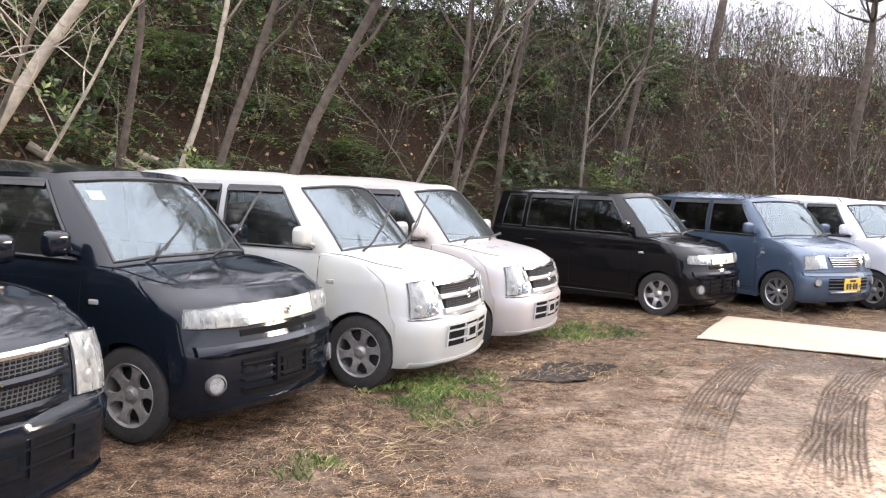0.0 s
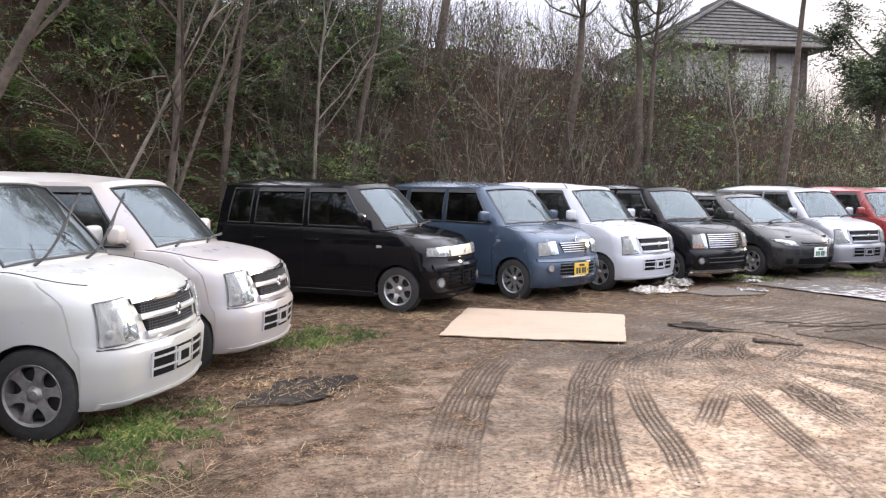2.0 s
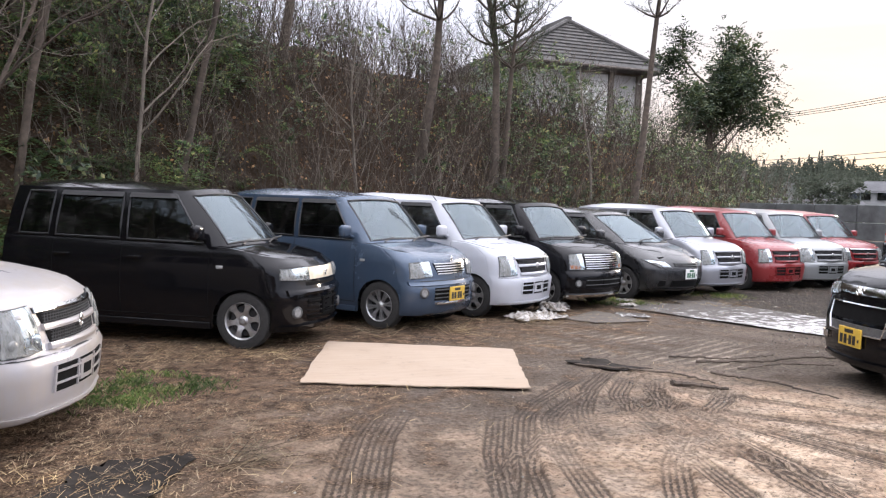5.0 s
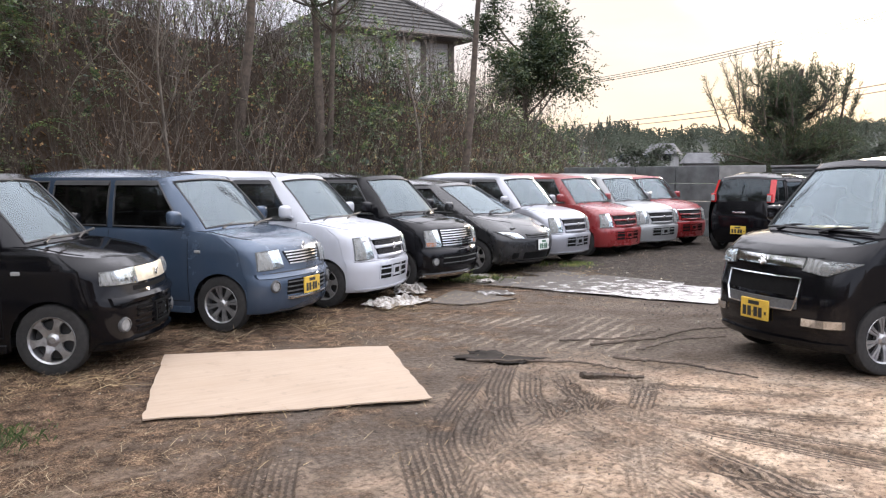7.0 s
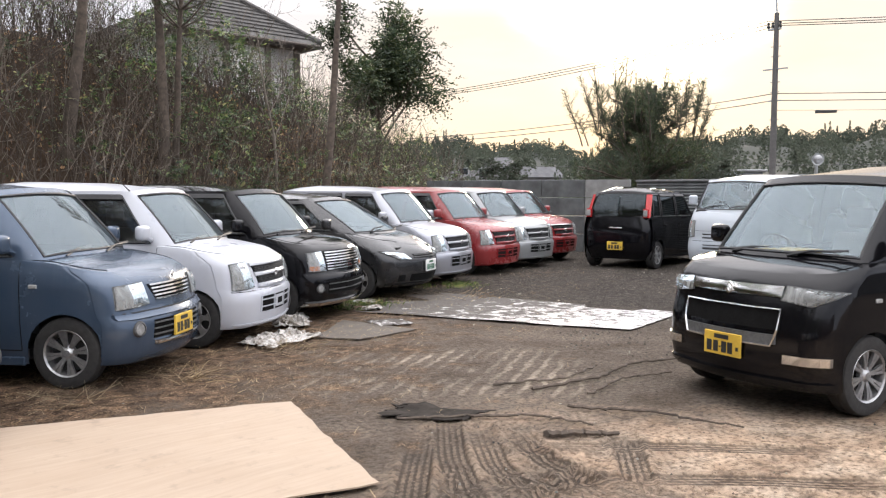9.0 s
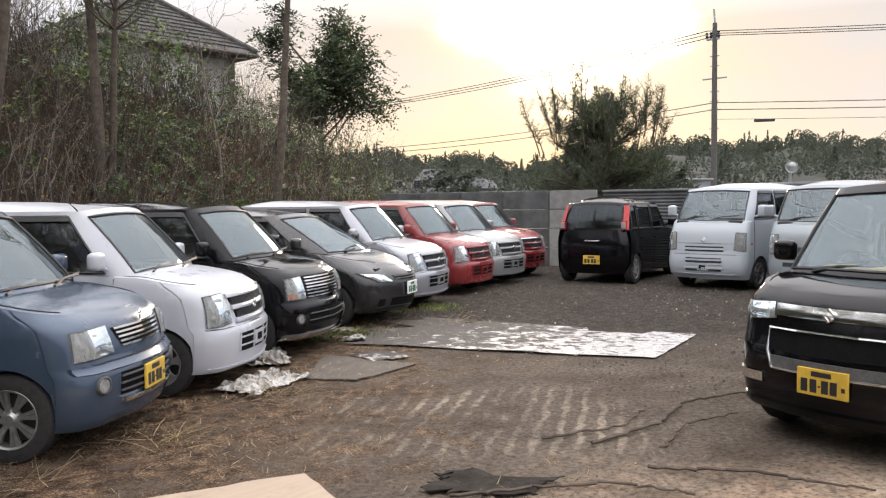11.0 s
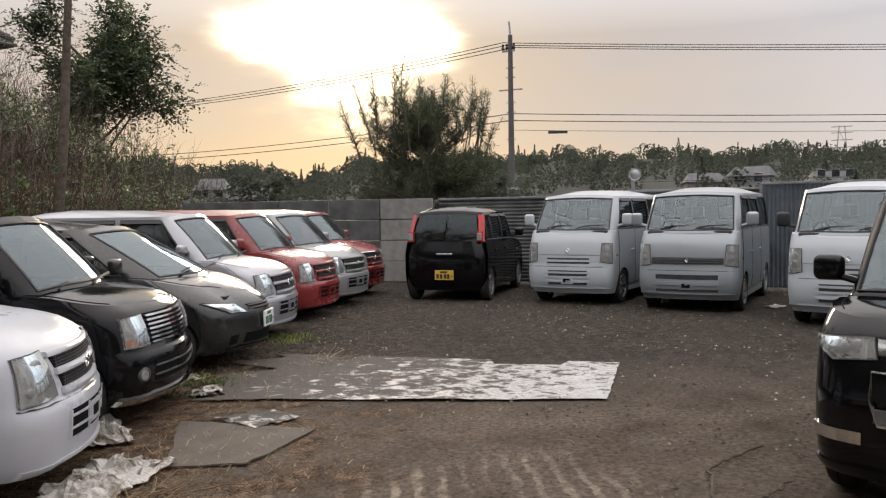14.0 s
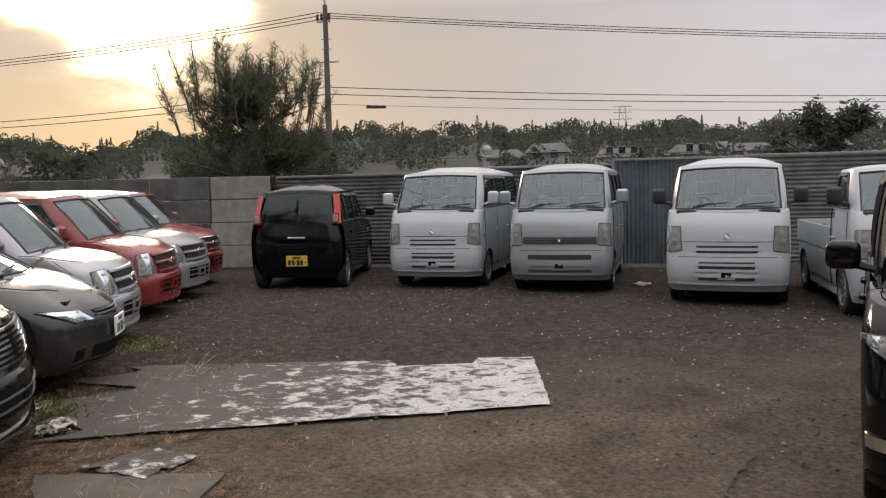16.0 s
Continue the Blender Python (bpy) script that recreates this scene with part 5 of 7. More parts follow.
soil = np.zeros((nxg * nyg, 4), np.float32)
away = np.hypot((GX - 6.6) / 3.2, (GY - 10.2) / 2.6)
pale = np.exp(-(((GX - 4.6) / 1.7) ** 2 + ((GY - 4.6) / 2.4) ** 2)) + 0.8 * np.exp(-(((GX - 6.4) / 1.0) ** 2 + ((GY - 6.2) / 1.2) ** 2))
# first channel: darker soil, paler in two patches, darkest towards the far side
soil[:, 0] = np.clip(0.38 - 0.8 * pale + 0.65 * np.exp(-away ** 2) + 0.9 * np.clip((GX + 0.3 * GY - 9.2) / 3, 0, 1), -1, 1).ravel()
tread = np.zeros((nxg, nyg, 4), np.float32)
tread[near] = np.stack([band, across, run_at, np.ones_like(band)], -1)
att = me.color_attributes.new("tread", "FLOAT_COLOR", "POINT")
att.data.foreach_set("color", tread.ravel())
# a pass of a lugged wheel has combed pale sand over the dark patch
q, r = (GX - 6.4) * 0.69 - (GY - 9.75) * 0.72, (GX - 6.4) * 0.72 + (GY - 9.75) * 0.69
mask = np.clip(1.2 - (np.abs(q) / 1.25) ** 4, 0, 1) * np.clip(1.2 - (np.abs(r) / 0.95) ** 4, 0, 1)
soil[:, 2] = (mask * 0.85).ravel()
soil[:, 3] = 1
att = me.color_attributes.new("soil", "FLOAT_COLOR", "POINT")
att.data.foreach_set("color", soil.ravel())
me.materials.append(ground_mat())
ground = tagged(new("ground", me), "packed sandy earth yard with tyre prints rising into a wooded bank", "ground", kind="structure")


def height_at(x, y):
    return float(ground_height(np.array([x], float), np.array([y], float))[0])


FENCE = simple("weathered_steel_sheet", (0.155, 0.165, 0.165), 0.5, 0.4, 0.35, 3.0, 0.05)
FENCEB = simple("blue_grey_steel_sheet", (0.12, 0.145, 0.165), 0.5, 0.3, 0.3, 3.0, 0.05)
CONCRETE = simple("concrete", (0.25, 0.25, 0.24), 0.9, 0, 0.2, 6, 0.15)
STEEL = simple("galvanised_steel", (0.33, 0.34, 0.34), 0.45, 0.7, 0.25, 8)


def sheet(length, high, upright, pitch=0.076, depth=0.018):
    """A corrugated steel sheet standing along +y, ribs upright or lying."""
    V, n = [], int((length if upright else high) / pitch * 4)
    for i in range(n + 1):
        q = i / n
        d = depth * math.sin(i * math.pi / 2 + 0.7)
        for e in (0, 1):
            V.append((d, q * length, e * high) if upright else (d, e * length, q * high))
    return V, grid_faces(n + 1, 2)


fence_y = [(-14.0, -8, 2.1, 0), (-8, -2, 2.1, 0), (-2, 3.2, 2.05, 0), (3.2, 7.3, 2.0, 0), (7.3, 9.6, 1.98, 1), (9.6, 13.2, 1.9, 0), (13.2, 16.2, 1.82, 0)]
fence = tagged(new("fence"), "weathered grey corrugated steel sheet fence along the yard", "fence", kind="structure")
for y0, y1, hh, up in fence_y:
    m = part("fence_panel", *sheet(y1 - y0, hh - 0.05, up), FENCEB if up else FENCE, fence)
    m.matrix_basis = pose(19.0 + 0.02 * (9 - y0), y0, 0.05)
    part("fence_post", *box(18.93 + 0.02 * (9 - y0), 18.97 + 0.02 * (9 - y0), y0 - 0.025, y0 + 0.025, 0, hh + 0.06, 0.004), STEEL, fence)
    part("fence_rail", *box(18.94 + 0.02 * (9 - y0), 18.96 + 0.02 * (9 - y0), y0, y1, hh - 0.04, hh + 0.0, 0.004), STEEL, fence)
wall = tagged(new("wall_back"), "pale grey panel wall closing the yard's corner", "wall", kind="structure")
for i in range(5):
    for r in range(4):
        m = part("wall_panel", *box(-0.04, 0.04, 0.01, 1.19, r * 0.46 + 0.01, r * 0.46 + 0.45, 0.008), CONCRETE if i == 0 else FENCE, wall)
        m.matrix_basis = pose(18.82 - 0.28 * i, 16.3 + 1.18 * i, 0, 0, 0, 13)


# ---- plants ----
BARK = simple("bark", (0.10, 0.078, 0.060), 0.95, 0, 0.45, 9, 0.5)
PALEBARK = simple("pale_bark", (0.36, 0.31, 0.24), 0.9, 0, 0.4, 7, 0.4)
# brown and grey twigs, contrast widened in colour for shaded gaps and lit stems
TWIG = simple("twig_bark", (0.075, 0.056, 0.042), 0.95, 0, 0.4, 5)
GREYTWIG = simple("grey_twig_bark", (0.20, 0.17, 0.138), 0.95, 0, 0.4, 5)
LEAF = leaf_mat("evergreen_leaf", [(0.0, (0.024, 0.042, 0.022)), (0.5, (0.07, 0.115, 0.048)), (0.85, (0.17, 0.22, 0.085)), (1.0, (0.36, 0.34, 0.17))], 0.36, 0.42)
FERN = leaf_mat("fern_leaf", [(0.0, (0.05, 0.10, 0.035)), (0.6, (0.11, 0.19, 0.06)), (1.0, (0.26, 0.29, 0.10))])
NEEDLE = leaf_mat("pine_needle", [(0.0, (0.030, 0.046, 0.026)), (0.6, (0.05, 0.075, 0.036)), (1.0, (0.10, 0.11, 0.05))], 0.6)
DEADLEAF = leaf_mat("dead_leaf", [(0.0, (0.08, 0.045, 0.025)), (0.5, (0.22, 0.125, 0.065)), (1.0, (0.46, 0.30, 0.17))], 0.9, 0.1)
STRAW = leaf_mat("straw", [(0.0, (0.06, 0.038, 0.024)), (0.55, (0.21, 0.145, 0.085)), (1.0, (0.46, 0.36, 0.23))], 0.9, 0.1)
GRASS = leaf_mat("grass_blade", [(0.0, (0.05, 0.085, 0.02)), (0.6, (0.12, 0.185, 0.045)), (1.0, (0.34, 0.30, 0.15))], 0.7, 0.3)
# leaf colour lightened so that it carries the haze of distance
WOODS = leaf_mat("hazed_woods_leaf", [(0.0, (0.058, 0.070, 0.052)), (0.6, (0.066, 0.078, 0.057)), (1.0, (0.078, 0.084, 0.064))], 0.95, 0.5, False)


class Soup:
    """Loose geometry gathered into one mesh."""

    def __init__(self):
        self.V, self.F, self.n = [], [], 0

    def add(self, V, F):
        V = np.asarray(V, float).reshape(-1, 3)
        self.V.append(V)
        self.F += [tuple(i + self.n for i in f) for f in F]
        self.n += len(V)

    def leaves(self, centres, rng, size, wide=0.5, droop=0.3, up=None):
        """Diamond leaves of random turn at the centres."""
        c = np.asarray(centres, float).reshape(-1, 3)
        m = len(c)
        a = rng.normal(size=(m, 3))
        if up is not None:
            a = a * 0.5 + np.asarray(up)
        a /= np.linalg.norm(a, axis=1)[:, None]
        b = np.cross(a, rng.normal(size=(m, 3)))
        b /= np.linalg.norm(b, axis=1)[:, None] + 1e-9
        s = (size * rng.uniform(0.6, 1.35, m))[:, None]
        q = np.stack([c - a * s * 0.5, c + b * s * wide * 0.5, c + a * s * 0.5 - [0, 0, 1] * s * droop * 0.3, c - b * s * wide * 0.5], 1)
        self.V.append(q.reshape(-1, 3))
        o = self.n
        self.F += [(o + 4 * i, o + 4 * i + 1, o + 4 * i + 2, o + 4 * i + 3) for i in range(m)]
        self.n += 4 * m

    def sprays(self, starts, dirs, rng, length, m, leaf, wide=0.42, droop=0.5):
        """Leafy twigs: m leaves in turn on both sides of a drooping line."""
        p, d = np.asarray(starts, float).reshape(-1, 3), np.asarray(dirs, float).reshape(-1, 3)
        k = len(p)
        d = d / (np.linalg.norm(d, axis=1)[:, None] + 1e-9)
        side = np.cross(d, np.array([0, 0, 1.0]) + rng.normal(size=(k, 3)) * 0.25)
        side /= np.linalg.norm(side, axis=1)[:, None] + 1e-9
        l = (length * rng.uniform(0.6, 1.3, k))[:, None]
        for j in range(m):
            u = (j + 1) / m
            c = p + d * l * u - np.array([0, 0, 1.0]) * droop * l * u * u
            a = d * 0.65 + side * (1 if j % 2 else -1) * 0.75 + rng.normal(size=(k, 3)) * 0.28 - np.array([0, 0, 0.5]) * droop * u
            a /= np.linalg.norm(a, axis=1)[:, None]
            b = np.cross(a, np.cross(d, side) + rng.normal(size=(k, 3)) * 0.3)
            b /= np.linalg.norm(b, axis=1)[:, None] + 1e-9
            s = (leaf * rng.uniform(0.7, 1.25, k) * (1.1 - 0.4 * u))[:, None]
            q = np.stack([c, c + a * s * 0.45 + b * s * wide * 0.5, c + a * s, c + a * s * 0.45 - b * s * wide * 0.5], 1)
            self.V.append(q.reshape(-1, 3))
            o = self.n
            self.F += [(o + 4 * i, o + 4 * i + 1, o + 4 * i + 2, o + 4 * i + 3) for i in range(k)]
            self.n += 4 * k

    def stem(self, pts, r0, r1, sides=3):
        P = np.asarray(pts, float)
        k = len(P)
        d = np.gradient(P, axis=0)
        d /= np.linalg.norm(d, axis=1)[:, None] + 1e-9
        u = np.cross(d, [0.31, 0.87, 0.38])
        u /= np.linalg.norm(u, axis=1)[:, None] + 1e-9
        w = np.cross(d, u)
        r = np.linspace(r0, r1, k)[:, None]
        rings = [P + (u * math.cos(math.tau * s / sides) + w * math.sin(math.tau * s / sides)) * r for s in range(sides)]
        V = np.stack(rings, 1).reshape(-1, 3)
        o = self.n
        self.V.append(V)
        for i in range(k - 1):
            for s in range(sides):
                t = (s + 1) % sides
                self.F.append((o + i * sides + s, o + i * sides + t, o + (i + 1) * sides + t, o + (i + 1) * sides + s))
        self.n += len(V)

    def made(self, name, mat, smooth=False, parent=None):
        me = bpy.data.meshes.new(name)
        me.from_pydata(np.concatenate(self.V).tolist(), [], self.F)
        me.materials.append(mat)
        if smooth:
            me.polygons.foreach_set("use_smooth", [True] * len(me.polygons))
        ob = new(name, me)
        ob.parent = parent
        return ob


def bent(p, d, length, n, rng, wander=0.12, rise=0.05):
    """A wandering line of points."""
    pts, q, v = [np.array(p, float)], np.array(p, float), np.array(d, float)
    v /= np.linalg.norm(v)
    for _ in range(n):
        v = v + rng.normal(size=3) * wander + [0, 0, rise]
        v /= np.linalg.norm(v)
        q = q + v * length / n
        pts.append(q.copy())
    return pts


def limbs(soup, p, d, length, r, depth, rng, spread=0.75, rise=0.06, tips=None, kids=4, ratio=0.62):
    pts = bent(p, d, length, 5 if depth > 0 else 3, rng, 0.13, rise)
    soup.stem(pts, r, r * (0.5 if depth > 0 else 0.25), 6 if r > 0.04 else (4 if r > 0.012 else 3))
    if depth <= 0:
        if tips is not None:
            tips.append(pts[-1])
        return
    for i in range(kids):
        t = 0.35 + 0.65 * (i + rng.uniform(0, 0.9)) / kids
        k = min(int(t * (len(pts) - 1)), len(pts) - 2)
        q = pts[k] + (pts[k + 1] - pts[k]) * (t * (len(pts) - 1) - k)
        ax = np.array(pts[k + 1]) - np.array(pts[k])
        ax /= np.linalg.norm(ax)
        side = rng.normal(size=3)
        side -= ax * (side @ ax)
        side /= np.linalg.norm(side) + 1e-9
        nd = ax * (1 - spread * 0.5) + side * spread
        limbs(soup, q, nd, length * ratio * rng.uniform(0.7, 1.15), r * (0.5 if i < kids - 1 else 0.6), depth - 1, rng, spread, rise, tips, kids, ratio)


def bare_tree(x, y, lean, high, r, seed, mat, label, depth=3, kids=5, first=0.35):
    rng = np.random.RandomState(seed)
    z = height_at(x, y) - 0.15
    t = empty("bare_tree", x, y, z, 0, label, "tree", "trees on the bank")
    s, b = Soup(), Soup()
    trunk = bent((0, 0, 0), (lean[0], lean[1], 1), high, 9, rng, 0.06, 0.02)
    s.stem(trunk, r, r * 0.35, 8)
    for i in range(kids + 3):
        u = first + (1 - first) * (i + rng.uniform(0, 0.8)) / (kids + 3)
        k = min(int(u * 9), 8)
        q = trunk[k] + (trunk[k + 1] - trunk[k]) * (u * 9 - k)
        a = rng.uniform(0, math.tau)
        limbs(b, q, (math.cos(a) * 0.8, math.sin(a) * 0.8, 0.7), high * 0.38 * (1.15 - u * 0.6), r * 0.42 * (1.1 - u * 0.5), depth - 1, rng, 0.75, 0.05, None, 4)
    s.made("trunk", mat, True, t)
    b.made("branches", mat, False, t).name = "limb_crown"
    return t


def leafy_tree(name, x, y, z, high, spread, seed, label, leaf=0.13, n=26, trunk_r=0.10, mat=LEAF, first=0.4, puff=0.24):
    rng = np.random.RandomState(seed)
    t = empty(name, x, y, z, 0, label, "tree")
    s, crown, tips = Soup(), Soup(), []
    trunk = bent((0, 0, 0), (0.03, 0.02, 1), high * 0.75, 7, rng, 0.06, 0.03)
    s.stem(trunk, trunk_r, trunk_r * 0.4, 7)
    for i in range(11):
        u = first + (1 - first) * i / 10.5
        k = min(int(u * 7), 6)
        a = i * 2.4 + rng.uniform(-0.4, 0.4)
        limbs(s, trunk[k] + (trunk[k + 1] - trunk[k]) * (u * 7 - k), (math.cos(a), math.sin(a), 0.65), spread * rng.uniform(0.55, 1.0) * (1.1 - 0.45 * u), trunk_r * 0.4, 2, rng, 0.7, 0.05, tips, 3, 0.5)
    for p in tips:
        k = max(4, n // 8)
        out = rng.normal(size=(k, 3)) * [1, 1, 0.6] + [0, 0, 0.15]
        crown.sprays(p + rng.normal(size=(k, 3)) * puff * 0.55, out, rng, puff * 1.7, 8, leaf, 0.46, 0.35)
    s.made("trunk", BARK, True, t)
    crown.made("crown", mat, False, t)
    return t


def pine_tree(name, x, y, z, high, seed, label, crown_from=0.6, spread=1.3, lean=(0.02, 0.0), r=0.13, upright=0.25, whorls=7, arms=5, needles=90, needle=0.16):
    rng = np.random.RandomState(seed)
    t = empty(name, x, y, z, 0, label, "tree")
    s, crown = Soup(), Soup()
    trunk = bent((0, 0, 0), (lean[0], lean[1], 1), high, 10, rng, 0.035, 0.0)
    s.stem(trunk, r, r * 0.3, 8)
    for i in range(whorls):
        u = crown_from + (1 - crown_from) * i / (whorls - 0.5)
        k = min(int(u * 10), 9)
        q = trunk[k] + (trunk[k + 1] - trunk[k]) * (u * 10 - k)
        for j in range(arms):
            a = j * math.tau / arms + i + rng.uniform(-0.4, 0.4)
            l = spread * (1.15 - 0.75 * (u - crown_from) / (1 - crown_from)) * rng.uniform(0.55, 1.1)
            arm = bent(q, (math.cos(a), math.sin(a), upright), l, 5, rng, 0.10, 0.12 + upright * 0.25)
            s.stem(arm, r * 0.28, r * 0.07, 4)
            for w in range(2, 6):
                side = bent(arm[w], rng.normal(size=3) * 0.6 + (arm[w] - arm[w - 1]) / np.linalg.norm(arm[w] - arm[w - 1]) + [0, 0, 0.5], 0.38 * l, 3, rng, 0.1, 0.12)
                s.stem(side, r * 0.08, 0.004, 3)
                for p in side[1:] + [arm[w]]:
                    m = needles // 10
                    d = rng.normal(size=(m, 3)) + [0, 0, 0.5]
                    d /= np.linalg.norm(d, axis=1)[:, None]
                    crown.leaves(p + d * 0.08, rng, needle, 0.055, 0.1, d * 2.5)
    s.made("trunk", BARK, True, t)
    crown.made("crown", NEEDLE, False, t)
    return t


def candle_pine(x, y, z, seed, label):
    """A broad young pine: dense dome of needles, bare upright shoots like bottle brushes on top."""
    r = np.random.RandomState(seed)
    t = empty("pine_tree", x, y, z, 0, label, "tree")
    t.scale = (1.08, 1.08, 1.25)
    s, crown = Soup(), Soup()
    trunk = bent((0, 0, 0), (0.02, 0.0, 1), 3.8, 8, r, 0.03, 0.0)
    s.stem(trunk, 0.14, 0.05, 8)

    def brush(line, n, size):
        P = np.array(line)
        k = r.randint(0, len(P) - 1, n)
        f = r.rand(n)[:, None]
        ax = P[k + 1] - P[k]
        ax /= np.linalg.norm(ax, axis=1)[:, None]
        d = r.normal(size=(n, 3))
        d -= ax * np.sum(d * ax, 1)[:, None]
        d /= np.linalg.norm(d, axis=1)[:, None]
        d = d * 0.8 + ax * 0.6
        crown.leaves(P[k] + (P[k + 1] - P[k]) * f + d * size * 0.45, r, size, 0.06, 0.05, d * 4)

    for i in range(150):
        a, u = r.uniform(0, math.tau), r.rand()
        h = 0.5 + 3.0 * u
        reach = 2.15 * math.sqrt(max(0.05, 1 - (u * 0.98) ** 2.2))
        q = trunk[min(int(h / 3.8 * 8), 7)]
        arm = bent(q, (math.cos(a), math.sin(a), 0.15 + 0.6 * u), reach * r.uniform(0.6, 0.98), 6, r, 0.08, 0.0)
        s.stem(arm, 0.035, 0.01, 4)
        for w in range(2, 7):
            for _ in range(2):
                tw = bent(arm[w], r.normal(size=3) * 0.7 + [0.5 * math.cos(a), 0.5 * math.sin(a), 0.7], r.uniform(0.25, 0.5), 3, r, 0.12, 0.15)
                s.stem(tw, 0.010, 0.004, 3)
                brush(tw, 34, 0.17)
    for i in range(34):
        a, q = r.uniform(0, math.tau), 1.75 * math.sqrt(r.rand())
        top = 4.0 - 0.36 * q * q
        line = bent((q * math.cos(a), q * math.sin(a), top - 0.7), (0.20 * q * math.cos(a), 0.20 * q * math.sin(a), 1.0), r.uniform(0.9, 1.7) * (1 - 0.1 * q), 7, r, 0.06, 0.05)
        s.stem(line, 0.022, 0.007, 4)
        brush(line[2:], 130, 0.15)
        for w in (3, 4, 4, 5):
            b = r.uniform(0, math.tau)
            tw = bent(line[w], (math.cos(b), math.sin(b), 0.7), r.uniform(0.25, 0.55), 3, r, 0.1, 0.25)
            s.stem(tw, 0.010, 0.004, 3)
            brush(tw, 26, 0.13)
    s.made("trunk", BARK, True, t)
    crown.made("crown", NEEDLE, False, t)


rng = np.random.RandomState(11)


def bank_points(n, x0, x1, d0, d1, seed):
    """Points on the bank between two distances behind its foot."""
    r = np.random.RandomState(seed)
    out = []
    while len(out) < n:
        x, y = r.uniform(x0, x1, 4000), r.uniform(-8, 40, 4000)
        b = behind(x, y)
        ok = (b > d0) & (b < d1)
        out += list(zip(x[ok], y[ok]))
    P = np.array(out[:n])
    return np.c_[P, ground_height(P[:, 0], P[:, 1])]


# evergreen shrubs, denser at the near end
shrub, shrub_wood = Soup(), Soup()
for n, x0, x1, d0, d1, sd, rad in ((430, -12, 2.5, 2.9, 9, 31, 0.62), (150, -12, 2.0, 3.0, 9, 35, 0.9), (75, 1, 12, 1.5, 9, 32, 0.5), (190, 10, 24, 0.8, 8, 33, 0.6), (34, -10, 2, 0.5, 2.2, 34, 0.34)):
    for p in bank_points(n, x0, x1, d0, d1, sd):
        k, hgt = rng.randint(9, 26), rng.uniform(0.4, 1.6)
        c = p + [0, 0, hgt] + rng.normal(size=(k, 3)) * [rad * 0.5, rad * 0.5, rad * 0.45]
        shrub.sprays(c, (c - p - [0, 0, hgt * 0.7]) * [1, 1, 0.6] + rng.normal(size=(k, 3)) * 0.2, rng, rng.uniform(0.3, 0.6), 11, rng.choice([0.07, 0.09, 0.13]), 0.44, rng.uniform(0.1, 0.9))
        for _ in range(3):
            shrub_wood.stem(bent(p - [0, 0, 0.1], rng.normal(size=3) * 0.4 + [0, 0, 1], hgt + 0.3, 4, rng, 0.2), 0.014, 0.004)
tagged(shrub.made("shrub_leaves", LEAF), "dark glossy evergreen shrub foliage covering the bank", "shrubs", kind="stuff")
tagged(shrub_wood.made("shrub_stems", TWIG), "thin brown shrub stems on the bank", "shrubs", kind="stuff")

fern = Soup()
for p in bank_points(430, -11, 3, 0.9, 7.5, 41):
    for f in range(rng.randint(6, 10)):
        a, l = rng.uniform(0, math.tau), rng.uniform(0.7, 1.5)
        d = np.array([math.cos(a), math.sin(a), 0.0])
        s = np.array([-d[1], d[0], 0.0])
        for q in range(1, 19):
            u = q / 19
            c = p + d * l * u + [0, 0, 0.25 + l * (1.1 * u - 1.45 * u * u)]
            w = 0.16 * l * math.sin(math.pi * min(1, u * 0.8 + 0.2))
            for sg in (1, -1):
                e = c + s * sg * w + d * 0.05 - [0, 0, 0.03]
                fern.add([c - d * 0.018, c + d * 0.022, e], [(0, 1, 2)])
tagged(fern.made("fern_fronds", FERN), "green fern fronds on the shady bank", "ferns", kind="stuff")

# bare brush
brush, brush2 = Soup(), Soup()
for n, x0, x1, d0, d1, sd in ((260, -10, 1, 0.8, 9, 51), (1350, 0, 10, 0.6, 9.5, 52), (1350, 9, 24, 0.4, 9, 53)):
    for p in bank_points(n, x0, x1, d0, d1, sd):
        l = rng.uniform(1.1, 2.9)
        soup = brush if rng.rand() < 0.72 else brush2
        pts = bent(p - [0, 0, 0.1], rng.normal(size=3) * 0.22 + [0, 0, 1], l, 6, rng, 0.12, 0.02)
        soup.stem(pts, rng.uniform(0.007, 0.016), 0.003)
        for _ in range(rng.randint(4, 8)):
            k = rng.randint(1, 6)
            tw = bent(pts[k], rng.normal(size=3) * 0.6 + [0, 0, 0.8], l * rng.uniform(0.2, 0.45), 3, rng, 0.2, 0.02)
            soup.stem(tw, 0.005, 0.0018)
tagged(brush.made("brush_twigs", TWIG), "dense bare brown brushwood on the bank", "brush", kind="stuff")
tagged(brush2.made("brush_twigs_grey", GREYTWIG), "dense bare grey brushwood on the bank", "brush", kind="stuff")

litter = Soup()
for x0, x1, n, sd in ((-12, 4, 11000, 61), (4, 22, 5200, 62)):
    litter.leaves(bank_points(n, x0, x1, -0.6, 7, sd) + [0, 0, 0.03], rng, 0.10, 0.6, 0.1, (0, 0, 0.2))
tagged(litter.made("leaf_litter", DEADLEAF), "brown dead leaves lying on the bank", "leaves", kind="stuff")
tall = Soup()
for p in bank_points(420, 8, 24, -0.5, 3.5, 71):
    for _ in range(7):
        tall.stem(bent(p, rng.normal(size=3) * 0.3 + [0, 0, 1], rng.uniform(0.5, 1.3), 3, rng, 0.15, -0.05), 0.006, 0.002)
tagged(tall.made("dry_reeds", STRAW), "dry straw-coloured tall grass at the bank's foot", "grass", kind="stuff")

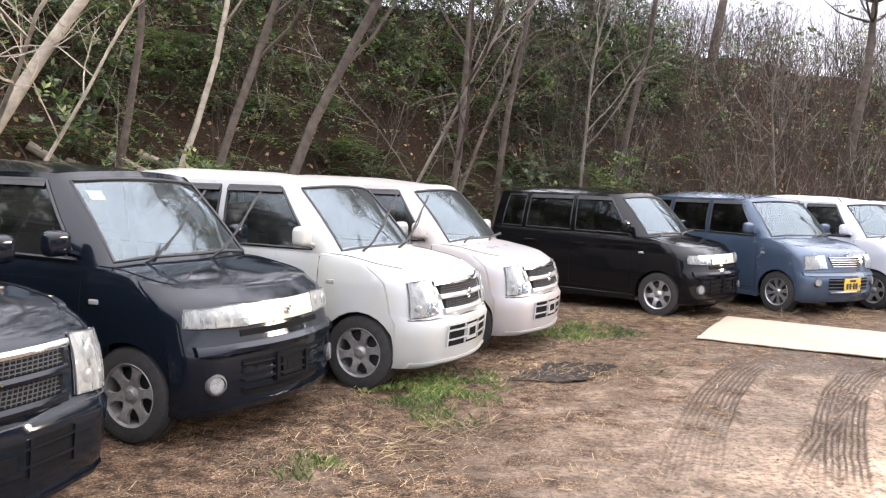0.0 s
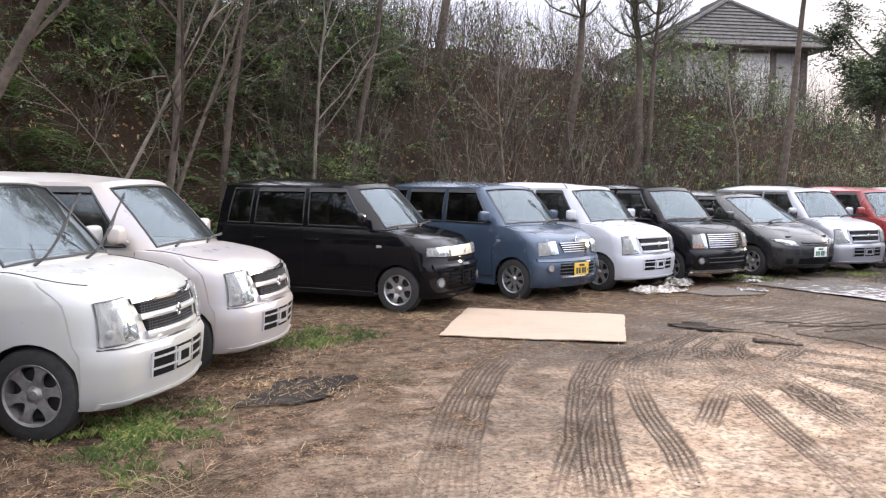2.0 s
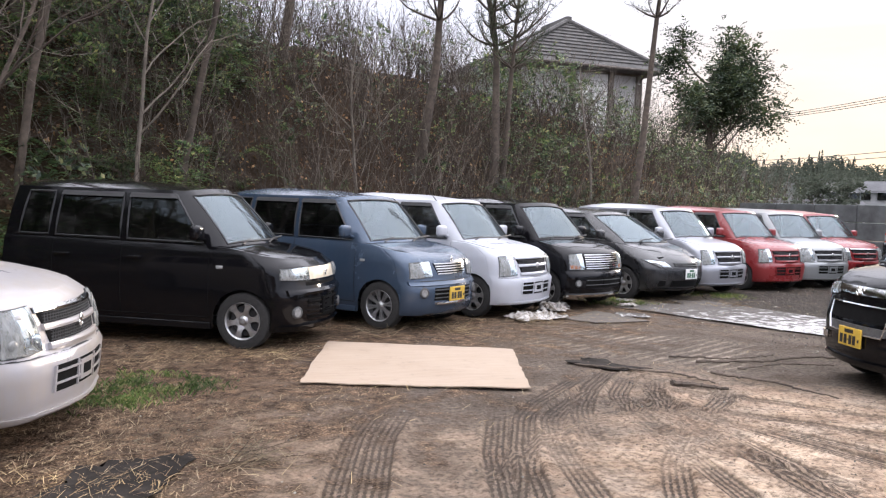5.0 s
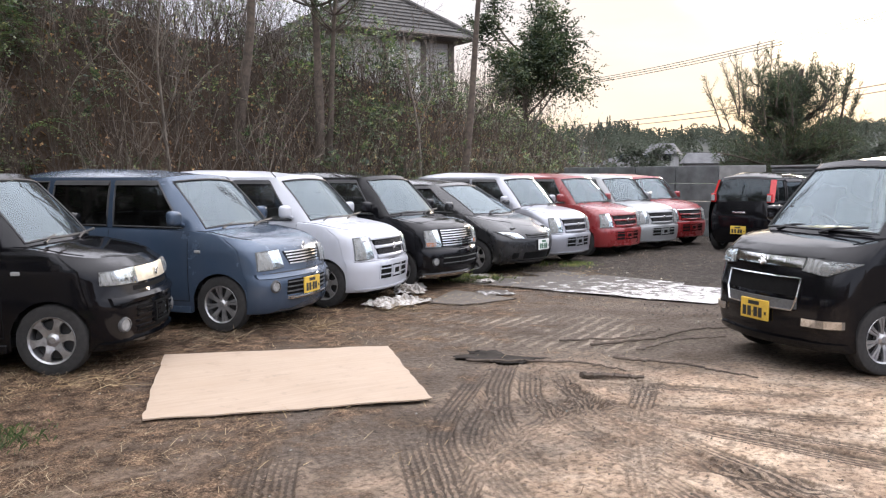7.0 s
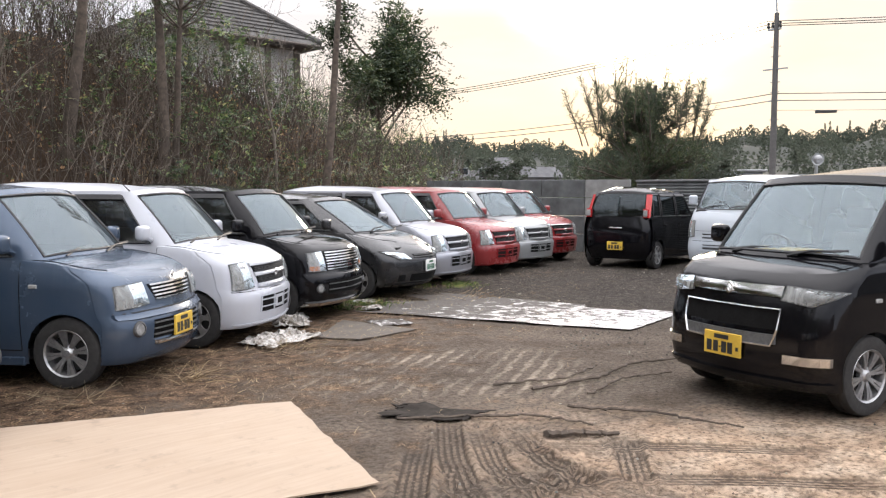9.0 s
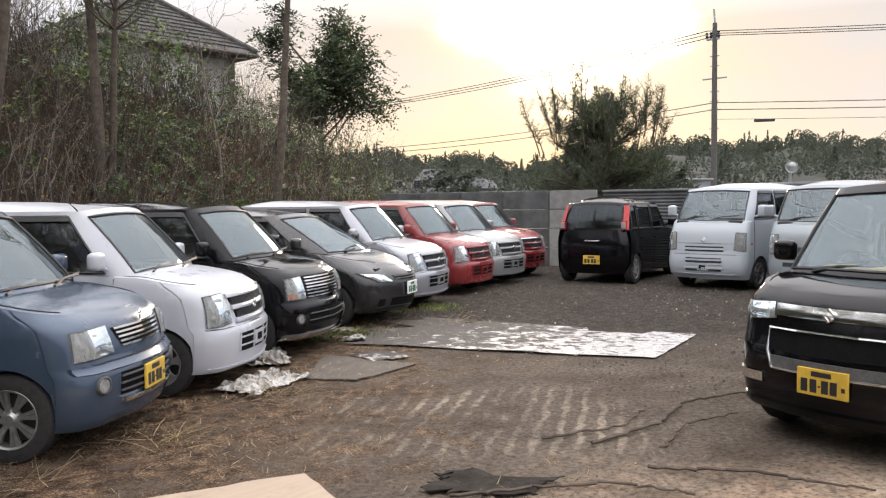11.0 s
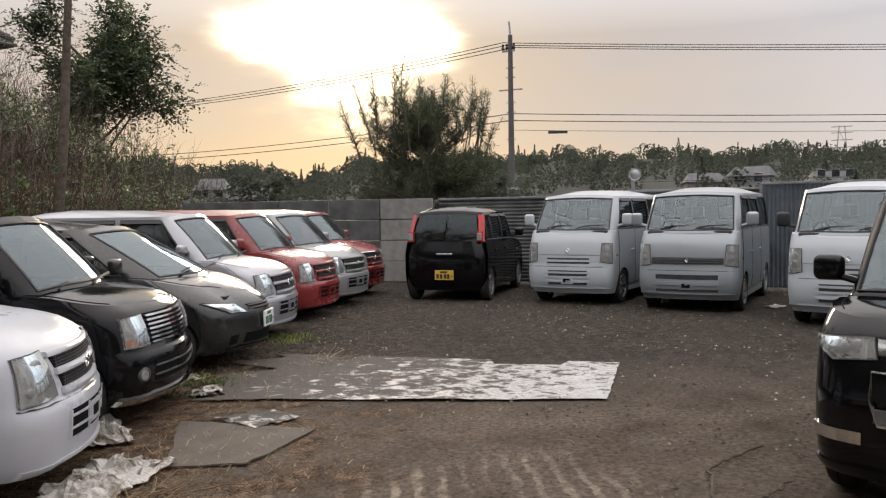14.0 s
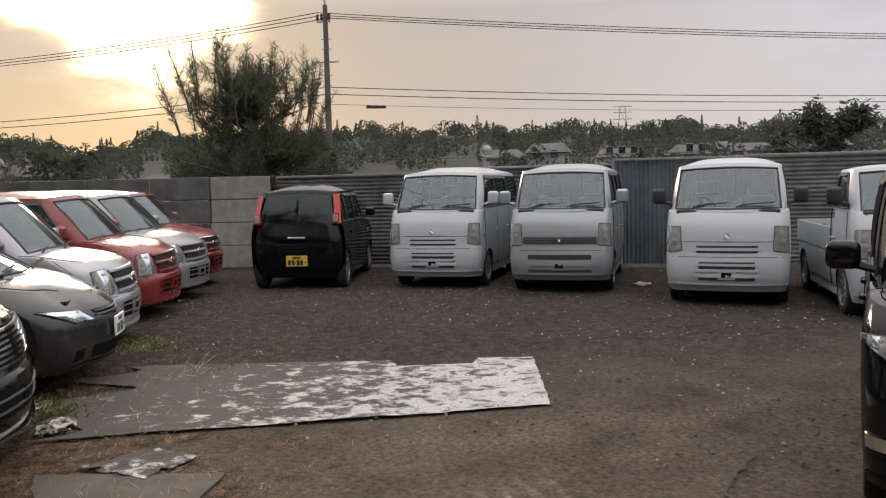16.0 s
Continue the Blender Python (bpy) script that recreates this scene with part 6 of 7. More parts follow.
# trees on the bank
bare_tree(-5.85, 6.85, (0.27, 0.20), 8.5, 0.085, 101, PALEBARK, "pale bare tree leaning over the parked cars", 4, 6, 0.12)
bare_tree(-5.4, 7.3, (0.36, 0.28), 4.6, 0.03, 112, PALEBARK, "slender pale sapling bending over fallen logs", 3, 4, 0.4)
bare_tree(-4.95, 8.9, (0.12, 0.10), 9.0, 0.055, 107, BARK, "bare tree standing among shrubs")
bare_tree(-4.7, 9.5, (0.22, 0.17), 9.0, 0.05, 102, PALEBARK, "slender pale bare tree on the bank")
bare_tree(-4.4, 9.95, (0.40, 0.30), 9.5, 0.07, 103, BARK, "leaning bare tree with rough bark", 3, 6, 0.3)
bare_tree(-3.55, 10.65, (0.26, 0.20), 11.0, 0.085, 104, BARK, "thick leaning bare tree on the bank", 4, 6, 0.3)
bare_tree(-2.4, 12.4, (0.36, 0.27), 8.0, 0.035, 106, GREYTWIG, "slender bare tree with fine twigs", 4, 6, 0.2)
bare_tree(-1.25, 12.5, (0.13, 0.08), 10.5, 0.065, 105, BARK, "bare branching tree at the bank's foot", 4, 7, 0.15)
bare_tree(-1.4, 12.3, (0.34, 0.24), 6.0, 0.045, 113, BARK, "thin bare tree beside a thicker one", 3, 6, 0.25)
bare_tree(0.9, 15.9, (0.05, 0.1), 5.5, 0.045, 108, GREYTWIG, "grey bare sapling among brushwood")
bare_tree(4.1, 23.0, (0.14, 0.04), 8.0, 0.14, 109, BARK, "dark bare tree at the bank's crest", 3, 5, 0.5)
bare_tree(5.2, 18.6, (-0.05, 0.0), 4.5, 0.04, 110, GREYTWIG, "bare sapling at the bank's crest")
bare_tree(12.5, 22.2, (0.05, 0.0), 4.5, 0.04, 111, GREYTWIG, "bare sapling among brushwood")
for i, (tx, ty, hh, sp) in enumerate(((-9.0, 9.0, 11.0, 3.0), (-8.0, 12.5, 12.0, 3.0), (-6.5, 15.5, 12.0, 3.0), (-4.0, 17.8, 12.5, 3.0), (-1.3, 19.4, 10.5, 2.6), (-10.5, 12.5, 9.0, 2.8), (-9.8, 4.0, 8.0, 2.6), (-6.0, 20.0, 9.0, 2.8), (-11.5, 6.5, 9.0, 2.8), (0.8, 21.0, 6.5, 2.0), (-0.6, 14.8, 13.0, 2.8), (1.6, 17.0, 12.0, 2.6))):
    leafy_tree("evergreen_tree", tx, ty, height_at(tx, ty) - 0.1, hh, sp, 200 + i, "dense dark evergreen tree on the wooded bank", 0.12, 88, 0.14 if i < 10 else 0.07, LEAF, 0.22 if i < 10 else 0.62, 0.42)
pine_tree("pine_tree", 7.3, 21.4, height_at(7.3, 21.4) - 0.1, 7.0, 301, "tall pine with dark trunk on the crest", 0.55, 1.3)
pine_tree("pine_tree", 9.2, 21.4, height_at(9.2, 21.4) - 0.1, 7.0, 302, "tall pine leaning on the crest", 0.6, 1.5, (0.06, 0))
pine_tree("pine_tree", 9.5, 21.5, height_at(9.5, 21.5) - 0.1, 6.0, 303, "slender pine beside a thicker one", 0.6, 1.2, (0.10, 0.0), 0.09)
pine_tree("pine_tree", 13.05, 21.1, height_at(13.05, 21.1) - 0.1, 9.0, 304, "tall bare-stemmed pine before the house", 0.72, 1.1, (0, 0), 0.12, whorls=5)
leafy_tree("evergreen_tree", 23.0, 31.3, height_at(23.0, 31.3) - 0.1, 6.9, 3.15, 305, "broad-leaved evergreen tree beside the house", 0.18, 300, 0.14, NEEDLE, 0.18, 0.40)
candle_pine(22.9, 18.8, 0, 306, "bushy young pine with upright shoots behind the fence")
leafy_tree("evergreen_tree", 37.8, 3.1, 0, 5.0, 2.0, 307, "dense dark evergreen tree beyond the fence", 0.24, 90, 0.14, WOODS, 0.12)
for i, (tx, ty, hh) in enumerate(((22.5, 24.0, 2.3), (27.5, 22.5, 2.8), (26.0, 18.0, 2.6))):
    leafy_tree("bush", tx, ty, 0, hh, 1.5, 320 + i, "dense dark bush behind the yard's wall", 0.17, 60, 0.06, WOODS, 0.1)

# fallen logs on the bank
for k, (lx, ly, la, ll, lr) in enumerate(((-5.9, 6.3, 70, 1.9, 0.07), (-6.2, 6.9, 55, 1.5, 0.05), (-5.6, 7.6, 80, 1.3, 0.06), (-6.6, 5.8, 62, 1.6, 0.06), (-0.9, 13.35, 25, 1.6, 0.06), (-5.2, 8.6, 40, 1.2, 0.045), (-5.3, 6.5, 75, 1.7, 0.08), (-4.9, 7.9, 60, 1.4, 0.07), (-6.3, 9.3, 40, 1.7, 0.07), (-5.8, 10.4, 34, 2.1, 0.085), (-6.0, 9.7, 52, 1.3, 0.05), (-5.6, 10.9, 40, 1.2, 0.06))):
    q = bent((0, 0, 0), (math.cos(radians(la)), math.sin(radians(la)), 0.02), ll, 6, rng, 0.03, 0.0)
    g = [(lx + p[0], ly + p[1], height_at(lx + p[0], ly + p[1]) + lr * 0.8) for p in q]
    ob = new("log", mesh_of("log", *tube(g, [lr * (1 - 0.06 * i) for i in range(7)], 9), PALEBARK, True))
    tagged(ob, "pale fallen log lying on the bank among dead leaves", "log", "fallen logs")

# green weeds and straw in the yard
blades = Soup()
for cx, cy, rad, n in ((0.02, 5.15, 0.32, 380), (0.35, 5.3, 0.30, 200), (0.30, 5.75, 0.25, 140), (1.30, 8.6, 0.42, 300), (0.95, 8.1, 0.3, 160), (-0.2, 3.4, 0.2, 60), (0.30, 4.5, 0.22, 70), (0.0, 5.55, 0.25, 200), (8.3, 13.5, 0.5, 260), (10.8, 14.4, 0.5, 150), (0.1, 2.6, 0.2, 60)):
    for _ in range(n * 6):
        a, q = rng.uniform(0, math.tau), rad * math.sqrt(rng.rand()) * rng.uniform(0.6, 1.5)
        x, y, l, b = cx + q * math.cos(a), cy + q * math.sin(a), rng.uniform(0.015, 0.065), rng.uniform(0, math.tau)
        if noise.noise(Vector((x * 5.0, y * 5.0, 0.4))) < -0.08:
            continue
        if 0.55 < x < 1.55 and 5.8 < y < 6.8:
            continue
        w, d = 0.0018, np.array([math.cos(b), math.sin(b), 0])
        s = np.array([-d[1], d[0], 0]) * w
        p = np.array([x, y, 0.0])
        blades.add([p - s, p + s, p + d * l * 0.3 + [0, 0, l * 0.7] + s * 0.7, p + d * l * 0.8 + [0, 0, l * 0.9]], [(0, 1, 2), (0, 2, 3)])
tagged(blades.made("grass_blades", GRASS), "fresh green weeds in patches before the parked cars", "grass", kind="stuff")

def on_sheet(x, y):
    """Where the plywood sheet lies."""
    out = np.ones(np.shape(x), bool)
    Q = [(2.37, 8.47), (4.14, 7.88), (4.76, 9.66), (2.96, 10.36)]
    for (ax, ay), (bx, by) in zip(Q, Q[1:] + Q[:1]):
        out &= (bx - ax) * (y - ay) - (by - ay) * (x - ax) > -0.03
    return out


straw = Soup()
x, y = rng.uniform(-3, 15, 420000), rng.uniform(0.5, 20, 420000)
b = behind(x, y)
dens = np.interp(b, [-9.5, -7.5, -6.0, -4.5, 0], [0.01, 0.06, 0.28, 1, 0.5]) * np.clip(0.45 + 1.6 * wave(x, y, 1.6, 17) + 1.0 * wave(x, y, 5.0, 18), 0.04, 1) * np.interp(x, [-3, 8, 15], [1, 0.8, 0.3])
keep = (rng.rand(len(x)) < dens * 1.1) & ~on_sheet(x, y)
x, y = x[keep], y[keep]
m = len(x)
a, l, t = rng.uniform(0, math.pi, m), rng.uniform(0.02, 0.10, m) ** 1.0, rng.uniform(-0.1, 0.3, m)
d = np.c_[np.cos(a), np.sin(a), t]
w = np.c_[-d[:, 1], d[:, 0], np.full(m, 0.2)] * rng.uniform(0.0009, 0.0024, m)[:, None]
p = np.c_[x, y, 0.014 + np.abs(t) * 0.05]
e = p + d * l[:, None]
straw.add(np.stack([p - w, p + w, e + w * 0.6, e - w * 0.6], 1), [(4 * i, 4 * i + 1, 4 * i + 2, 4 * i + 3) for i in range(m)])
tagged(straw.made("straw_litter", STRAW), "dry straw and stalks strewn over the earth", "straw", kind="stuff")
tuft = Soup()
for cx, cy, n in ((0.55, 4.35, 130), (1.75, 6.55, 90), (0.2, 3.9, 60), (5.9, 11.4, 60), (4.6, 10.9, 80), (3.6, 10.8, 50), (2.4, 9.6, 60), (9.9, 12.9, 40)):
    for _ in range(n):
        a = rng.uniform(0, math.tau)
        p = np.array([cx + rng.normal() * 0.12, cy + rng.normal() * 0.12, 0.01])
        tuft.stem(bent(p, (math.cos(a), math.sin(a), rng.uniform(0.1, 0.6)), rng.uniform(0.12, 0.32), 3, rng, 0.15, -0.1), 0.0025, 0.0012)
tagged(tuft.made("dry_tufts", STRAW), "tufts of dry grass on the earth", "grass", kind="stuff")

stones = Soup()
STONE = leaf_mat("pebble", [(0.0, (0.05, 0.045, 0.038)), (0.75, (0.11, 0.10, 0.085)), (1.0, (0.34, 0.32, 0.28))], 0.9, 0.0)
for i in range(7200):
    if i < 6000:
        x, y = rng.uniform(8, 18.5), rng.uniform(5, 18)
    else:
        x, y = rng.uniform(1, 9), rng.uniform(2, 12)
    r = rng.uniform(0.005, 0.019) * (1 if i < 6000 else 0.6)
    o = np.array([(1, 0, 0), (0, 1, 0), (-1, 0, 0), (0, -1, 0), (0, 0, 0.8), (0, 0, -0.4)]) * rng.uniform(0.6, 1.3, (6, 3)) * r
    stones.add(o + [x, y, 0.010 + r * 0.3], [(0, 1, 4), (1, 2, 4), (2, 3, 4), (3, 0, 4), (1, 0, 5), (2, 1, 5), (3, 2, 5), (0, 3, 5)])
tagged(stones.made("pebbles", STONE), "small loose pebbles on the yard", "pebbles", kind="stuff")
clods = Soup()
EARTH = simple("loose_earth", (0.24, 0.18, 0.135), 0.95, 0, 0.4, 30, 0.4)
for i in range(1500):
    tr = TRACKS[rng.randint(len(TRACKS))]
    k, u = rng.randint(len(tr) - 1), rng.rand()
    x, y = (tr[k][q] + (tr[k + 1][q] - tr[k][q]) * u + rng.normal() * 0.16 for q in (0, 1))
    r = rng.uniform(0.004, 0.012)
    o = np.array([(1, 0, 0), (0, 1, 0), (-1, 0, 0), (0, -1, 0), (0, 0, 0.7), (0, 0, -0.4)]) * rng.uniform(0.6, 1.3, (6, 3)) * r
    clods.add(o + [x, y, 0.012 + r * 0.2], [(0, 1, 4), (1, 2, 4), (2, 3, 4), (3, 0, 4), (1, 0, 5), (2, 1, 5), (3, 2, 5), (0, 3, 5)])
tagged(clods.made("earth_clods", EARTH), "loose clods of earth beside the tyre prints", "earth", kind="stuff")


# ---- house on the bank ----
def house_on_bank():
    roof_mat = simple("dark_roof_tile", (0.085, 0.08, 0.075), 0.8, 0, 0.45, 5, 0.3)
    plaster = simple("grey_plaster", (0.40, 0.39, 0.38), 0.9, 0, 0.15, 3, 0.1)
    pale = simple("white_shutter", (0.66, 0.65, 0.63), 0.7, 0, 0.12, 3)
    wood = simple("weathered_wood", (0.13, 0.11, 0.095), 0.9, 0, 0.3, 8)
    h = empty("house", 21.34, 44.1, 2.75, 0.6, "grey plastered two-storey house with dark tiled hip roof", "house")
    h.scale = (1.15, 1.15, 1.15)
    part("wall", *joined(box(-3.0, 3.0, -3.5, -3.3, 0, 5.25), box(-3.0, 3.0, 3.3, 3.5, 0, 5.25), box(-3.0, -2.8, -3.3, 3.3, 0, 5.25), box(2.8, 3.0, -3.3, 3.3, 0, 5.25)), plaster, h)
    for px in (-3.0, -0.35, 1.55, 3.0):
        part("wall_post", *box(px - 0.13, px + 0.13, -3.62, -3.5, 0, 5.25, 0.01), wood, h)
    part("shutter", *box(-0.18, 1.40, -3.58, -3.502, 2.6, 4.9, 0.01), pale, h)
    for k in range(5):
        part("shutter_groove", *box(-0.18, 1.40, -3.586, -3.58, 2.9 + k * 0.42, 2.915 + k * 0.42), wood, h)
    part("shutter", *box(-2.6, -0.7, -3.56, -3.502, 2.6, 4.8, 0.01), plaster, h)
    part("beam", *box(-3.05, 3.05, -3.60, -3.50, 4.95, 5.2, 0.01), wood, h)
    # hip roof: eaves, ridge, tile courses
    E = [(-3.8, -4.3, 5.2), (3.8, -4.3, 5.2), (3.8, 4.3, 5.2), (-3.8, 4.3, 5.2)]
    R = [(0.5, -1.2, 7.6), (0.5, 1.2, 7.6)]
    V = E + R + [(x, y, z - 0.16) for x, y, z in E]
    part("roof", V, [(0, 1, 4), (1, 2, 5, 4), (2, 3, 5), (3, 0, 4, 5), (0, 6, 7, 1), (1, 7, 8, 2), (2, 8, 9, 3), (3, 9, 6, 0), (9, 8, 7, 6)], roof_mat, h)
    for a, b, c in ((0, 1, 4), (3, 0, 4)):
        for k in range(1, 12):
            u = k / 12
            p, q = Vector(E[a]).lerp(Vector(R[0]), u), Vector(E[b]).lerp(Vector(R[0] if c == 4 and a == 0 else R[1] if b == 3 else R[0]), u)
            if a == 3:
                p = Vector(E[3]).lerp(Vector(R[1]), u)
            part("tile_course", *tube([p + Vector((0, 0, 0.03)), q + Vector((0, 0, 0.03))], 0.035, 5), roof_mat, h)
    for e, r in ((0, 0), (1, 0), (3, 1)):
        part("hip_ridge", *tube([Vector(E[e]) + Vector((0, 0, 0.08)), Vector(R[r]) + Vector((0, 0, 0.08))], 0.11, 6), roof_mat, h)
    part("ridge", *box(0.35, 0.65, -1.35, 1.35, 7.55, 7.85, 0.04), roof_mat, h)
    part("gutter", *tube([(-3.85, -4.35, 5.12), (3.85, -4.35, 5.12)], 0.06, 6), wood, h)
    part("downpipe", *tube([(3.0, -4.2, 5.1), (3.05, -3.7, 4.8), (3.05, -3.68, 0.0)], 0.04, 6), wood, h)


house_on_bank()


# ---- things lying in the yard ----
def draped(name, corners, nu, nv, lift, mat, label, category, seed, ragged=0.02, holes=0.0, thick=0.004, freq=3.0, cut=None):
    """A thin sheet lying on the ground between four corners, with waves, ragged edges and thickness."""
    r = np.random.RandomState(seed)
    a, b, c, d = [np.array(q, float) for q in corners]
    V = []
    ph = r.uniform(0, 6, 8)
    for i in range(nu):
        for j in range(nv):
            u, v = i / (nu - 1), j / (nv - 1)
            if cut:
                u, v = cut(u, v)
            p = (a * (1 - u) + b * u) * (1 - v) + (d * (1 - u) + c * u) * v
            if i in (0, nu - 1) or j in (0, nv - 1):
                p = p + r.normal(size=2) * ragged
            z = 0.018 + lift * (0.5 + 0.5 * math.sin(freq * 2.1 * u + ph[0] + 2 * v)) * (0.5 + 0.5 * math.sin(freq * 1.7 * v + ph[1] + 3 * u)) + lift * 0.35 * r.rand()
            V.append((p[0], p[1], z))
    F = [f for f in grid_faces(nu, nv) if r.rand() >= holes]
    n = len(V)
    V += [(x, y, z - thick) for x, y, z in V]
    m = [tuple(reversed([k + n for k in f])) for f in F]
    edge = [i * nv for i in range(nu)] + [(nu - 1) * nv + j for j in range(1, nv)] + [i * nv + nv - 1 for i in range(nu - 2, -1, -1)] + list(range(nv - 2, 0, -1))
    rim = [(edge[k], edge[(k + 1) % len(edge)], edge[(k + 1) % len(edge)] + n, edge[k] + n) for k in range(len(edge))] if holes == 0 else []
    ob = new(name, mesh_of(name, V, F + m + rim, mat, True))
    return tagged(ob, label, category)


def ply_mat():
    m, N, L, b = material("plywood", 0.7)
    v = object_coord(N)
    mp = N.new("ShaderNodeMapping")
    mp.inputs["Rotation"].default_value[2] = 0.35
    mp.inputs["Scale"].default_value = (0.7, 9, 1)
    L.new(v, mp.inputs[0])
    grain, blot = noise_node(N, L, 3, 6, 0.6, mp.outputs[0]), noise_node(N, L, 1.6, 5, 0.6, v)
    scuff = noise_node(N, L, 7, 7, 0.7, v)
    c = ramp_node(N, L, grain.outputs["Fac"], [(0.32, (0.29, 0.222, 0.16)), (0.68, (0.345, 0.268, 0.196))])
    c = mix_node(N, L, ramp_node(N, L, blot.outputs["Fac"], [(0.48, (0, 0, 0)), (0.72, (0.35,) * 3)]), c, (0.27, 0.195, 0.13))
    c = mix_node(N, L, ramp_node(N, L, scuff.outputs["Fac"], [(0.56, (0, 0, 0)), (0.70, (0.6,) * 3)]), c, (0.20, 0.155, 0.115))
    L.new(c, b.inputs["Base Color"])
    bump_node(N, L, b, grain.outputs["Fac"], 0.1, 0.01)
    return m


def film_mat(name, base, dirt, cover, rough=0.25, slope=0.0):
    """Plastic sheet with earth smeared over it."""
    m, N, L, b = material(name, rough)
    v = object_coord(N)
    mp = N.new("ShaderNodeMapping")
    mp.inputs["Rotation"].default_value[2] = 0.6
    mp.inputs["Scale"].default_value = (1.25, 1.0, 1)
    L.new(v, mp.inputs[0])
    n1, n2 = noise_node(N, L, 5.0, 10, 0.74, mp.outputs[0]), noise_node(N, L, 30, 6, 0.65, v)
    xyz = N.new("ShaderNodeSeparateXYZ")
    L.new(v, xyz.inputs[0])
    lean = N.new("ShaderNodeMath")
    lean.operation = "MULTIPLY_ADD"
    L.new(xyz.outputs[1], lean.inputs[0])
    lean.inputs[1].default_value = -slope
    lean.inputs[2].default_value = slope * 11.6
    both_ = N.new("ShaderNodeMath")
    both_.operation = "ADD"
    L.new(n1.outputs["Fac"], both_.inputs[0])
    L.new(lean.outputs[0], both_.inputs[1])
    f = ramp_node(N, L, both_.outputs[0], [(cover - 0.05, (1, 1, 1)), (cover + 0.07, (0.12,) * 3)])
    L.new(mix_node(N, L, f, base, dirt), b.inputs["Base Color"])
    L.new(ramp_node(N, L, f, [(0.0, (rough,) * 3), (1.0, (0.9,) * 3)]), b.inputs["Roughness"])
    bump_node(N, L, b, n2.outputs["Fac"], 0.6, 0.03)
    return m


draped("plywood_sheet", [(2.37, 8.47), (4.14, 7.88), (4.76, 9.66), (2.96, 10.36)], 18, 18, 0.016, ply_mat(), "thin pale plywood sheet lying on the earth", "sheet", 1, 0.005, 0, 0.009)
FILM = film_mat("silver_film", (0.56, 0.55, 0.54), (0.062, 0.054, 0.047), 0.545, 0.16, 0.07)


def torn(u, v):
    """The long sheet has a bite in its far edge and a ragged end."""
    if 0.66 < u < 0.86:
        v = min(v, 0.86)
    return 1 - (1 - u) * (1 - 0.10 * abs(math.sin(v * 7 + 0.6)) - 0.05 * math.sin(v * 23)), v


draped("plastic_sheet", [(7.75, 13.2), (9.22, 9.78), (10.82, 10.1), (9.9, 13.9)], 60, 26, 0.008, FILM, "long silvery plastic sheet smeared with earth", "sheet", 2, 0.006, 0, 0.002, 9, torn)
MAT = simple("brown_board", (0.085, 0.070, 0.056), 0.85, 0, 0.3, 4, 0.2)
draped("floor_mat", [(6.42, 11.75), (6.66, 11.33), (7.52, 11.42), (7.3, 12.5)], 12, 12, 0.010, MAT, "flat brown board lying beside crumpled plastic", "mat", 3, 0.008, 0, 0.012)
draped("plastic_film", [(7.35, 11.85), (7.75, 11.72), (7.85, 12.05), (7.45, 12.3)], 10, 10, 0.02, FILM, "small scrap of clear plastic film", "film", 4, 0.02, 0, 0.002, 8)
CLEAR = film_mat("crumpled_film", (0.50, 0.48, 0.45), (0.16, 0.135, 0.105), 0.46, 0.32)


def crumpled(x, y, sx, sy, hgt, turn, seed, label):
    r = np.random.RandomState(seed)
    n, V = 26, []
    for i in range(n):
        for j in range(n):
            u, v = i / (n - 1) * 2 - 1, j / (n - 1) * 2 - 1
            ridge = abs(noise.noise(Vector((u * 2.6 + seed, v * 2.6, 0.3)))) + 0.6 * abs(noise.noise(Vector((u * 6 + seed, v * 6, 1.7))))
            edge = max(0.0, 1 - max(abs(u), abs(v)) ** 4)
            V.append((u * sx + 0.10 * noise.noise(Vector((u * 3, v * 3, seed))), v * sy + 0.10 * noise.noise(Vector((v * 3, u * 3, seed + 5))), 0.02 + hgt * ridge * (0.25 + 0.75 * edge)))
    ob = new("plastic_bag", mesh_of("plastic_bag", V, grid_faces(n, n), CLEAR))
    ob.matrix_basis = pose(x, y, 0, 0, 0, turn)
    tagged(ob, label, "plastic", "crumpled plastic")


crumpled(6.05, 11.85, 0.40, 0.22, 0.13, 15, 3, "crumpled clear plastic sheeting dusty on the earth")
crumpled(6.75, 12.75, 0.36, 0.20, 0.14, 60, 8, "crumpled clear plastic bag beside a board")
crumpled(8.15, 13.0, 0.16, 0.06, 0.06, 10, 12, "torn strip of plastic on the earth")
crumpled(8.5, 13.6, 0.14, 0.05, 0.05, -40, 15, "small torn strip of plastic")
DARK = simple("black_rubber_sheet", (0.036, 0.031, 0.027), 0.95, 0, 0.5, 9, 0.3)
DARK.node_tree.nodes["Principled BSDF"].inputs["Specular IOR Level"].default_value = 0.08
draped("rubber_sheet", [(0.62, 5.85), (1.22, 5.95), (1.50, 6.75), (0.90, 6.62)], 12, 12, 0.002, DARK, "dark worn rubber sheet half buried in earth", "sheet", 5, 0.03, 0, 0.003)
draped("rag", [(4.98, 8.92), (5.35, 8.45), (5.62, 8.5), (5.30, 9.05)], 12, 12, 0.015, DARK, "black flattened rag on the earth", "rag", 6, 0.03, 0, 0.006)
draped("rag", [(16.0, 9.1), (16.3, 8.95), (16.5, 9.15), (16.2, 9.3)], 6, 6, 0.02, CLEAR, "scrap of pale sheet near the fence", "scrap", 7, 0.02, 0, 0.006)


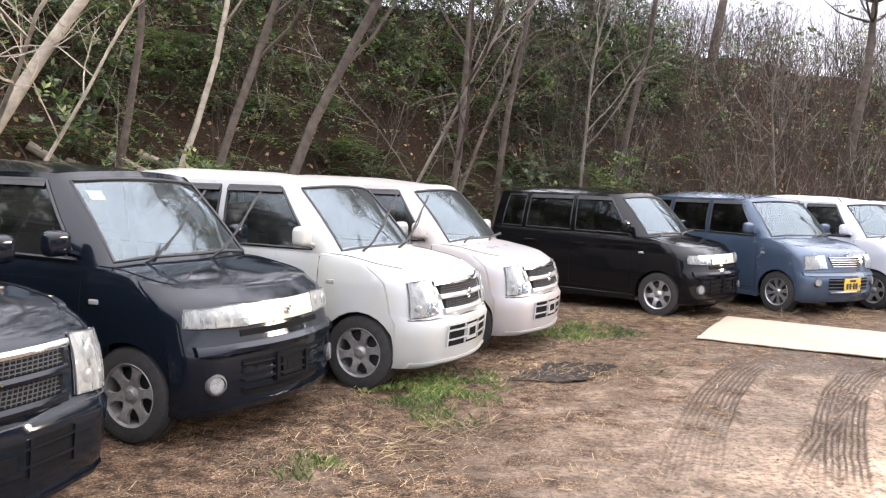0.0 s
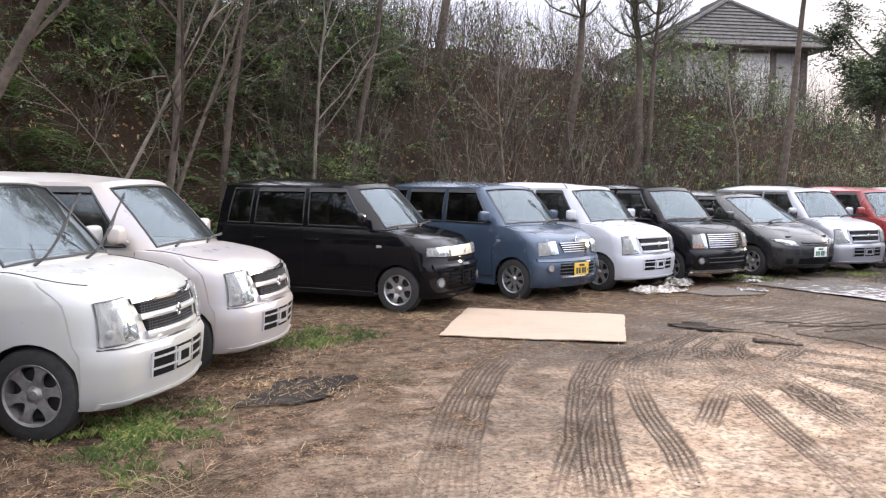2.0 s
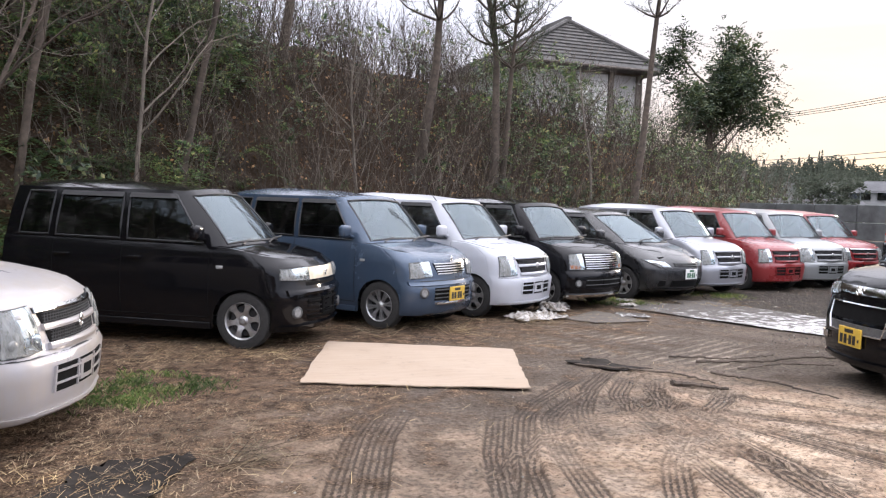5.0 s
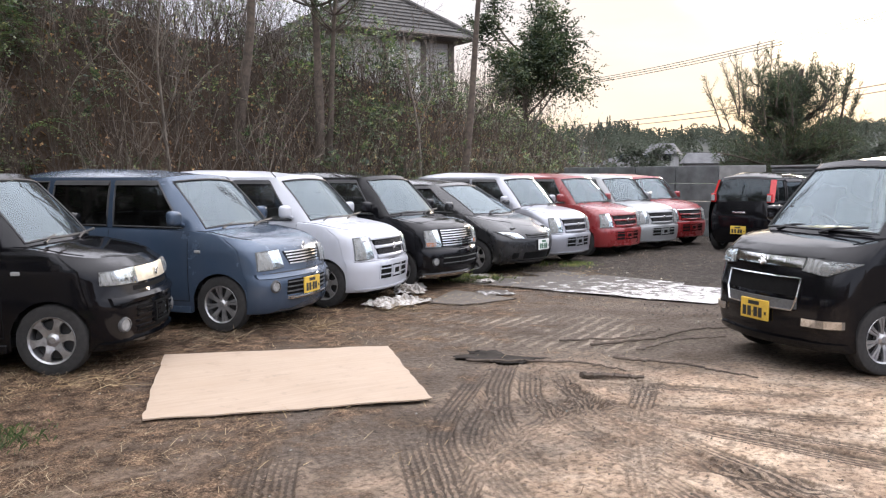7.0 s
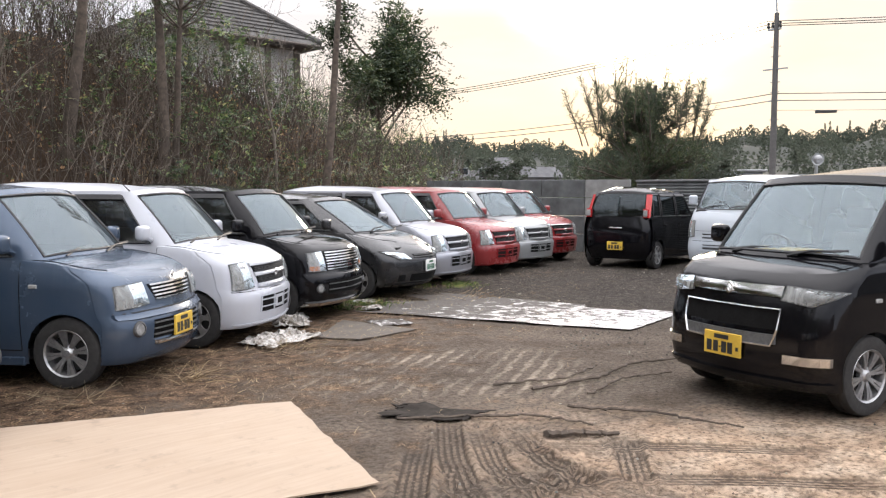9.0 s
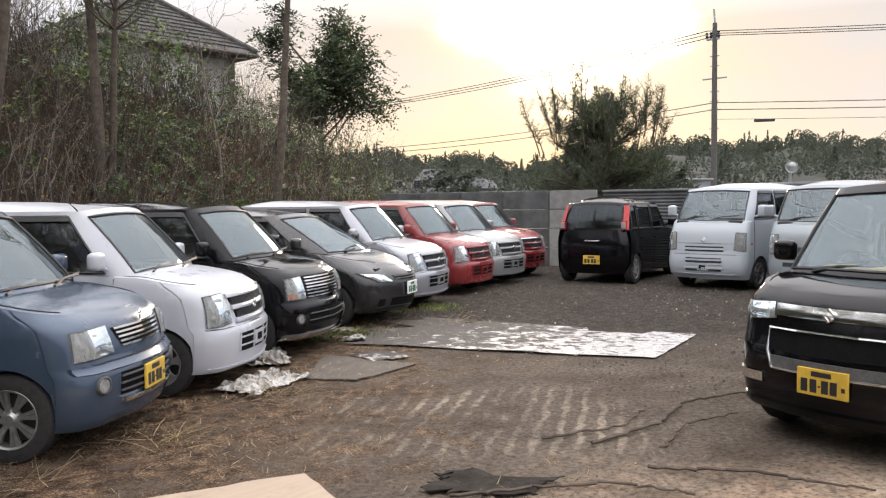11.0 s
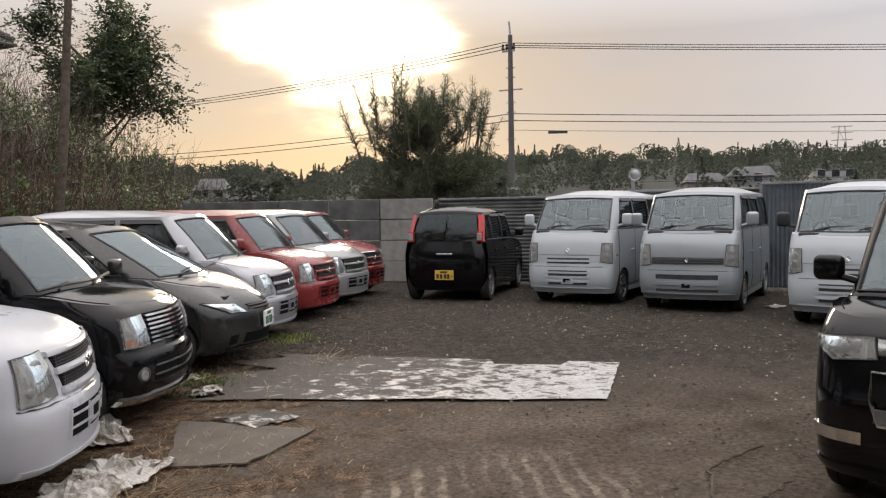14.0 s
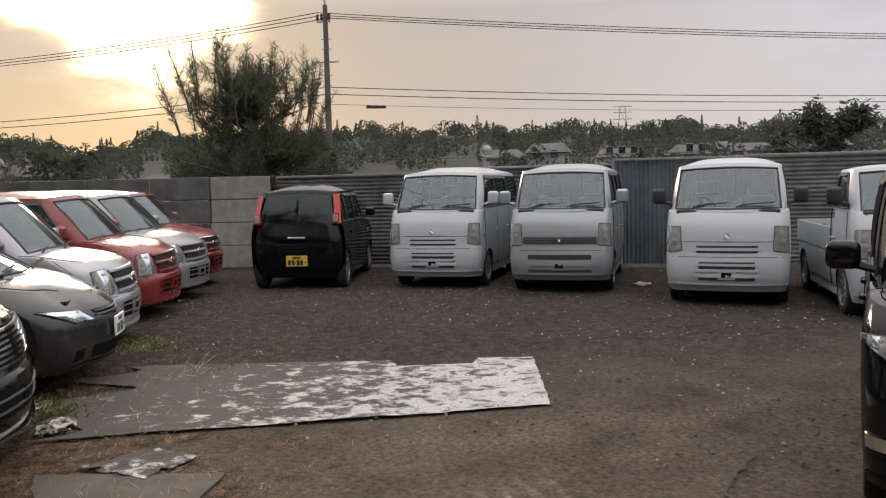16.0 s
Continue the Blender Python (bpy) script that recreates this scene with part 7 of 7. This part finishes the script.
def cord(pts, r, label, seed):
    q = np.random.RandomState(seed)
    P = np.array(pts, float)
    s = np.linspace(0, len(P) - 1, 28)
    xs, ys = np.interp(s, range(len(P)), P[:, 0]) + q.normal(size=28) * 0.012, np.interp(s, range(len(P)), P[:, 1]) + q.normal(size=28) * 0.012
    ob = new("branch", mesh_of("branch", *tube([(a, b, 0.022 + 0.012 * q.rand()) for a, b in zip(xs, ys)], [r * (1 - 0.5 * i / 27) for i in range(28)], 5), BARK, True))
    tagged(ob, label, "branch", "branches on the earth")


for k, (pts, r, lab) in enumerate((([(5.45, 7.85), (5.65, 7.72), (5.78, 7.55)], 0.025, "short dark stick on the earth"), ([(5.0, 8.75), (5.4, 8.5), (5.75, 8.2), (5.85, 7.8)], 0.012, "thin dark branch on the earth"),
                                   ([(6.1, 8.2), (6.4, 7.7), (6.5, 7.1)], 0.012, "thin dark branch on the earth"), ([(6.3, 8.7), (7.0, 8.6), (7.7, 8.75), (8.3, 8.5)], 0.014, "long thin branch lying on the earth"),
                                   ([(6.5, 8.3), (7.1, 8.45), (7.6, 8.3)], 0.010, "thin dark branch on the earth"), ([(6.2, 9.0), (6.8, 8.75), (7.4, 8.9)], 0.010, "thin dark branch on the earth"))):
    cord(pts, r, lab, 500 + k)


# ---- beyond the fence ----
POLEGREY = simple("pole_concrete", (0.095, 0.09, 0.086), 0.9, 0, 0.2, 6, 0.1)


def utility_pole():
    p = empty("utility_pole", 43.3, 24.3, 0, 0, "tall grey concrete utility pole with insulators", "pole")
    part("shaft", *tube([(0, 0, 0), (0, 0, 10.6)], [0.19, 0.12], 10), POLEGREY, p, "", True)
    part("crossarm", *box(-0.05, 0.05, -0.25, 0.45, 9.75, 9.85, 0.01), STEEL, p)
    for yy in (-0.2, 0.2, 0.42):
        part("insulator", *tube([(0, yy, 9.85), (0, yy, 9.95), (0, yy, 10.05), (0, yy, 10.15)], [0.05, 0.09, 0.05, 0.07], 8), PLASTIC, p)
    part("pole_top_pin", *tube([(0, 0, 10.6), (0, 0.05, 11.3)], 0.05, 6), STEEL, p)
    part("crossarm", *box(-0.04, 0.04, -0.65, 0.65, 7.75, 7.82, 0.01), STEEL, p)
    part("crossarm", *box(-0.04, 0.04, -0.35, 0.35, 6.15, 6.22, 0.01), STEEL, p)
    for zz in (5.2, 6.6, 7.1, 8.4, 8.9):
        part("step_bolt", *box(-0.02, 0.02, -0.25, 0.25, zz, zz + 0.04), STEEL, p)


utility_pole()
WIRE = simple("wire", (0.03, 0.03, 0.03), 0.6)


def wire(a, b, sag, r=0.022, label="black overhead power line between poles"):
    pts = []
    for i in range(25):
        u = i / 24
        q = Vector(a).lerp(Vector(b), u)
        pts.append(q - Vector((0, 0, sag * 4 * u * (1 - u))))
    ob = new("power_line", mesh_of("power_line", *tube(pts, r, 4), WIRE))
    tagged(ob, label, "wire", "overhead lines")


for dy, zz in ((-0.2, 9.95), (0.2, 10.1), (0.42, 10.25)):
    wire((43.3, 24.3 + dy, zz), (69, -33.5, zz - 0.2), 0.6)
    wire((43.3, 24.3 + dy, zz), (46.8, 70, zz - 0.6), 0.8)
for dz in (6.2, 6.55):
    wire((43.3, 24.3, dz), (69, -33.5, dz + 0.2), 0.6)
    wire((43.3, 24.3, dz), (46.8, 70, dz - 0.3), 0.7)
wire((43.3, 24.3, 5.7), (69, -33.5, 6.0), 0.6, 0.012)
wire((60, 60, 3.9), (60, -70, 4.2), 0.8, 0.02)
damper = tagged(new("cable_box", mesh_of("cable_box", *box(-0.1, 0.1, -0.5, 0.5, -0.07, 0.07, 0.02), WIRE)), "dark cable box hanging on the line", "box")
damper.matrix_basis = pose(44.3, 22.1, 5.55, 0, 0, 24)

mirror = empty("traffic_mirror", 19.35, 12.0, 0, 184, "round convex traffic mirror on a steel post", "mirror")
part("post", *tube([(0, -0.05, 0), (0, -0.05, 2.35)], 0.035, 8), STEEL, mirror)
V, F = lathe([(0.0, 0.03), (0.06, 0.022), (0.10, 0.0)], 24)
part("mirror_face", [(y + 0.06, x, z + 2.22) for x, y, z in V], F, ALLOY, mirror, "", True)
V, F = lathe([(0.10, 0.005), (0.125, 0.012), (0.12, -0.03), (0.0, -0.04)], 24)
part("mirror_hood", [(y + 0.06, x, z + 2.22) for x, y, z in V], F, STEEL, mirror, "", True)


def ridge(b):
    """Height of the far hills by bearing, degrees clockwise from +y."""
    base = np.interp(b, [20, 36, 42, 48, 53, 57, 62, 70, 80, 88, 94, 100, 110, 125, 150], [20, 20, 15.5, 16, 11.5, 16, 18, 18.5, 18, 17.5, 16.5, 16, 17, 19, 20])
    return base + 1.2 * np.sin(b * 0.9) + 0.7 * np.sin(b * 2.3 + 1)


def hills():
    bs, rs = np.linspace(18, 150, 150), np.linspace(75, 300, 22)
    V = []
    for b in bs:
        for r in rs:
            u = (r - 75) / 225
            V.append((5 + r * math.sin(radians(b)), 8 + r * math.cos(radians(b)), -0.3 + float(ridge(b)) * (u ** 1.3) * (1 + 0.1 * math.sin(r * 0.13 + b * 0.7))))
    hill_mat = simple("wooded_hill", (0.020, 0.024, 0.017), 0.95, 0, 0.4, 0.2, 0.3)
    tagged(part("hill", V, grid_faces(150, 22, 0, True), hill_mat, None, "", True), "low wooded hills behind the yard", "hill", kind="structure")
    r_ = np.random.RandomState(77)
    s = Soup()
    for k in range(2000):
        b, r = r_.uniform(19, 149), 95 + 205 * math.sqrt(r_.rand())
        if k < 700:
            r = r_.uniform(270, 300)
        u = (r - 75) / 225
        z = -0.5 + float(ridge(b)) * u ** 1.3
        h, w = r_.uniform(3.0, 6.0), r_.uniform(1.3, 2.6)
        tall_one = r_.rand() < 0.14
        if tall_one:
            h, w = h * 1.35, w * 0.6
        m = 150
        q = r_.rand(m)
        rad = w * (1 - q if tall_one else np.sqrt(np.clip(1 - (q * 1.6 - 0.6) ** 2, 0.05, 1)))
        a = r_.uniform(0, math.tau, m)
        c = np.c_[5 + r * math.sin(radians(b)) + rad * np.cos(a), 8 + r * math.cos(radians(b)) + rad * np.sin(a), z + 0.5 + h * q * 0.9]
        s.leaves(c, r_, 0.55, 0.8)
    tagged(s.made("far_woods", WOODS), "dark woods on the distant hills", "woods", kind="stuff")


hills()


def far_house(b, r, w, d, h, turn, two, label):
    wallm = simple("far_wall", (0.26, 0.26, 0.255) if two else (0.19, 0.18, 0.175), 0.9, 0, 0.1, 1)
    roofm = simple("far_roof", (0.10, 0.10, 0.105), 0.8, 0, 0.3, 1)
    u = max(0.0, (r - 75) / 225)
    z = -1.5 + float(ridge(b)) * u ** 1.3
    o = empty("house", 5 + r * math.sin(radians(b)), 8 + r * math.cos(radians(b)), z, -b + turn, label, "house", "houses below the hills")
    part("wall", *box(-w / 2, w / 2, -d / 2, d / 2, -1, h), wallm, o)
    V = [(-w / 2 - 0.5, -d / 2 - 0.5, h), (w / 2 + 0.5, -d / 2 - 0.5, h), (w / 2 + 0.5, d / 2 + 0.5, h), (-w / 2 - 0.5, d / 2 + 0.5, h), (-w / 2 + 0.4, 0, h + 1.6), (w / 2 - 0.4, 0, h + 1.6)]
    part("roof", V, [(0, 1, 5, 4), (1, 2, 5), (2, 3, 4, 5), (3, 0, 4), (3, 2, 1, 0)], roofm, o)
    for k in range(3 if w > 6 else 2):
        for f in range(2 if two else 1):
            x = -w / 2 + w * (k + 0.5) / (3 if w > 6 else 2)
            win = part("window", *box(x - 0.6, x + 0.6, -d / 2 - 0.06, -d / 2 - 0.005, 0.9 + 2.7 * f, 2.1 + 2.7 * f), TINT, o)
            part("frame", *tube([(x - 0.62, -d / 2 - 0.08, 0.88 + 2.7 * f), (x + 0.62, -d / 2 - 0.08, 0.88 + 2.7 * f), (x + 0.62, -d / 2 - 0.08, 2.12 + 2.7 * f), (x - 0.62, -d / 2 - 0.08, 2.12 + 2.7 * f)], 0.05, 4, True), STEEL, win)


for b, r, w, d, h, turn, two in ((44.8, 105, 5.5, 5, 3.0, 20, True), (47.2, 120, 4, 4, 4.6, -10, True), (50.0, 125, 6, 4, 3.0, 10, False), (43, 100, 8, 5, 2.6, 0, False), (80.6, 150, 6, 5, 3.2, 8, False), (83.6, 140, 6, 5, 4.4, -12, True), (88.3, 150, 6.5, 5, 3.0, 15, True), (92.8, 140, 4.5, 5, 3.2, 30, True), (94.6, 175, 7, 6, 3.2, -5, False), (97.0, 165, 7, 6, 3.2, 10, False), (101.5, 160, 6, 6, 3.4, 0, True)):
    far_house(b, r, w, d, h, turn, two, "distant white house with grey roof below the hills" if two else "distant grey house with dark roof below the hills")
shed = empty("shed", 36.5, 23.5, 0, -60, "white low shed roof showing over the fence", "shed")
part("wall", *box(-1.7, 1.7, -1, 1, 0, 2.4, 0.02), VANWHITE, shed)
part("roof", *box(-1.9, 1.9, -1.2, 1.2, 2.4, 2.5, 0.02), STEEL, shed)
part("door", *box(-0.9, 0.0, -1.03, -1.0, 0.1, 2.0, 0.01), STEEL, shed)
tower = empty("transmission_tower", 5 + 380 * math.sin(radians(88.9)), 8 + 380 * math.cos(radians(88.9)), 0, 0, "steel lattice transmission tower on the far ridge", "tower")
for sx in (-1, 1):
    for sy in (-1, 1):
        part("leg", *tube([(sx * 4, sy * 4, 0), (sx * 1, sy * 1, 34)], 0.16, 4), STEEL, tower)
for zz in (25, 28, 31, 33.5):
    part("arm", *box(-0.15, 0.15, -4, 4, zz, zz + 0.3), STEEL, tower)
for k in range(5):
    part("brace", *tube([(0, -3.6 + 0.45 * k, k * 6.5), (0, 3.2 - 0.45 * k, k * 6.5 + 6.5)], 0.1, 4), STEEL, tower)
